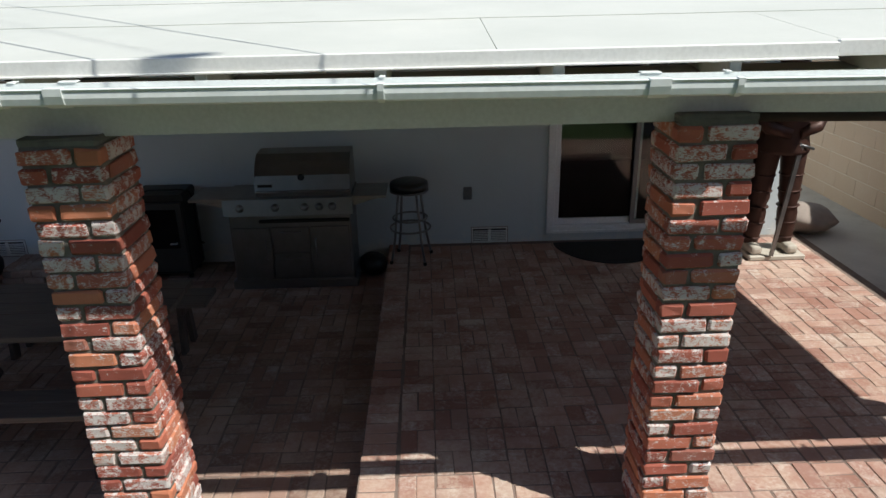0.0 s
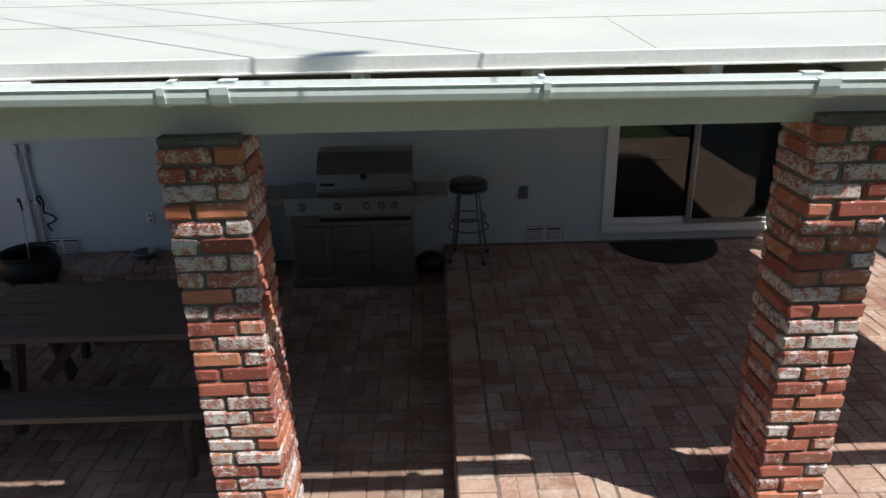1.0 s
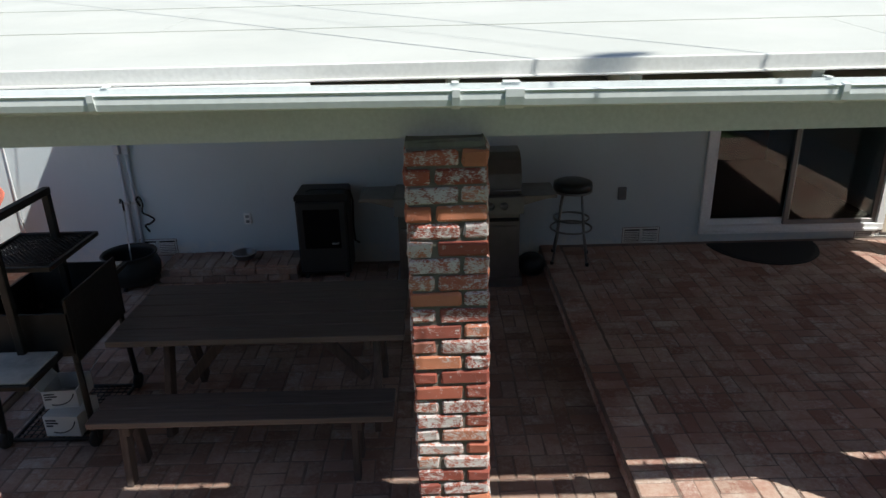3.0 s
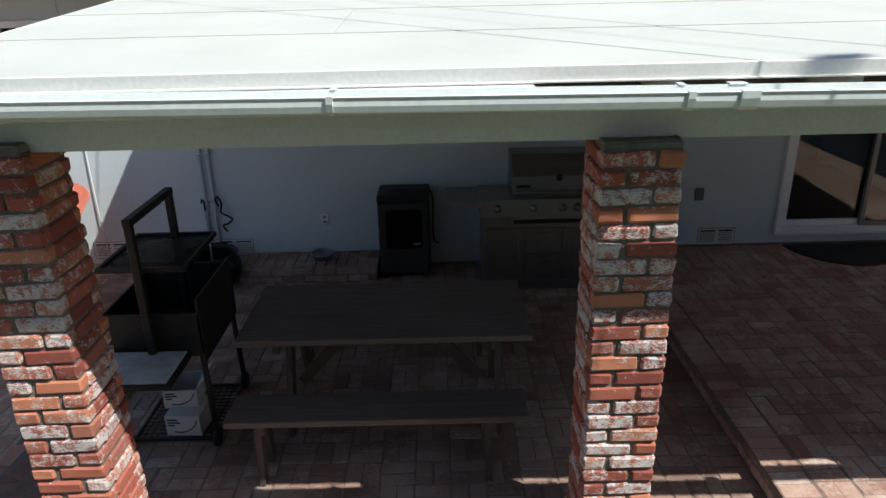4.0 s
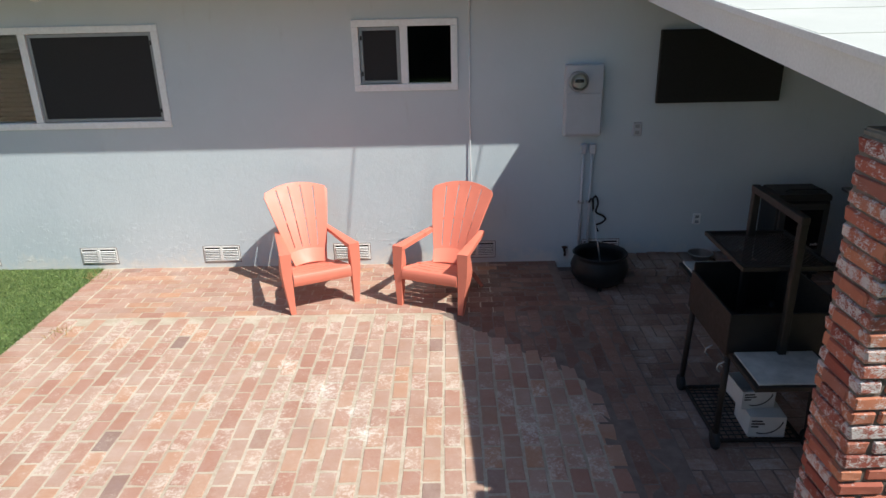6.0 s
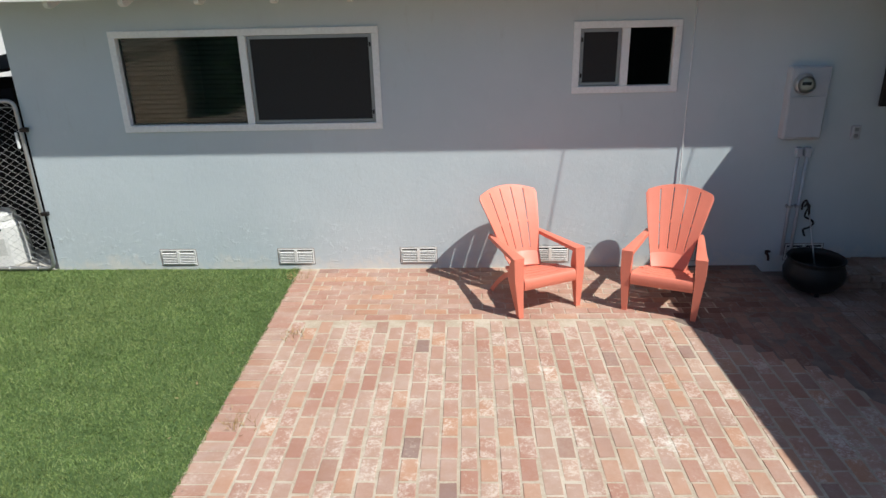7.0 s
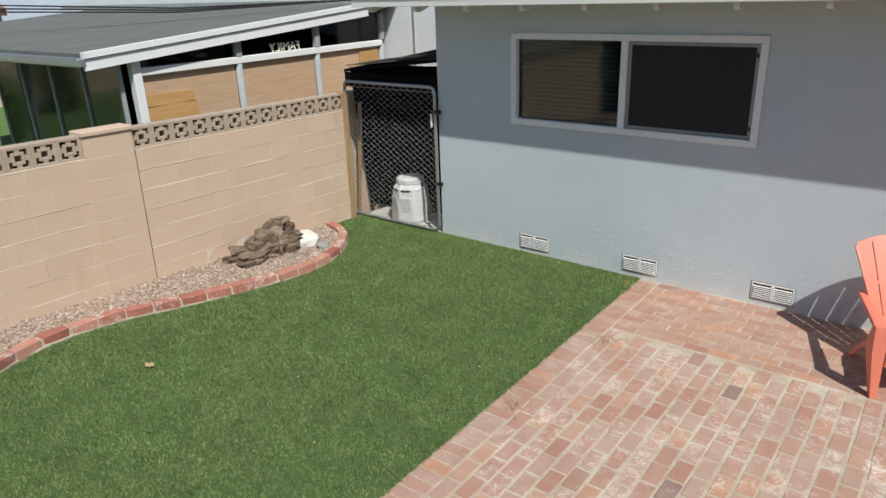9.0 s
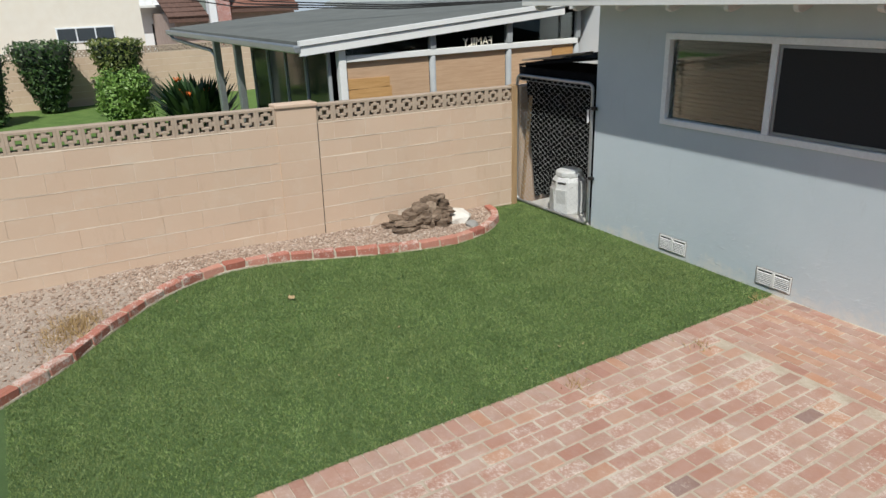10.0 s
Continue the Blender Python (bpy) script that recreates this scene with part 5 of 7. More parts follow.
def picnic_bench(m, label):
    b = thing("picnic_bench", m, label, "bench", "benches of the picnic table")
    rs = random.Random(3)
    for y0, y1 in ((0.0, 0.142), (0.150, 0.292)):
        bm = bmesh.new()
        plank(bm, -0.86, 0.86, y0, y1, 0.405, 0.445, rs)
        part("plank", bm, M_TABLE, b)
    for x in (-0.66, 0.66):
        bm = bmesh.new()
        box(bm, x - 0.02, x + 0.02, 0.03, 0.26, 0.33, 0.405, 0.004)
        part("cleat", bm, M_TABLE_Y, b)
        for s in (-1, 1):
            bm = bmesh.new()
            box(bm, x - 0.045, x - 0.005, -0.04, 0.04, 0.0, 0.42, 0.004, Matrix.Translation((0, 0.146 + s * 0.11, 0)) @ Matrix.Rotation(s * 0.13, 4, "X"))
            part("leg", bm, M_TABLE_Y, b)
    return b


table = thing("picnic_table", pose(-2.99, 3.42, SUNK), "dark stained wooden picnic table with planked top", "table")
rs = random.Random(12)
for k in range(5):
    bm = bmesh.new()
    plank(bm, -0.89, 0.89, 0.165 * k, 0.165 * k + 0.158, 0.712, 0.752, rs)
    part("plank", bm, M_TABLE, table)
for x in (-0.66, 0.66):
    bm = bmesh.new()
    box(bm, x - 0.02, x + 0.02, 0.04, 0.78, 0.635, 0.712, 0.004)
    part("cleat", bm, M_TABLE_Y, table)
    for s in (-1, 1):
        bm = bmesh.new()
        box(bm, x + 0.02 - 0.0, x + 0.06, -0.05, 0.05, -0.005, 0.72, 0.004, Matrix.Translation((0, 0.41 + s * 0.23, 0)) @ Matrix.Rotation(s * 0.33, 4, "X") @ Matrix.Translation((0, s * 0.12, 0)))
        part("leg", bm, M_TABLE_Y, table)
    bm = bmesh.new()
    s = -1 if x > 0 else 1
    box(bm, -0.035, 0.035, -0.02, 0.02, 0.0, 0.62, 0.004, Matrix.Translation((x + s * 0.06, 0.41, 0.22)) @ Matrix.Rotation(s * 0.72, 4, "Y"))
    part("brace", bm, M_TABLE_Y, table)
picnic_bench(pose(-3.02, 3.04, SUNK), "dark stained plank bench before the picnic table")
picnic_bench(pose(-2.99, 4.48, SUNK), "dark stained plank bench behind the picnic table")

# the charcoal grill cart
M_IRON = plain_mat("blackened_iron", (0.030, 0.026, 0.024), 0.55, 0.4, 0.4, 16, 0.2)
cart = thing("grill_cart", pose(-4.36, 3.45, SUNK), "blackened steel charcoal grill cart with raised grate", "grill")
bm = bmesh.new()
for b in ((-0.29, 0.29, 0.0, 0.018, 0.66, 0.93), (-0.29, 0.29, 0.66, 0.678, 0.66, 0.99), (-0.30, -0.282, 0.0, 0.68, 0.66, 0.93), (0.27, 0.288, 0.0, 0.68, 0.60, 1.02), (-0.29, 0.28, 0.01, 0.67, 0.64, 0.66)):
    bm = bmesh.new()
    box(bm, *b, 0.003)
    part("fire_box_plate", bm, M_IRON, cart)
for x in (-0.27, 0.26):
    for y in (0.03, 0.65):
        bm = bmesh.new()
        spread = 0.02 if x > 0 else -0.02
        tube(bm, [(x, y, 0.70), (x + spread, y + (0.02 if y > 0.3 else -0.03), 0.06)], 0.02, 6)
        leg = part("leg", bm, M_IRON, cart)
        bm = bmesh.new()
        lathe(bm, [(0.02, -0.018), (0.055, -0.016), (0.06, 0.0), (0.055, 0.016), (0.02, 0.018)], 16, pose(x + spread, y + (0.02 if y > 0.3 else -0.03), 0.06, 0, 90, 0))
        part("wheel", bm, M_RUBBER, leg)
bm = bmesh.new()
bar_frame(bm, -0.27, 0.27, -0.012, 0.012, -0.32, 0.32, 0.02)
bmesh.ops.transform(bm, matrix=Matrix.Translation((0, 0.34, 0.03)) @ Matrix.Rotation(math.pi / 2, 4, "X"), verts=bm.verts)
rack = part("lower_rack", bm, M_IRON, cart)
for k in range(13):
    bm = bmesh.new()
    tube(bm, [(-0.26 + k * 0.043, 0.03, 0.03), (-0.26 + k * 0.043, 0.65, 0.03)], 0.004, 4)
    part("rod", bm, M_IRON, rack)
for k in range(15):
    bm = bmesh.new()
    tube(bm, [(-0.26, 0.04 + k * 0.043, 0.034), (0.26, 0.04 + k * 0.043, 0.034)], 0.004, 4)
    part("rod", bm, M_IRON, rack)
for y in (-0.05, 0.56):
    bm = bmesh.new()
    box(bm, -0.022, 0.022, y - 0.022, y + 0.022, 0.66, 1.50, 0.004)
    part("upright", bm, M_IRON, cart)
bm = bmesh.new()
box(bm, -0.024, 0.024, -0.075, 0.585, 1.50, 1.545, 0.004)
part("top_bar", bm, M_IRON, cart)
bm = bmesh.new()
gx0, gx1, gy0, gy1, gz = -0.27, 0.25, 0.0, 0.62, 1.21
for b in ((gx0, gx1, gy0, gy0 + 0.025), (gx0, gx1, gy1 - 0.025, gy1), (gx0, gx0 + 0.025, gy0 + 0.025, gy1 - 0.025), (gx1 - 0.025, gx1, gy0 + 0.025, gy1 - 0.025)):
    box(bm, b[0], b[1], b[2], b[3], gz - 0.012, gz + 0.018, 0.003)
grate = part("grate", bm, M_IRON, cart)
bm = bmesh.new()
pitch, w_, h_ = 0.030, gx1 - gx0, gy1 - gy0
for sgn in (1, -1):
    k = -int(h_ / pitch) - 2
    while k * pitch < w_ + h_:
        c0 = k * pitch
        pts = []
        # the line x = c0 + sgn * y across the grate
        ya, yb = (max(0, -c0), min(h_, w_ - c0)) if sgn > 0 else (max(0, c0 - w_), min(h_, c0))
        if yb - ya > 0.01:
            tube(bm, [(gx0 + c0 + sgn * ya, gy0 + ya, gz), (gx0 + c0 + sgn * yb, gy0 + yb, gz)], 0.0035, 4)
        k += 1
part("grate_mesh", bm, M_IRON, grate)
M_BOARD = plain_mat("pale_board", (0.55, 0.54, 0.50), 0.6, 0, 0.45, 7)
for y0, y1, z, nm in ((-0.40, -0.02, 0.69, "front"), (0.70, 0.98, 0.86, "back")):
    bm = bmesh.new()
    box(bm, -0.29, 0.22, y0, y1, z - 0.03, z, 0.004)
    sh = part("side_shelf", bm, M_IRON, cart)
    bm = bmesh.new()
    box(bm, -0.265, 0.195, y0 + 0.02, y1 - 0.01, z + 0.0005, z + 0.012, 0.003)
    part("shelf_board", bm, M_BOARD, sh, "pale worn cutting board")
for y in (0.0, 0.2):
    bm = bmesh.new()
    tube(bm, [(-0.30, y, 0.62), (-0.335, y, 0.60), (-0.34, y, 0.57), (-0.32, y, 0.55)], 0.005, 6)
    part("hook", bm, M_GALV, cart, "bright steel hook")


def carton(m, sx, sy, sz, label, open_top):
    c = thing("cardboard_box", m, label, "box", "boxes on the grill cart")
    bm = bmesh.new()
    for b in ((-sx / 2, sx / 2, 0, 0.006, 0, sz), (-sx / 2, sx / 2, sy - 0.006, sy, 0, sz), (-sx / 2, -sx / 2 + 0.006, 0.006, sy - 0.006, 0, sz),
              (sx / 2 - 0.006, sx / 2, 0.006, sy - 0.006, 0, sz), (-sx / 2, sx / 2, 0, sy, -0.006, 0)):
        box(bm, *b)
    part("carton_body", bm, M_CARTON, c)
    if open_top:
        for s in (-1, 1):
            bm = bmesh.new()
            box(bm, -0.002, 0.002, 0, sy, 0, 0.10, 0, Matrix.Translation((s * sx / 2, 0, sz)) @ Matrix.Rotation(s * 0.7, 4, "Y"))
            part("flap", bm, M_CARTON, c)
    else:
        bm = bmesh.new()
        box(bm, -sx / 2, sx / 2, 0, sy, sz, sz + 0.005)
        part("carton_lid", bm, M_CARTON, c)
    # the print: dark bars and a curved band
    ink = plain_mat("carton_ink", (0.03, 0.03, 0.035), 0.6)
    bm = bmesh.new()
    tube(bm, [(-sx * 0.1 + sx * 0.52 * math.cos(a), -0.001, sz * 0.95 + sz * 0.80 * math.sin(a)) for a in [-1.9 + k * 0.19 for k in range(10)]], 0.004, 4)
    part("printed_band", bm, ink, c)
    for k, wd in enumerate((0.30, 0.36, 0.2)):
        bm = bmesh.new()
        box(bm, -sx * 0.44, -sx * 0.44 + sx * wd, -0.002, 0.0, sz * (0.78 - 0.15 * k), sz * (0.86 - 0.15 * k))
        part("printed_bar", bm, ink, c)
    return c


carton(pose(-4.31, 3.50, SUNK + 0.044, 0, 0, -3), 0.225, 0.25, 0.135, "white carton with dark print on the cart's rack", False)
carton(pose(-4.34, 3.60, SUNK + 0.190, 0, 0, 4), 0.215, 0.24, 0.12, "open white carton on top of another box", True)

# ceiling lamp under the beam
lamp = thing("porch_lamp", pose(-0.86, 2.86, 2.235), "small cream ceiling lamp under the patio roof, unlit", "lamp")
bm = bmesh.new()
lathe(bm, [(0.06, 0.145), (0.065, 0.13), (0.02, 0.11), (0.018, -0.05), (0.03, -0.12)], 16)
part("holder", bm, M_WHITE, lamp)
bm = bmesh.new()
lathe(bm, [(0.028, -0.12), (0.042, -0.15), (0.047, -0.19), (0.038, -0.222), (0.012, -0.238)], 16)
part("bulb", bm, plain_mat("cream_glass", (0.66, 0.61, 0.47), 0.3), lamp)

# rolled shade beside the far column
shade = thing("rolled_shade", pose(0.77, 2.50, 2.075), "dark brown rolled outdoor shade under the beam", "shade")
bm = bmesh.new()
tube(bm, [(0.0, 0, 0.008), (0.4, 0, -0.002), (0.9, 0, -0.012), (1.6, 0, -0.012), (1.9, 0, -0.008)], 0.028, 10)
part("roll", bm, plain_mat("brown_fabric", (0.03, 0.018, 0.014), 0.9), shade)

# ---- east side ----
M_PLATE = plain_mat("pale_plate_metal", (0.46, 0.42, 0.36), 0.6)
bm = bmesh.new()
box(bm, 2.62, 3.16, 5.72, 6.08, PLATFORM, PLATFORM + 0.05, 0.01)
for s in (-1, 1):
    x = 2.865 + s * 0.17
    lean = pose(x, 5.92, PLATFORM) @ Matrix.Rotation(-s * 0.045, 4, "Y")
    lathe(bm, [(0.06, 0.05), (0.065, 0.12), (0.085, 0.30), (0.092, 0.42), (0.080, 0.52), (0.098, 0.58), (0.094, 0.64), (0.105, 0.85), (0.122, 1.1), (0.10, 1.25)], 16, lean)
    for k, r in enumerate((0.080, 0.094, 0.100, 0.104, 0.108)):
        lathe(bm, [(r, 0.0), (r + 0.005, 0.006), (r, 0.012)], 16, lean @ pose(0, 0, 0.18 + 0.155 * k))
    box(bm, x - 0.055, x + 0.055, 5.74, 5.98, PLATFORM + 0.05, PLATFORM + 0.14, 0.03, None, 2)
lathe(bm, [(0.235, 1.03), (0.24, 1.06), (0.215, 1.18), (0.22, 1.25), (0.20, 1.45), (0.24, 1.62), (0.22, 1.72), (0.08, 1.78)], 18, pose(2.865, 5.92, PLATFORM))
lathe(bm, [(0.06, 1.76), (0.12, 1.82), (0.13, 1.95), (0.09, 2.04), (0.02, 2.08)], 18, pose(2.865, 5.92, PLATFORM))
for s in (-1, 1):
    tube(bm, [(2.865 + s * 0.22, 5.92, PLATFORM + 1.62), (2.865 + s * 0.33, 5.88, PLATFORM + 1.40), (2.865 + s * 0.22, 5.78, PLATFORM + 1.27), (2.865 + s * 0.03, 5.74, PLATFORM + 1.22)], 0.06, 10)
before_sword = len(bm.faces)
prism(bm, [(2.80, PLATFORM + 0.06), (2.835, PLATFORM + 0.05), (2.955, PLATFORM + 1.13), (2.915, PLATFORM + 1.14)], 0.02, pose(0, 5.70, 0))
tube(bm, [(2.82, 5.71, PLATFORM + 1.07), (2.935, 5.71, PLATFORM + 1.12), (3.05, 5.71, PLATFORM + 1.08)], 0.013, 8)
statue = part("knight_statue", bm, M_RUST)
statue.data.materials.append(M_PLATE)
statue.data.materials.append(M_STEEL_DARK)
# paler metal on everything below 0.15 m: base plate and feet
for f in statue.data.polygons:
    f.material_index = 2 if f.index >= before_sword else (1 if f.center.z < PLATFORM + 0.15 else 0)
tagged(statue, "rusty brown metal statue in armour holding a sword", "statue")
bag = thing("soil_sack", pose(3.58, 6.62, PLATFORM - 0.02, 0, 0, 12), "slumped brown sack lying on the concrete path", "sack")
bm = bmesh.new()
bmesh.ops.create_icosphere(bm, subdivisions=3, radius=1)
for v in bm.verts:
    k = 1 + 0.18 * noise.noise(v.co * 1.6)
    v.co = Vector((v.co.x * 0.34 * k, v.co.y * 0.32 * k, 0.15 + max(v.co.z, -0.92) * (0.16 - 0.07 * max(v.co.x, 0)) * k))
for f in bm.faces:
    f.smooth = True
part("sack_body", bm, plain_mat("sack_cloth", (0.30, 0.25, 0.22), 0.9, 0, 0.2, 12, 0.3), bag)


# ---- gate and side yard ----
gate = thing("chain_link_gate", pose(-13.20, 6.40, 0.03), "galvanised chain-link gate, closed, between wall and house", "gate")
gx, gz0, gz1 = 0.73, 0.02, 1.76
corner = []
for cx, cz, a0 in ((gx - 0.07, gz0 + 0.07, -90), (gx - 0.07, gz1 - 0.07, 0), (-gx + 0.07, gz1 - 0.07, 90), (-gx + 0.07, gz0 + 0.07, 180)):
    corner += [(cx + 0.07 * math.cos(radians(a0 + 22.5 * k)), 0, cz + 0.07 * math.sin(radians(a0 + 22.5 * k))) for k in range(5)]
bm = bmesh.new()
tube(bm, corner, 0.020, 10, True)
part("gate_frame", bm, M_GALV, gate)
bm = bmesh.new()
flat = 1.5                                        # diamonds wider than tall
w_, h_, pitch = 2 * gx - 0.03, (gz1 - gz0 - 0.03) * flat, 0.108
for sgn in (1, -1):
    k = -int(h_ / pitch) - 2
    while k * pitch < w_ + h_:
        c0 = k * pitch + (0.02 if sgn > 0 else 0.0)
        za, zb = (max(0, -c0), min(h_, w_ - c0)) if sgn > 0 else (max(0, c0 - w_), min(h_, c0))
        if zb - za > 0.02:
            n_ = max(int((zb - za) / (pitch / 2)), 1)
            tube(bm, [(-gx + 0.015 + c0 + sgn * (za + (zb - za) * i / n_), 0.004 * (1 if i % 2 else -1) * sgn, gz0 + 0.015 + (za + (zb - za) * i / n_) / flat) for i in range(n_ + 1)], 0.0015, 4)
        k += 1
part("wire_mesh", bm, M_WIRE, gate)
bm = bmesh.new()
tube(bm, [(-gx + 0.02, -0.005, gz1 - 0.06), (gx - 0.02, -0.005, gz1 - 0.06)], 0.004, 6)
part("tension_wire", bm, M_GALV, gate)
for x in (-0.45, -0.1, 0.25, 0.55):
    for z in (gz0, gz1):
        bm = bmesh.new()
        lathe(bm, [(0.024, -0.008), (0.026, 0.0), (0.024, 0.008)], 10, pose(x, 0, z, 0, 90, 0))
        part("tie", bm, M_GALV, gate)
for z in (0.62, 1.48):
    bm = bmesh.new()
    box(bm, gx - 0.01, gx + 0.075, -0.02, 0.02, z - 0.022, z + 0.022, 0.006)
    part("hinge", bm, M_BLACK, gate)
bm = bmesh.new()
box(bm, gx - 0.055, gx - 0.03, -0.03, -0.012, 1.30, 1.46, 0.004)
part("latch", bm, M_VINYL, gate, "pale latch rod")
bm = bmesh.new()
box(bm, -13.89, -13.79, 6.205, 6.30, -0.10, 1.68, 0.006)
tagged(part("gate_post", bm, M_POST), "weathered wooden gate post against the block wall", "post")
bm = bmesh.new()
box(bm, -13.80, -12.46, 6.46, 14.0, -0.3, 0.01)
setting("side_yard", bm, M_CONCRETE, "dusty concrete in the narrow side yard", "pavement")

M_TARP = rough_mat("black_tarp", (0.006, 0.006, 0.007), (0.011, 0.011, 0.012), 5, 60, 0.95, 0.3, 0.004, None, 0, 0.05)
shed = thing("lean_to", pose(-13.20, 6.50, 0), "black-tarped lean-to with a weathered board roof", "shed")
bm = bmesh.new()
rs = random.Random(2)
def tarp_line(i, j):
    # along the side wall first, then across the yard
    y0 = 0.04 + 0.20 * (1 - j / 8)
    if i < 5:
        return -0.745 + 0.03 * math.sin(i * 1.3), y0 + (0.40 - y0) * i / 4
    return -0.745 + 1.47 * (i - 4) / 10, 0.40 + 0.16 * (i - 4) / 10 + 0.02 * math.sin(i * 1.7)


g = [[bm.verts.new((*tarp_line(i, j), 0.02 + 1.92 * j / 8 + rs.uniform(0, 0.004))) for j in range(9)] for i in range(15)]
for i in range(14):
    for j in range(8):
        bm.faces.new((g[i][j], g[i + 1][j], g[i + 1][j + 1], g[i][j + 1])).smooth = True
part("tarp", bm, M_TARP, shed)
bm = bmesh.new()
a = [bm.verts.new(p) for p in ((-0.75, -0.06, 1.90), (0.72, -0.06, 2.06), (0.72, 3.0, 2.18), (-0.75, 3.0, 2.02))]
b = [bm.verts.new((v.co.x, v.co.y, v.co.z + 0.03)) for v in a]
bm.faces.new(a[::-1])
bm.faces.new(b)
for i in range(4):
    bm.faces.new((a[i], b[i], b[(i + 1) % 4], a[(i + 1) % 4]))
part("roof_tarp", bm, M_TARP, shed)
M_WEATHERED = wood_mat("weathered_board", (0.26, 0.20, 0.15), (0.42, 0.34, 0.26), "x")
for x0, x1, y0, y1, z, tilt in ((-0.74, 0.10, -0.02, 0.12, 1.965, -5.5), (-0.55, 0.28, 0.13, 0.30, 1.985, -6.5), (-0.20, 0.45, 0.02, 0.16, 2.035, -7.0)):
    bm = bmesh.new()
    box(bm, x0, x1, y0, y1, z, z + 0.022, 0.003, pose(0, 0, 0) @ Matrix.Translation((x0, 0, z)) @ Matrix.Rotation(radians(tilt), 4, "Y") @ Matrix.Translation((-x0, 0, -z)))
    part("loose_plank", bm, M_WEATHERED, shed, "weathered brown plank")
bm = bmesh.new()
box(bm, -0.75, 0.72, -0.055, -0.04, 1.72, 1.90, 0.004)
part("front_valance", bm, M_TARP, shed)
bm = bmesh.new()
box(bm, -0.35, 0.0, 0.3, 0.55, 2.0, 2.04, 0.006, pose(0, 0, 0, 0, -6, 8))
part("loose_tile", bm, M_RUST, shed)
bm = bmesh.new()
box(bm, -0.50, 0.72, 2.95, 3.0, 0.02, 2.0)
part("back_panel", bm, M_TARP, shed)
bm = bmesh.new()
box(bm, -14.20, -13.98, 6.50, 13.0, -0.2, 1.62)
setting("wall_side_yard", bm, M_BLOCK, "tan block wall of the narrow side yard", "wall")
jug = thing("plastic_canister", pose(-13.16, 6.69, 0.012) @ Matrix.Scale(1.13, 4), "white octagonal plastic canister behind the gate", "canister")
M_JUG = plain_mat("white_plastic", (0.75, 0.75, 0.73), 0.5)
bm = bmesh.new()
lathe(bm, [(0.215, 0.0), (0.228, 0.02), (0.222, 0.20), (0.196, 0.385), (0.168, 0.425), (0.150, 0.435)], 8)
for f in bm.faces:
    f.smooth = False
part("body", bm, M_JUG, jug)
bm = bmesh.new()
lathe(bm, [(0.152, 0.43), (0.162, 0.445), (0.158, 0.49), (0.135, 0.505), (0.03, 0.51)], 10)
for f in bm.faces:
    f.smooth = False
part("lid", bm, M_JUG, jug)
for a in (-112.5, -67.5):
    bm = bmesh.new()
    box(bm, -0.05, 0.05, -0.006, 0.006, -0.010, 0.010, 0.003, pose(0, 0, 0.375, 0, 0, a + 90) @ pose(0, -0.188, 0))
    part("hand_slot", bm, M_BLACK, jug)
    bm = bmesh.new()
    box(bm, -0.062, 0.062, -0.004, 0.006, -0.10, 0.10, 0.002, pose(0, 0, 0.20, 0, 0, a + 90) @ pose(0, -0.207, 0, 3, 0, 0))
    part("panel", bm, M_CARTON, jug, "raised pale panel")
plk = thing("loose_board", pose(-13.90, 6.47, 0.012), "pale board leaning inside the gate", "board")
bm = bmesh.new()
box(bm, -0.03, 0.03, -0.012, 0.012, 0.0, 1.50, 0.004, pose(0, 0, 0, -3, 3, 0))
part("plank", bm, M_POST, plk)

# ---- rocks in the bed ----
def rock_mat():
    """Split brown stone: its own tone, layered streaks, dark rifts."""
    m = Nodes("brown_rock")
    col = m.ramp(m.rand(), (0.0, (0.10, 0.068, 0.047)), (0.5, (0.19, 0.135, 0.095)), (1.0, (0.33, 0.25, 0.185)))
    col = m.mix(m.math("MULTIPLY", m.ramp(m.noise(11, 6, 0.7, (1, 1, 3)), (0.45, 0.0), (0.62, 1.0)), 0.35), col, (0.46, 0.36, 0.27))
    col = m.mix(m.math("MULTIPLY", m.ramp(m.noise(24, 7, 0.75), (0.50, 0.0), (0.66, 1.0)), 0.7), col, (0.07, 0.05, 0.038))
    m.bump(m.math("ADD", m.noise(18, 6, 0.7, (1, 1, 3)), m.noise(90, 4)), 0.8, 0.012)
    return m.done(col, 0.9, 0.0, 0.25)


M_ROCK = rock_mat()
rs = random.Random(14)
base_z = bed_z(-13.5, 4.55)


def broken_stone(long, wide, thick, seed):
    """A blocky, split piece of layered rock with chipped corners."""
    rk = random.Random(seed)
    bm = bmesh.new()
    bmesh.ops.create_cube(bm, size=1)
    bmesh.ops.subdivide_edges(bm, edges=bm.edges[:], cuts=1, use_grid_fill=True)
    off = Vector((rk.uniform(0, 40), rk.uniform(0, 40), rk.uniform(0, 40)))
    for v in bm.verts:
        q = v.co.copy()
        corner = max(0.0, (abs(q.x) + abs(q.y) + abs(q.z)) - 0.95)
        q *= 1 - 0.30 * corner
        q += 0.17 * noise.noise_vector(q * 2.4 + off)
        v.co = Vector((q.x * long, q.y * wide, q.z * thick))
    bmesh.ops.triangulate(bm, faces=bm.faces)
    return mesh_of("rock", bm, M_ROCK)


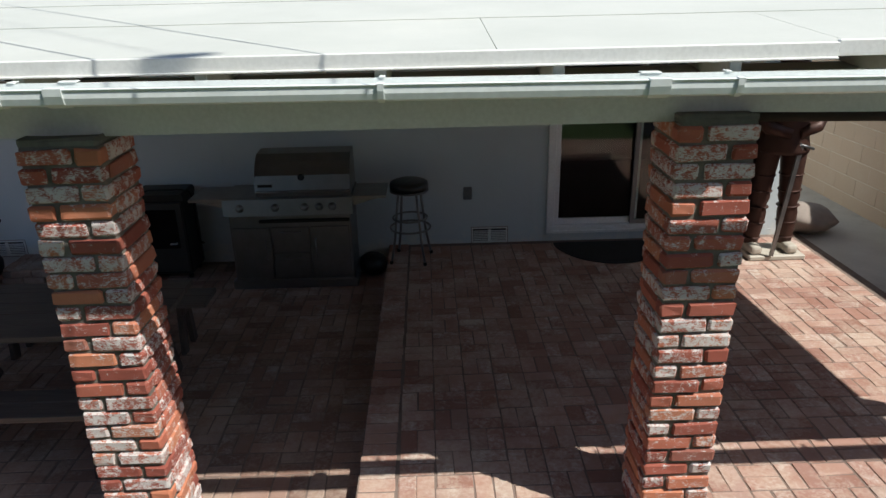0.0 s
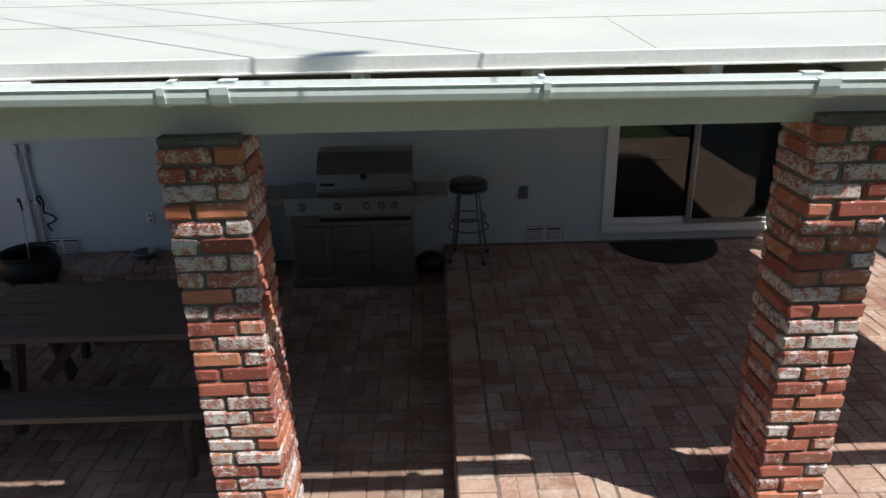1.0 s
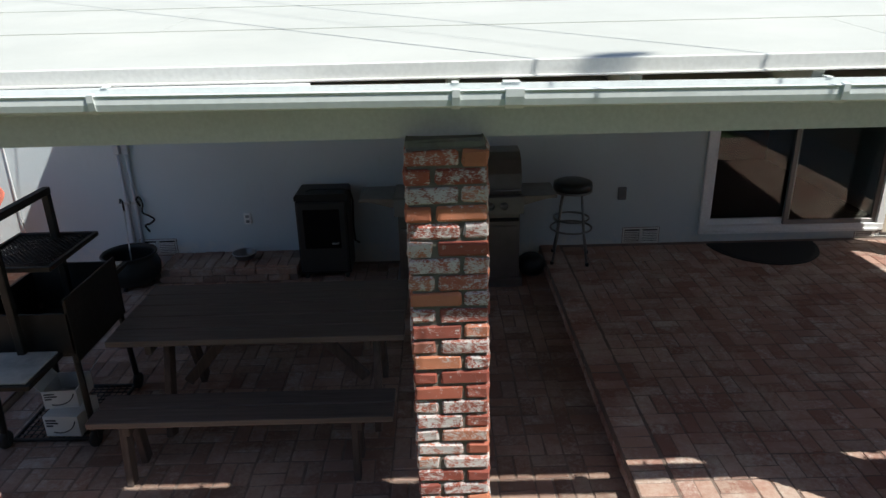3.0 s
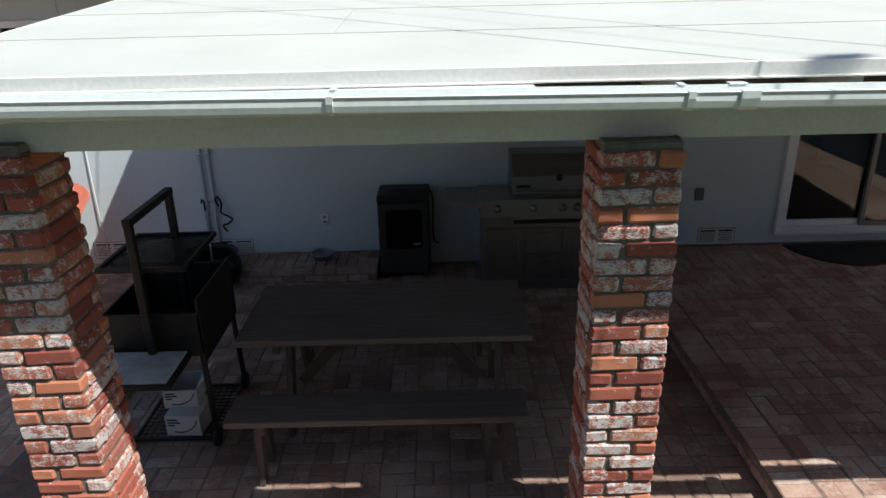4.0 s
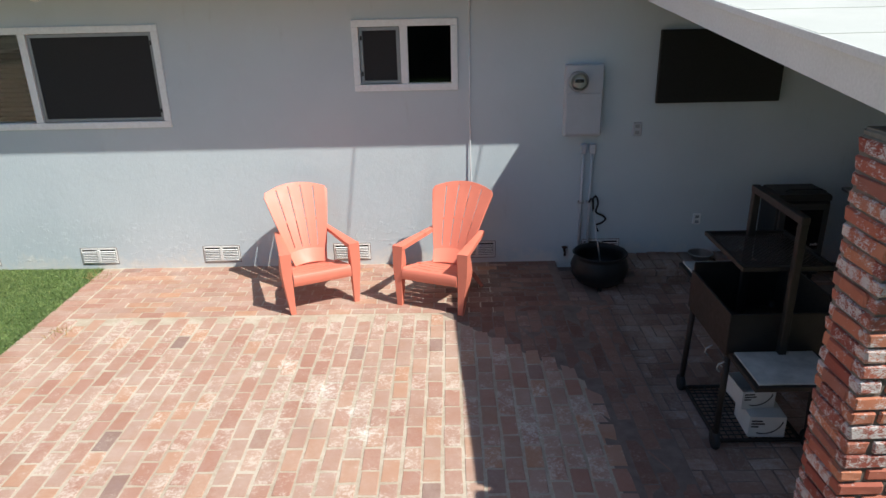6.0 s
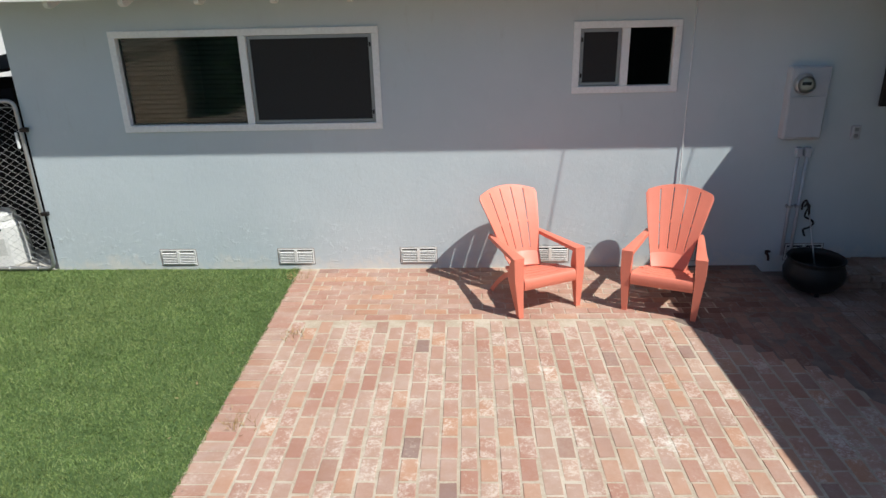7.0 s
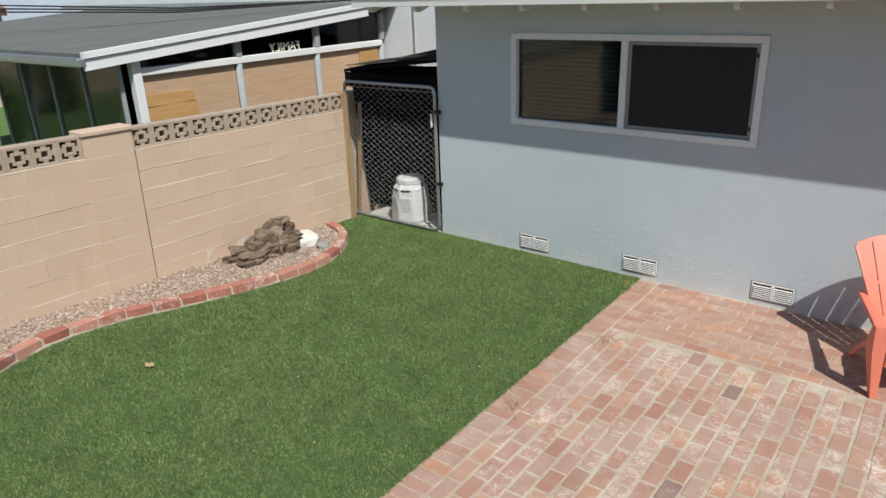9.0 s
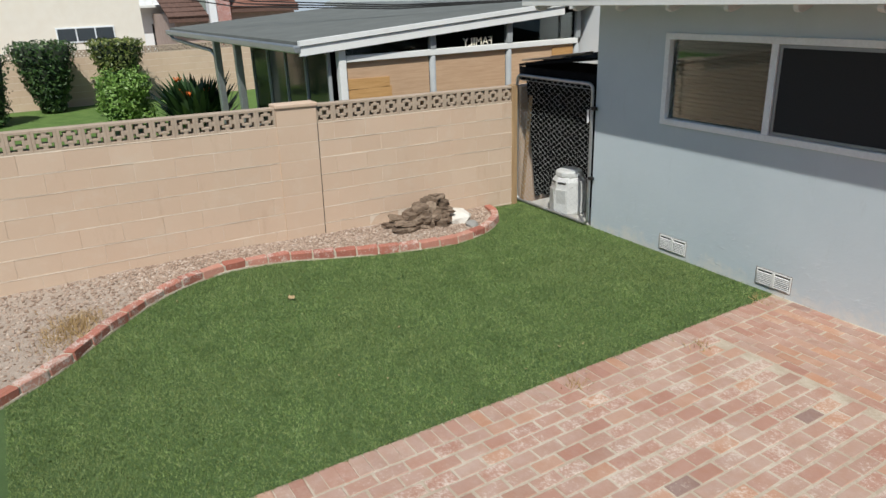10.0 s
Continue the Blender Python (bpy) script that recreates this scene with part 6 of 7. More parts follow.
# the pile leans on itself: long slabs at its south end, cobbles round its foot, a block on top
ROWS = ((0.045, 4.22, 4.88, 6, 0.14), (0.115, 4.28, 4.84, 5, 0.11), (0.18, 4.42, 4.84, 4, 0.09), (0.245, 4.54, 4.84, 3, 0.06), (0.305, 4.68, 4.80, 2, 0.02))
for level, (z, y0, y1, count, spread) in enumerate(ROWS):
    for depth in (0, 1):
        for k in range(count):
            y = y0 + (y1 - y0) * k / (count - 1) + rs.uniform(-0.02, 0.02)
            x = -13.50 + (spread if depth else -spread * 0.6) * rs.uniform(0.7, 1.1)
            slab = y < 4.5 or rs.random() < 0.35
            dims = (rs.uniform(0.20, 0.28), rs.uniform(0.12, 0.16), rs.uniform(0.06, 0.085)) if slab else (rs.uniform(0.12, 0.17), rs.uniform(0.11, 0.15), rs.uniform(0.09, 0.125))
            ob = new("rock", broken_stone(*dims, 100 + level * 20 + depth * 10 + k))
            ob.matrix_basis = pose(x, y, base_z + z, rs.uniform(-16, 16), rs.uniform(-8, 18), rs.uniform(35, 120))
            tagged(ob, "brown split rock in a small stacked pile on gravel", "rock", "rock pile in the bed")
ob = new("white_rock", stone_mesh("white_rock", 0.19, 0.6, rough_mat("white_rock", (0.64, 0.59, 0.52), (0.74, 0.70, 0.64), 8, 120, 0.9, 0.4, 0.006), 77, 2))
ob.matrix_basis = pose(-13.42, 5.05, base_z + 0.03, 8, 5, 30)
tagged(ob, "white rough stone beside the rock pile", "rock")
ob = new("rock", stone_mesh("rock", 0.085, 0.6, rough_mat("grey_rock", (0.25, 0.24, 0.22), (0.34, 0.33, 0.31), 8, 120, 0.9, 0.4, 0.006), 81, 2))
ob.matrix_basis = pose(-13.16, 5.10, base_z + 0.0, 4, 15, 80)
tagged(ob, "grey stone at the bed's brick edge", "rock")
M_LEAF = plain_mat("dry_leaf", (0.42, 0.30, 0.16), 0.8)
leaf_bm = bmesh.new()
vs = [leaf_bm.verts.new(p) for p in ((-0.03, 0, 0.004), (0, 0.014, 0.0), (0.035, 0, 0.006), (0, -0.014, 0.0))]
leaf_bm.faces.new((vs[0], vs[1], vs[3]))
leaf_bm.faces.new((vs[1], vs[2], vs[3]))
leaf_me = mesh_of("leaf", leaf_bm, M_LEAF)
items = []
for k in range(34):
    x, y = rs.uniform(-13.2, -9.6), rs.uniform(1.0, 6.4)
    if not in_bed(x, y):
        s = rs.uniform(0.2, 0.55)
        items.append((leaf_me, pose(x, y, ground_z(x, y) + 0.03, rs.uniform(-30, 30), rs.uniform(-30, 30), rs.uniform(0, 360)) @ Matrix.Diagonal((s, s, s, 1))))
for x, y in ((-12.31, 2.42), (-12.30, 2.44), (-12.33, 2.41)):
    items.append((leaf_me, pose(x, y, ground_z(x, y) + 0.035, 10, 20, 60 * x) @ Matrix.Diagonal((1.0, 1.0, 1.0, 1))))
ob = pieces_joined("dry_leaves", items, M_LEAF, None, "few dry tan leaves fallen on the turf")
ob["category"] = "leaves"
M_STRAW = plain_mat("dry_grass", (0.40, 0.27, 0.12), 0.9)
blade_bm = bmesh.new()
vs = [blade_bm.verts.new(p) for p in ((-0.005, 0, 0), (0.005, 0, 0), (0.03, 0.0, 0.10))]
blade_bm.faces.new(vs)
straw_me = mesh_of("straw", blade_bm, M_STRAW)
items = []
for cx, cy, n_, sp in ((-12.62, 0.50, 800, 0.13), (-12.80, 0.62, 600, 0.12), (-9.62, 5.0, 60, 0.05), (-9.72, 3.75, 70, 0.06), (-9.85, 6.25, 60, 0.08)):
    for k in range(n_):
        x, y = rs.gauss(cx, sp), rs.gauss(cy, sp)
        zz = bed_z(x, y) if in_bed(x, y) else 0.0
        s = rs.uniform(0.3, 0.9)
        items.append((straw_me, pose(x, y, zz - 0.005, rs.uniform(-40, 40), rs.uniform(-40, 40), rs.uniform(0, 360)) @ Matrix.Diagonal((s, s, s, 1))))
ob = pieces_joined("dry_weeds", items, M_STRAW, None, "tufts of dry brown weeds")
ob["category"] = "weeds"

# ---- overhead wires ----
for a, b in (((-2.65, 3.82, 2.526), (-0.80, 2.22, 2.387)), ((-3.80, 3.95, 2.537), (-1.55, 2.19, 2.384))):
    # each wire runs level, 3.4 m up, above the line of its shadow on the patio roof, and ends at the house roof
    a, b = (Vector(q) + SUN * ((3.4 - q[2]) / SUN.z) for q in (a, b))
    bm = bmesh.new()
    tube(bm, [a + (b - a) * s for s in (-2.9, -2, -1, 0, 1, 2, 4, 7)], 0.0045, 6)
    tagged(part("overhead_wire", bm, M_RUBBER), "black utility wire strung above the roofs", "wire", "overhead wires")

# Unseen blob on a cable, added only to cast the roof edge's soft smudge.
a = Vector((-1.28, 2.22, 2.40)) + SUN * ((8.6 - 2.40) / SUN.z)
high = thing("service_cable", pose(*a), "unseen cable and blob, added to cast the soft smudge on the roof edge", "cable")
bm = bmesh.new()
tube(bm, [(-16.0, 13.8, 0.25), (-8.0, 6.9, 0.05), (0, 0, 0), (8.0, -6.9, 0.05), (16.0, -13.8, 0.25)], 0.003, 6)
part("cable_run", bm, M_RUBBER, high)
bm = bmesh.new()
lathe(bm, [(0.012, -0.13), (0.03, -0.10), (0.055, 0.0), (0.03, 0.10), (0.012, 0.13)], 14, pose(0, 0, -0.05, 0, 90, 20))
part("splice_closure", bm, M_RUBBER, high)

# ---- the neighbours ----
M_NB_ROOF = rough_mat("grey_roll_roofing", (0.125, 0.132, 0.122), (0.165, 0.172, 0.16), 2, 260, 0.9, 0.3, 0.004)
M_SHINGLE = rough_mat("pale_shingle", (0.33, 0.35, 0.35), (0.45, 0.47, 0.46), 6, 200, 0.9, 0.5, 0.008)
M_BAMBOO = wood_mat("bamboo_blind", (0.48, 0.315, 0.195), (0.60, 0.42, 0.28), "y")
M_PALE = rough_mat("pale_stucco", (0.80, 0.81, 0.82), (0.84, 0.85, 0.86), 3, 160, 0.9, 0.2)
M_IVORY = rough_mat("cream_stucco", (0.82, 0.75, 0.64), (0.86, 0.80, 0.70), 3, 160, 0.9, 0.2)
M_TILE = rough_mat("brown_roof_tile", (0.10, 0.06, 0.048), (0.17, 0.10, 0.078), 8, 120, 0.85, 0.5, 0.01)
M_TINTED = plain_mat("tinted_glass", (0.045, 0.05, 0.038), 0.06, 0, 0.3, 2, 0.01)
# the sunroom posts' shade, put in as a grey darker than the white post
M_NB_POST = rough_mat("shaded_post_grey", (0.30, 0.315, 0.325), (0.37, 0.385, 0.39), 4, 90, 0.7, 0.1)
NX = -15.5


def nb_roof_z(y):
    return 2.30 + 0.0745 * (y - 3.9)


sun_room = thing("sun_room", pose(NX, 3.9, 0), "neighbour's white-framed sunroom with a flat grey roof", "sunroom")
def quad_slab(bm, pts, dz):
    a = [bm.verts.new(p) for p in pts]
    b = [bm.verts.new((p[0], p[1], p[2] + dz)) for p in pts]
    bm.faces.new(a[::-1])
    bm.faces.new(b)
    n = len(a)
    for i in range(n):
        bm.faces.new((a[i], b[i], b[(i + 1) % n], a[(i + 1) % n]))
bm = bmesh.new()
quad_slab(bm, [(0.12, 0, 2.24), (0.12, 5.0, 2.24 + 0.3725), (-8.2, 5.0, 2.24 + 0.3725), (-8.2, 0, 2.24)], 0.07)
part("roof", bm, M_NB_ROOF, sun_room, "grey rolled roofing")
bm = bmesh.new()
quad_slab(bm, [(0.10, -0.02, 2.13), (0.15, -0.02, 2.13), (0.15, 4.55, 2.13 + 0.339), (0.10, 4.55, 2.13 + 0.339)], 0.12)
part("barge_board", bm, M_WHITE, sun_room)
bm = bmesh.new()
quad_slab(bm, [(0.09, -0.02, 2.262), (0.175, -0.02, 2.262), (0.175, 4.55, 2.262 + 0.339), (0.09, 4.55, 2.262 + 0.339)], 0.065)
part("roof_edge", bm, M_WHITE, sun_room)
bm = bmesh.new()
box(bm, -8.2, 0.16, -0.10, 0.0, 2.17, 2.27, 0.015)
part("gutter", bm, M_GALV, sun_room, "grey eave gutter")
bm = bmesh.new()
tube(bm, [(-8.0, -0.05, 2.18), (-7.8, -0.02, 2.08), (-5.2, 0.14, 1.95), (-4.98, 0.15, 1.85), (-4.98, 0.15, 0.0)], 0.04, 8)
part("downspout", bm, M_GALV, sun_room)
for y in (0.62, 2.10, 3.52, 4.95):
    bm = bmesh.new()
    top = 2.13 + 0.0745 * y
    if y < 1:
        box(bm, -0.06, 0.06, y - 0.055, y + 0.055, 0.0, top, 0.008)
    else:
        box(bm, -0.05, 0.055, y - 0.048, y + 0.048, 2.08, top, 0.006)
        tube(bm, [(0.0, y, 0.0), (0.0, y, 1.99)], 0.05, 12)
    part("post", bm, M_WHITE if y < 1 else M_NB_POST, sun_room)
M_PLY = wood_mat("orange_plywood", (0.42, 0.23, 0.085), (0.58, 0.35, 0.15), "y")
for a, b, z0, z1, tilt in ((0.69, 1.40, 1.05, 1.60, 1.5), (0.69, 1.36, 1.615, 1.76, -1.0), (4.42, 4.87, 1.1, 1.55, 0.0), (4.42, 4.87, 1.56, 1.95, 0.0)):
    bm = bmesh.new()
    box(bm, -0.002, 0.010, a, b, z0, z1, 0.002, Matrix.Translation((0, a, z0)) @ Matrix.Rotation(radians(tilt), 4, "X") @ Matrix.Translation((0, -a, -z0)))
    part("plywood_sheet", bm, M_PLY, sun_room, "orange plywood sheet")
bm = bmesh.new()
box(bm, -0.05, 0.05, 0.68, 4.95, 1.99, 2.08, 0.008)
part("cross_beam", bm, M_WHITE, sun_room)
for a, b in ((0.68, 2.04), (2.16, 3.46), (3.58, 4.89)):
    bm = bmesh.new()
    quad_slab(bm, [(-0.004, a, 2.08), (0.004, a, 2.08), (0.004, b, 2.08), (-0.004, b, 2.08)], 0.06)
    for v in bm.verts:
        if v.co.z > 2.1:
            v.co.z = 2.13 + 0.0745 * v.co.y
    part("clerestory_pane", bm, M_GLASS, sun_room)
    bm = bmesh.new()
    box(bm, -0.02, -0.008, a, b, 1.99 - 1.6, 1.99)
    part("bamboo_blind", bm, M_BAMBOO, sun_room, "tan bamboo roll blind")
# near-black walls and floor put in for the sunroom's dim inside
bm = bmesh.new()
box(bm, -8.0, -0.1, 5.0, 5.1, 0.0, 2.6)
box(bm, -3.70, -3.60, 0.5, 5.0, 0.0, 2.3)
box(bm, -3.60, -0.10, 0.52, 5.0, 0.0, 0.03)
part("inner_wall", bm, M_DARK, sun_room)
for k in range(5):
    x = -0.08 - 0.88 * k
    bm = bmesh.new()
    box(bm, x - 0.020, x + 0.020, 0.44, 0.49, 0.0, 2.2, 0.005)
    part("mullion", bm, M_NB_POST, sun_room)
    if k < 4:
        bm = bmesh.new()
        box(bm, x - 0.84, x - 0.04, 0.465, 0.472, 0.35, 2.15)
        part("pane", bm, M_TINTED, sun_room, "dark tinted glass")
        bm = bmesh.new()
        box(bm, x - 0.84, x - 0.04, 0.45, 0.49, 0.0, 0.35, 0.004)
        part("sill_panel", bm, M_ALU, sun_room)
for x in (-3.45, -4.85):
    bm = bmesh.new()
    box(bm, x - 0.06, x + 0.06, 0.10, 0.22, 0.0, 2.2, 0.008)
    part("post", bm, M_GALV, sun_room)
# letters standing in the high window, seen from behind
txt = bpy.data.curves.new("letters", "FONT")
txt.body, txt.size, txt.extrude = "FAMILY", 0.17, 0.008
txt_ob = new("sign_text", txt)
bpy.context.view_layer.update()
txt_me = bpy.data.meshes.new_from_object(txt_ob.evaluated_get(bpy.context.evaluated_depsgraph_get()))
bpy.data.objects.remove(txt_ob)
txt_me.materials.clear()
txt_me.materials.append(plain_mat("sign_paint", (0.80, 0.74, 0.60), 0.6))
sign = tagged(new("letter_sign", txt_me), "pale standing letters in the neighbour's window", "sign")
sign.matrix_basis = pose(NX + 0.012, 7.10, 2.085, 90, 0, -90)

nb = thing("neighbour_house", pose(-14.35, 9.0, 0), "neighbour's pale stucco house with grey shingle roof", "house")
bm = bmesh.new()
box(bm, -11.0, 0.0, 0.0, 7.0, -0.3, 2.75)
part("wall", bm, M_PALE, nb)
bm = bmesh.new()
quad_slab(bm, [(-11.3, -0.45, 2.62), (-0.9, -0.45, 2.62), (-0.9, 4.0, 3.55), (-11.3, 4.0, 3.55)], 0.08)
roof_ = part("roof", bm, M_SHINGLE, nb, "pale grey shingles")
bm = bmesh.new()
quad_slab(bm, [(-0.95, -0.5, 2.55), (-0.85, -0.5, 2.55), (-0.85, 4.0, 3.49), (-0.95, 4.0, 3.49)], 0.17)
part("barge_board", bm, M_WHITE, nb)
bm = bmesh.new()
box(bm, -0.55, -0.53, -0.02, 0.0, 0.0, 2.75)
part("downpipe", bm, M_GALV, nb)
for k in range(9):
    bm = bmesh.new()
    z = 2.70 + 0.094 * k
    quad_slab(bm, [(-11.3, -0.45 + 0.45 * k, z), (-0.9, -0.45 + 0.45 * k, z), (-0.9, 0.0 + 0.45 * k, z + 0.094), (-11.3, 0.0 + 0.45 * k, z + 0.094)], 0.018)
    part("shingle_course", bm, M_SHINGLE, roof_)
for k in range(3):
    bm = bmesh.new()
    tube(bm, [(-15.35, 8.35, 2.72), (-17.5, 6.5, 2.63 + 0.03 * k), (-20.0, 4.4 + 0.2 * k, 2.75 + 0.04 * k), (-26.0, -1.0 + k, 4.0 + 0.1 * k)], 0.012, 5)
    tagged(part("service_wire", bm, M_RUBBER), "black service wire over the neighbour's roof", "wire", "service wires")

bm = bmesh.new()
sheet(bm, -30.3, -14.0, -14.0, 8.9, 1.0, lambda x, y: -0.02)
setting("neighbour_lawn", bm, rough_mat("sunny_grass", (0.09, 0.16, 0.035), (0.14, 0.22, 0.055), 3, 90, 0.9, 0.6, 0.02), "neighbour's mown green lawn", "lawn")
block_wall("wall_block_far", 18.0, 7, pose(-30.35, 9.0, 0.0, 0, 0, -90), "far tan block wall with pierced top", (), True, 6)


def leaf_cloud(name, pts, size, mat, seed, count):
    """Many small leaves over and inside a set of lumps (x, y, z, rx, ry, rz)."""
    rg = np.random.default_rng(seed)
    pts = np.array(pts)
    pick = pts[rg.integers(0, len(pts), count)]
    v = rg.normal(size=(count, 3))
    v /= np.linalg.norm(v, axis=1)[:, None]
    rad = rg.uniform(0.72, 1.08, count)[:, None]
    c = pick[:, :3] + v * rad * pick[:, 3:]
    t = rg.normal(size=(count, 3))
    t -= v * (t * v).sum(1)[:, None] * 0.6
    t /= np.linalg.norm(t, axis=1)[:, None]
    u = np.cross(t, v + rg.normal(0, 0.5, (count, 3)))
    u /= np.linalg.norm(u, axis=1)[:, None]
    s = size * rg.uniform(0.6, 1.4, count)[:, None]
    quad = np.stack((c - t * s, c + u * s * 0.45, c + t * s, c - u * s * 0.45), 1).reshape(-1, 3)
    me = bpy.data.meshes.new(name)
    me.from_pydata(quad, [], np.arange(4 * count).reshape(-1, 4))
    me.materials.append(mat)
    return me


def leaf_mat(name, a, b, c):
    m = Nodes(name)
    return m.done(m.ramp(m.rand(), (0.0, a), (0.6, b), (1.0, c)), 0.5, 0.0, 0.4)


M_HEDGE = leaf_mat("hedge_leaf", (0.018, 0.04, 0.012), (0.04, 0.085, 0.022), (0.08, 0.13, 0.035))
M_HEDGE_GOLD = leaf_mat("golden_hedge_leaf", (0.05, 0.075, 0.016), (0.12, 0.15, 0.035), (0.20, 0.20, 0.06))
M_LIGHT_LEAF = leaf_mat("light_leaf", (0.07, 0.14, 0.022), (0.13, 0.23, 0.04), (0.20, 0.30, 0.07))
M_SPIKE = leaf_mat("strap_leaf", (0.015, 0.04, 0.014), (0.035, 0.075, 0.025), (0.07, 0.11, 0.04))
# near-black filler: the crowns' inner shade put into a solid's colour
M_CORE = plain_mat("hedge_inner_shade", (0.012, 0.02, 0.008), 0.9)
M_TRUNK = plain_mat("bark", (0.10, 0.07, 0.05), 0.9, 0, 0.3, 10, 0.4)


def topiary(x, y, h, z0, r_low, r_top, mat, label, seed, n):
    """A clipped shrub that widens upward, on a short trunk."""
    t = thing("clipped_shrub", pose(x, y, 0), label, "shrub", "clipped shrubs by the far wall")
    lumps = []
    for k in range(7):
        f = k / 6
        r = r_low + (r_top - r_low) * f ** 0.8
        z = z0 + (h - z0) * (0.08 + 0.84 * f)
        for a in range(9):
            lumps.append((0.55 * r * math.cos(a * 0.7 + k), 0.55 * r * math.sin(a * 0.7 + k), z, r * 0.5, r * 0.5, (h - z0) / 9))
    ob = new("crown", leaf_cloud("crown", lumps, 0.055, mat, seed, n))
    ob.parent = t
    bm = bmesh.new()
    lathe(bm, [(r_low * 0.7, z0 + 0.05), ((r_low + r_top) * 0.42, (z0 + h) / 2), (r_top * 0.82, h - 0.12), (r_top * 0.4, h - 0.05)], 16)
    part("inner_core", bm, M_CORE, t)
    bm = bmesh.new()
    tube(bm, [(0, 0, 0), (0.03, 0.02, z0 + 0.3)], 0.07, 8, False, 0.05)
    part("trunk", bm, M_TRUNK, t)


topiary(-29.3, 1.46, 1.92, 0.0, 0.34, 0.90, M_HEDGE, "dark green clipped shrub wider at its top", 1, 9000)
topiary(-29.2, 3.36, 1.90, 0.62, 0.42, 0.80, M_HEDGE_GOLD, "yellow-green clipped shrub on a bare trunk", 2, 7000)
topiary(-27.6, -0.20, 1.75, 0.0, 0.55, 0.80, M_HEDGE, "dark green clipped shrub at the lawn's edge", 3, 4200)
hedge = thing("boundary_hedge", pose(-13.35, -3.9, 0), "tall dark green hedge along the block wall", "hedge")
rg = random.Random(8)
ob = new("crown", leaf_cloud("crown", [(rg.uniform(-0.15, 0.2), rg.uniform(-2.6, 2.6), rg.uniform(0.3, 2.5), 0.28, 0.4, 0.4) for k in range(150)], 0.07, M_HEDGE, 6, 14000))
ob.parent = hedge
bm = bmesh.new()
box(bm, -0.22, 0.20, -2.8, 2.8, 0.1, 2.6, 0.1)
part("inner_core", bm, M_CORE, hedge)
for k in range(6):
    bm = bmesh.new()
    tube(bm, [(0, -2.5 + k, 0), (0.02, -2.48 + k, 0.5)], 0.05, 8, False, 0.04)
    part("trunk", bm, M_TRUNK, hedge)
bush = thing("leafy_bush", pose(-24.0, 2.72, 0) @ Matrix.Scale(1.12, 4), "light green feathery bush on the neighbour's lawn", "bush")
rg = random.Random(4)
ob = new("crown", leaf_cloud("crown", [(rg.uniform(-0.3, 0.3), rg.uniform(-0.32, 0.32), rg.uniform(0.35, 1.10), 0.28, 0.28, 0.3) for k in range(34)], 0.042, M_LIGHT_LEAF, 5, 9000))
ob.parent = bush
bm = bmesh.new()
for k in range(6):
    tube(bm, [(0, 0, 0), (0.25 * math.cos(k), 0.25 * math.sin(k), 0.7)], 0.02, 6)
part("stems", bm, M_TRUNK, bush)
para = thing("strap_leaved_plant", pose(-23.4, 4.22, 0), "dark strap-leaved flowering plant with orange blooms", "plant")
bm = bmesh.new()
for k in range(300):
    a, r0 = rg.uniform(0, math.tau), rg.uniform(0.0, 0.38)
    bx, by = r0 * math.cos(a) * 1.0, r0 * math.sin(a) * 1.3
    ln, out = rg.uniform(0.45, 1.3), rg.uniform(0.2, 0.85)
    w = rg.uniform(0.05, 0.10)
    dx, dy = math.cos(a) * out, math.sin(a) * out
    nx_, ny_ = -math.sin(a) * w, math.cos(a) * w
    p0, p1, p2 = (bx, by, 0), (bx + dx * 0.5, by + dy * 0.5, ln * 0.6), (bx + dx, by + dy, ln)
    v = [bm.verts.new(p) for p in ((p0[0] - nx_ * 0.2, p0[1] - ny_ * 0.2, 0), (p0[0] + nx_ * 0.2, p0[1] + ny_ * 0.2, 0), (p1[0] + nx_, p1[1] + ny_, p1[2]), (p1[0] - nx_, p1[1] - ny_, p1[2]), p2)]
    bm.faces.new((v[0], v[1], v[2], v[3]))
    bm.faces.new((v[3], v[2], v[4]))
part("leaves", bm, M_SPIKE, para)
M_BLOOM = plain_mat("orange_bloom", (0.75, 0.17, 0.03), 0.5)
for k in range(7):
    bm = bmesh.new()
    a = rg.uniform(0, math.tau)
    x, y, z = 0.45 * math.cos(a) + 0.1, 0.6 * math.sin(a), rg.uniform(0.7, 1.2)
    for j in range(4):
        tube(bm, [(x, y, z), (x + rg.uniform(-0.03, 0.08), y + rg.uniform(-0.08, 0.08), z + 0.12)], 0.018, 5, False, 0.003)
    part("bloom", bm, M_BLOOM, para)

# houses beyond the far wall
h1 = thing("cream_house", pose(-33.0, 4.84, 0), "cream stucco house beyond the far wall", "house")
bm = bmesh.new()
box(bm, -6.0, 0.0, -16.0, 0.0, -0.3, 5.4)
part("wall", bm, M_IVORY, h1)
for y0, y1, z0, z1 in ((-2.70, -0.93, 1.70, 2.20), (-5.9, -4.7, 1.5, 2.1)):
    bm = bmesh.new()
    box(bm, -0.02, 0.03, y0, y1, z0, z1, 0.004)
    w_ob = part("window", bm, M_VINYL, h1)
    for k in range(3):
        bm = bmesh.new()
        wd = (y1 - y0 - 0.16) / 3
        box(bm, 0.028, 0.036, y0 + 0.04 + k * (wd + 0.04), y0 + 0.04 + k * (wd + 0.04) + wd, z0 + 0.05, z1 - 0.05)
        part("pane", bm, plain_mat("far_pane", (0.06, 0.07, 0.08), 0.15), w_ob)
bm = bmesh.new()
box(bm, -6.4, 0.4, -16.4, 0.4, 5.4, 5.55, 0.02)
part("roof", bm, M_TILE, h1)
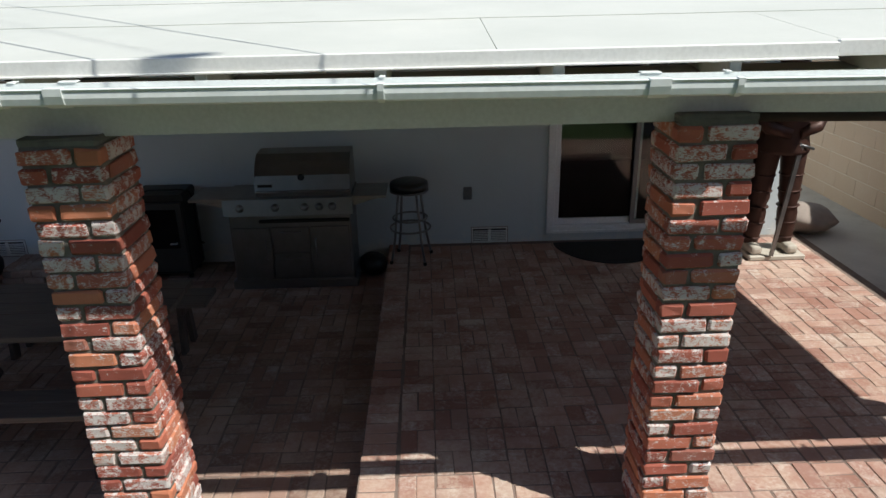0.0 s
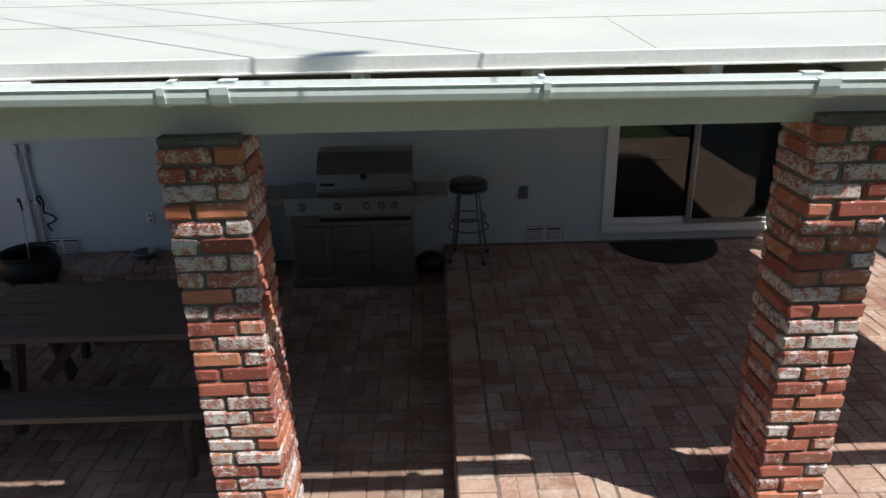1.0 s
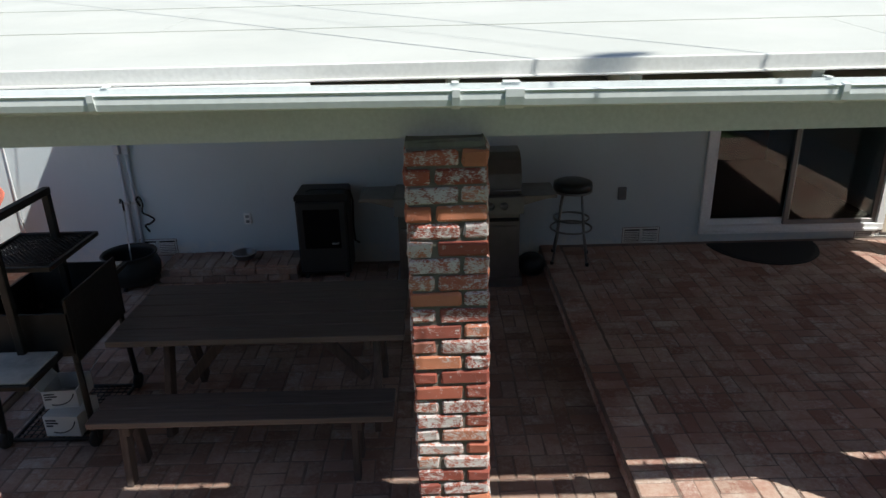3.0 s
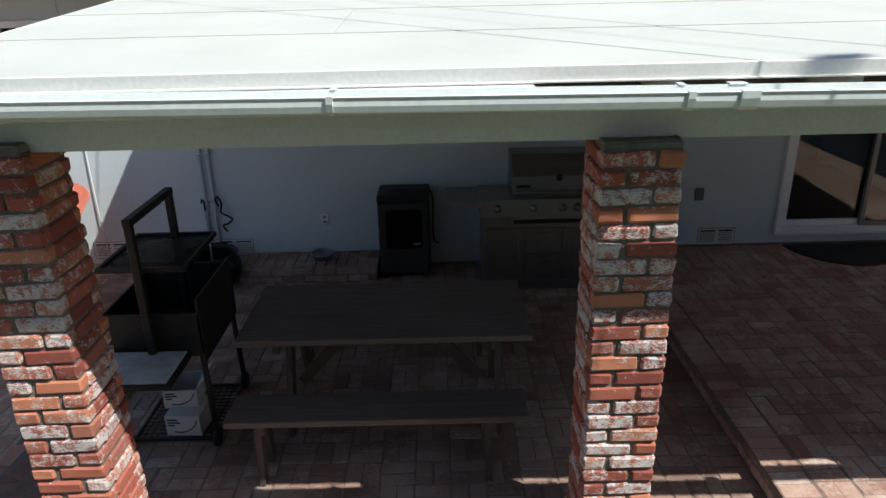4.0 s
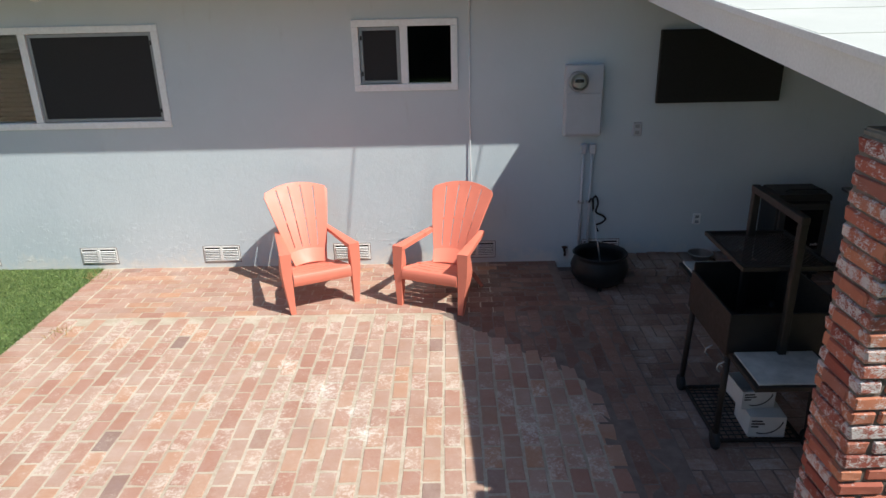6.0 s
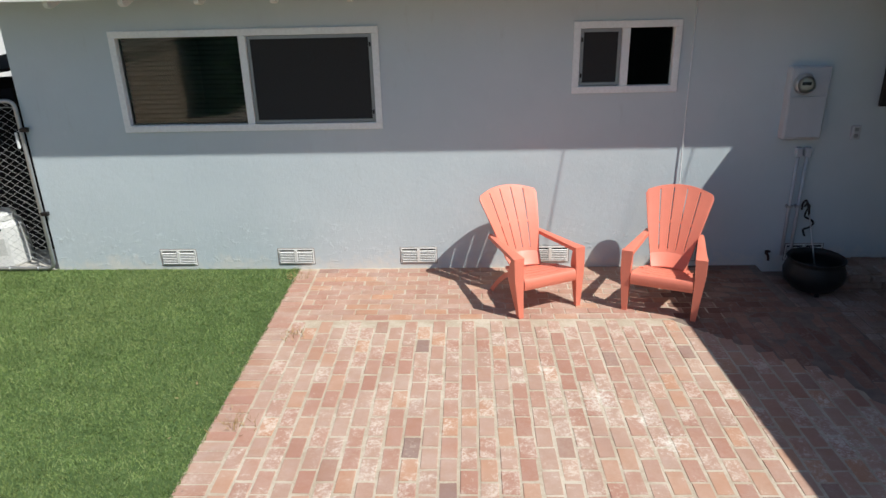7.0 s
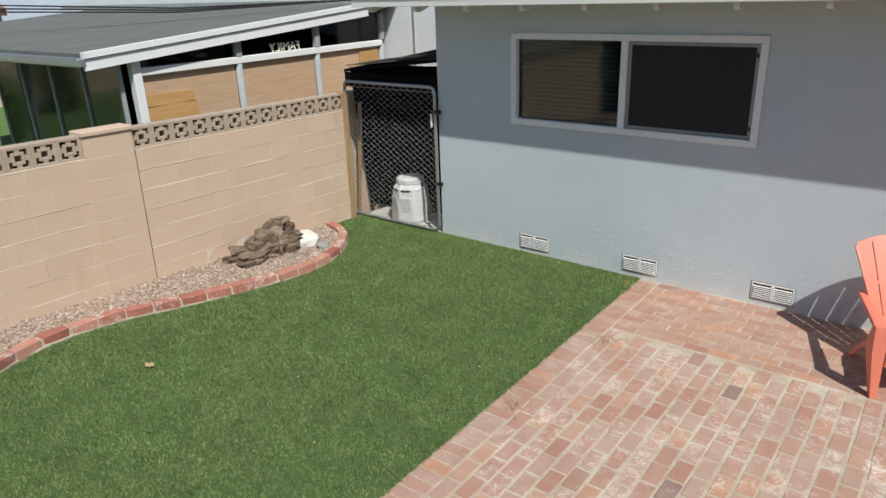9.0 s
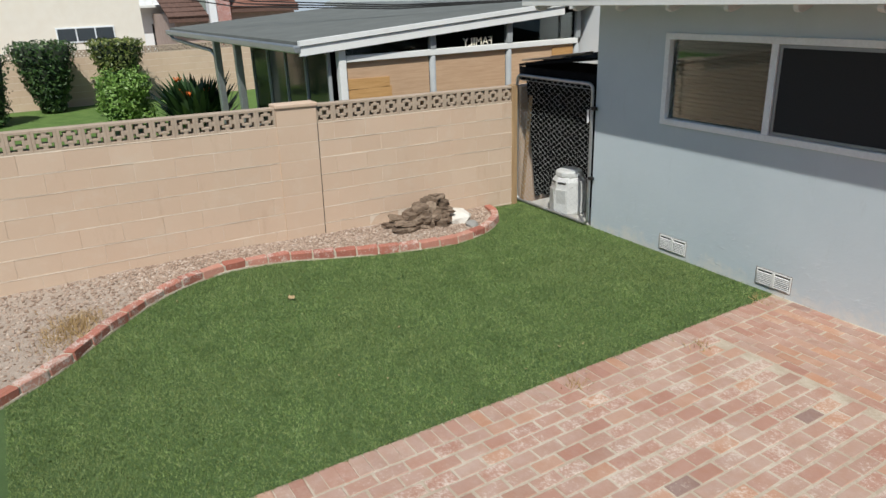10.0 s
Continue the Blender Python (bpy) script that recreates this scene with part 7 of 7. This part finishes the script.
h2 = thing("brown_roofed_house", pose(-46.0, 11.0, 0), "far house with brown tiled roofs and a brick chimney", "house")
M_TILE_RED = rough_mat("red_brown_roof_tile", (0.20, 0.095, 0.07), (0.28, 0.14, 0.105), 8, 120, 0.85, 0.5, 0.01)
M_ROSE = rough_mat("rose_stucco", (0.40, 0.30, 0.26), (0.46, 0.36, 0.31), 3, 160, 0.9, 0.2)
bm = bmesh.new()
box(bm, -6.0, 0.0, -2.5, 4.1, -0.3, 2.25)
part("wall", bm, M_ROSE, h2)
for y0, y1, z0, mat in ((-2.9, -0.85, 2.05, M_TILE), (-0.55, 4.15, 2.42, M_TILE_RED)):
    bm = bmesh.new()
    quad_slab(bm, [(0.6, y0, z0), (0.6, y1, z0), (-4.5, y1, z0 + 2.1), (-4.5, y0, z0 + 2.1)], 0.10)
    roof_ = part("roof", bm, mat, h2)
    for k in range(9):
        bm = bmesh.new()
        tube(bm, [(0.62 - 0.55 * k, y0, z0 + 0.11 + 0.2265 * k), (0.62 - 0.55 * k, y1, z0 + 0.11 + 0.2265 * k)], 0.045, 6)
        part("tile_course", bm, mat, roof_)
    bm = bmesh.new()
    box(bm, 0.52, 0.60, y0, y1, z0 - 0.20, z0 + 0.02, 0.01)
    part("fascia", bm, M_TILE, h2, "dark brown fascia board")
bm = bmesh.new()
box(bm, 0.2, 0.9, -0.82, -0.45, 0.0, 5.2, 0.02)
part("pilaster", bm, M_PALE, h2, "pale stucco chimney side")
bm = bmesh.new()
box(bm, 0.1, 0.8, -0.44, 0.30, 0.0, 5.2, 0.02)
part("chimney", bm, M_COLUMN_BRICK, h2)
h4 = thing("pale_blue_house", pose(-47.0, 15.2, 0), "far pale blue stucco house behind the sunroom roof", "house")
bm = bmesh.new()
box(bm, -5.0, 0.0, 0.0, 5.5, -0.3, 4.4)
part("wall", bm, rough_mat("pale_blue_stucco", (0.50, 0.58, 0.68), (0.55, 0.63, 0.72), 3, 160, 0.9, 0.2), h4)
bm = bmesh.new()
box(bm, -5.3, 0.3, -0.3, 5.8, 4.4, 4.6, 0.02)
part("roof", bm, M_SHINGLE, h4)
h3 = thing("white_house", pose(-52.0, 8.6, 0), "far two-storey white house", "house")
bm = bmesh.new()
box(bm, -5.0, 0.0, -1.4, 1.6, -0.3, 5.6)
part("wall", bm, M_PALE, h3)
bm = bmesh.new()
box(bm, 0.0, 0.9, -1.4, 1.6, 2.6, 2.75, 0.01)
part("balcony_slab", bm, M_WHITE, h3)
for k in range(8):
    bm = bmesh.new()
    box(bm, 0.84, 0.88, -1.35 + 0.41 * k, -1.31 + 0.41 * k, 2.75, 3.5)
    part("baluster", bm, M_WHITE, h3)
bm = bmesh.new()
box(bm, -5.3, 0.3, -1.7, 1.9, 5.6, 5.8, 0.02)
part("roof", bm, M_TILE, h3)
# black slab on the wall stands for the shade inside a garage opening
bm = bmesh.new()
box(bm, -0.02, 0.03, -0.2, 0.8, 0.2, 1.7)
part("garage_opening", bm, M_BLACK, h3)


# ---- bricks of the patio ----
def lay(parent, spots, longs, material, near):
    """spots: (x, y, z, turn). The 300 nearest the stretch y = near are single bricks, the rest one joined part."""
    rs = random.Random(len(spots))
    spots = sorted(spots, key=lambda s: abs(s[1] - near))
    out = []
    for k, (x, y, z, turn, ms) in enumerate(spots):
        m = pose(x + rs.uniform(-0.003, 0.003), y + rs.uniform(-0.003, 0.003), z + rs.uniform(-0.0010, 0.0014), rs.uniform(-0.3, 0.3), rs.uniform(-0.25, 0.25), turn + rs.uniform(-0.9, 0.9) + 180 * rs.randrange(2))
        me = ms[rs.randrange(len(ms))]
        if k < 300:
            piece("brick", me, parent, m)
        else:
            out.append((me, m))
    for mat in dict.fromkeys(me.materials[0] for me, m in out):
        pieces_joined("bricks", [(me, m) for me, m in out if me.materials[0] == mat], mat, parent)


H = 0.055
pav = bricks_meshes(0.203, 0.108, H, 8, M_PAVER, 0.0055, 51)
half = bricks_meshes(0.098, 0.099, H, 3, M_PAVER_CLEAN, 0.006, 54)
pav_tight = bricks_meshes(0.203, 0.100, H, 6, M_PAVER_CLEAN, 0.006, 52)
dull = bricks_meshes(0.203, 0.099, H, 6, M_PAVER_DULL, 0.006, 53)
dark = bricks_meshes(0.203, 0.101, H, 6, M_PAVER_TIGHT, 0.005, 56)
half_shaded = bricks_meshes(0.098, 0.101, H, 3, M_PAVER_TIGHT, 0.005, 57)
raised = bricks_meshes(0.203, 0.099, H, 6, M_PAVER_RAISED, 0.006, 55)

rs = random.Random(77)
spots = []
y = 0.3
while y < 6.42:                                   # headers along the lawn
    spots.append((-9.795, y, -H / 2, 0, pav_tight))
    y += 0.104
row = 0
y = 5.33
while y < 6.42:                                   # stretchers along the wall
    x = -9.58 + (0.104 if row % 2 else 0)
    if row % 2:
        spots.append((-9.632, y, -H / 2, 0, half))
    while x < (-4.98 if y < 5.46 else -5.30):
        # same course, swapped to the shade-darkened bricks beyond the roof's shadow edge
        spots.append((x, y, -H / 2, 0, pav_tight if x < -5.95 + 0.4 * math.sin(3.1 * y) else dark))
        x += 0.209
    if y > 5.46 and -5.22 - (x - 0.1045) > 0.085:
        spots.append((x - 0.0535, y, -H / 2, 0, half_shaded))
    y += 0.1045
    row += 1


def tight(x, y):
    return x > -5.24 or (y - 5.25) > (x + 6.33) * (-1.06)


col = 0
x = -9.625
while x < -5.24:                                  # the field, set in wide mortar
    y = 0.36 + (0.11 if col % 2 else 0)
    while y < 5.17:
        if not tight(x, y):
            spots.append((x, y, -H / 2, 90, pav))
        y += 0.2175
    x += 0.1235
    col += 1
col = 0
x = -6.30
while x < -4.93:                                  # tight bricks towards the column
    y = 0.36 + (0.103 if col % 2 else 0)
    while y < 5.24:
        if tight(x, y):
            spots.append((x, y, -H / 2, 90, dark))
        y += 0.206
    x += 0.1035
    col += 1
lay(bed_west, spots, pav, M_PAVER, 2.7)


def basket(x0, x1, y0, y1, z, ms):
    out, s, i = [], 0.2085, 0
    x = x0 + s / 2
    while x < x1 - s * 0.3:
        y, j = y0 + s / 2, 0
        while y < y1 - s * 0.3:
            for k in (-0.052, 0.052):
                out.append((x + (0 if (i + j) % 2 else k), y + (k if (i + j) % 2 else 0), z - H / 2, 0 if (i + j) % 2 else 90, ms))
            y += s
            j += 1
        x += s
        i += 1
    return out


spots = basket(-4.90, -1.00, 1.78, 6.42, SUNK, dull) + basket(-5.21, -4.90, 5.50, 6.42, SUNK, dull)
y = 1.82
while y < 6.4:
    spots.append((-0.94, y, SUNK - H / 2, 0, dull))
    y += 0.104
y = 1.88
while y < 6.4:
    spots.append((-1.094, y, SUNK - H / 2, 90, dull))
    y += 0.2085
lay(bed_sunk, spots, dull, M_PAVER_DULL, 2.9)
spots = basket(-0.62, 3.46, 1.78, 6.42, PLATFORM, raised)
y = 1.82
while y < 6.42:                                   # the step's edge: two courses of headers
    spots.append((-0.735, y, PLATFORM - H / 2, 0, raised))
    spots.append((-0.748, y + 0.05, PLATFORM - H * 1.5 - 0.008, 0, raised))
    y += 0.104
lay(bed_east, spots, raised, M_PAVER_RAISED, 2.9)
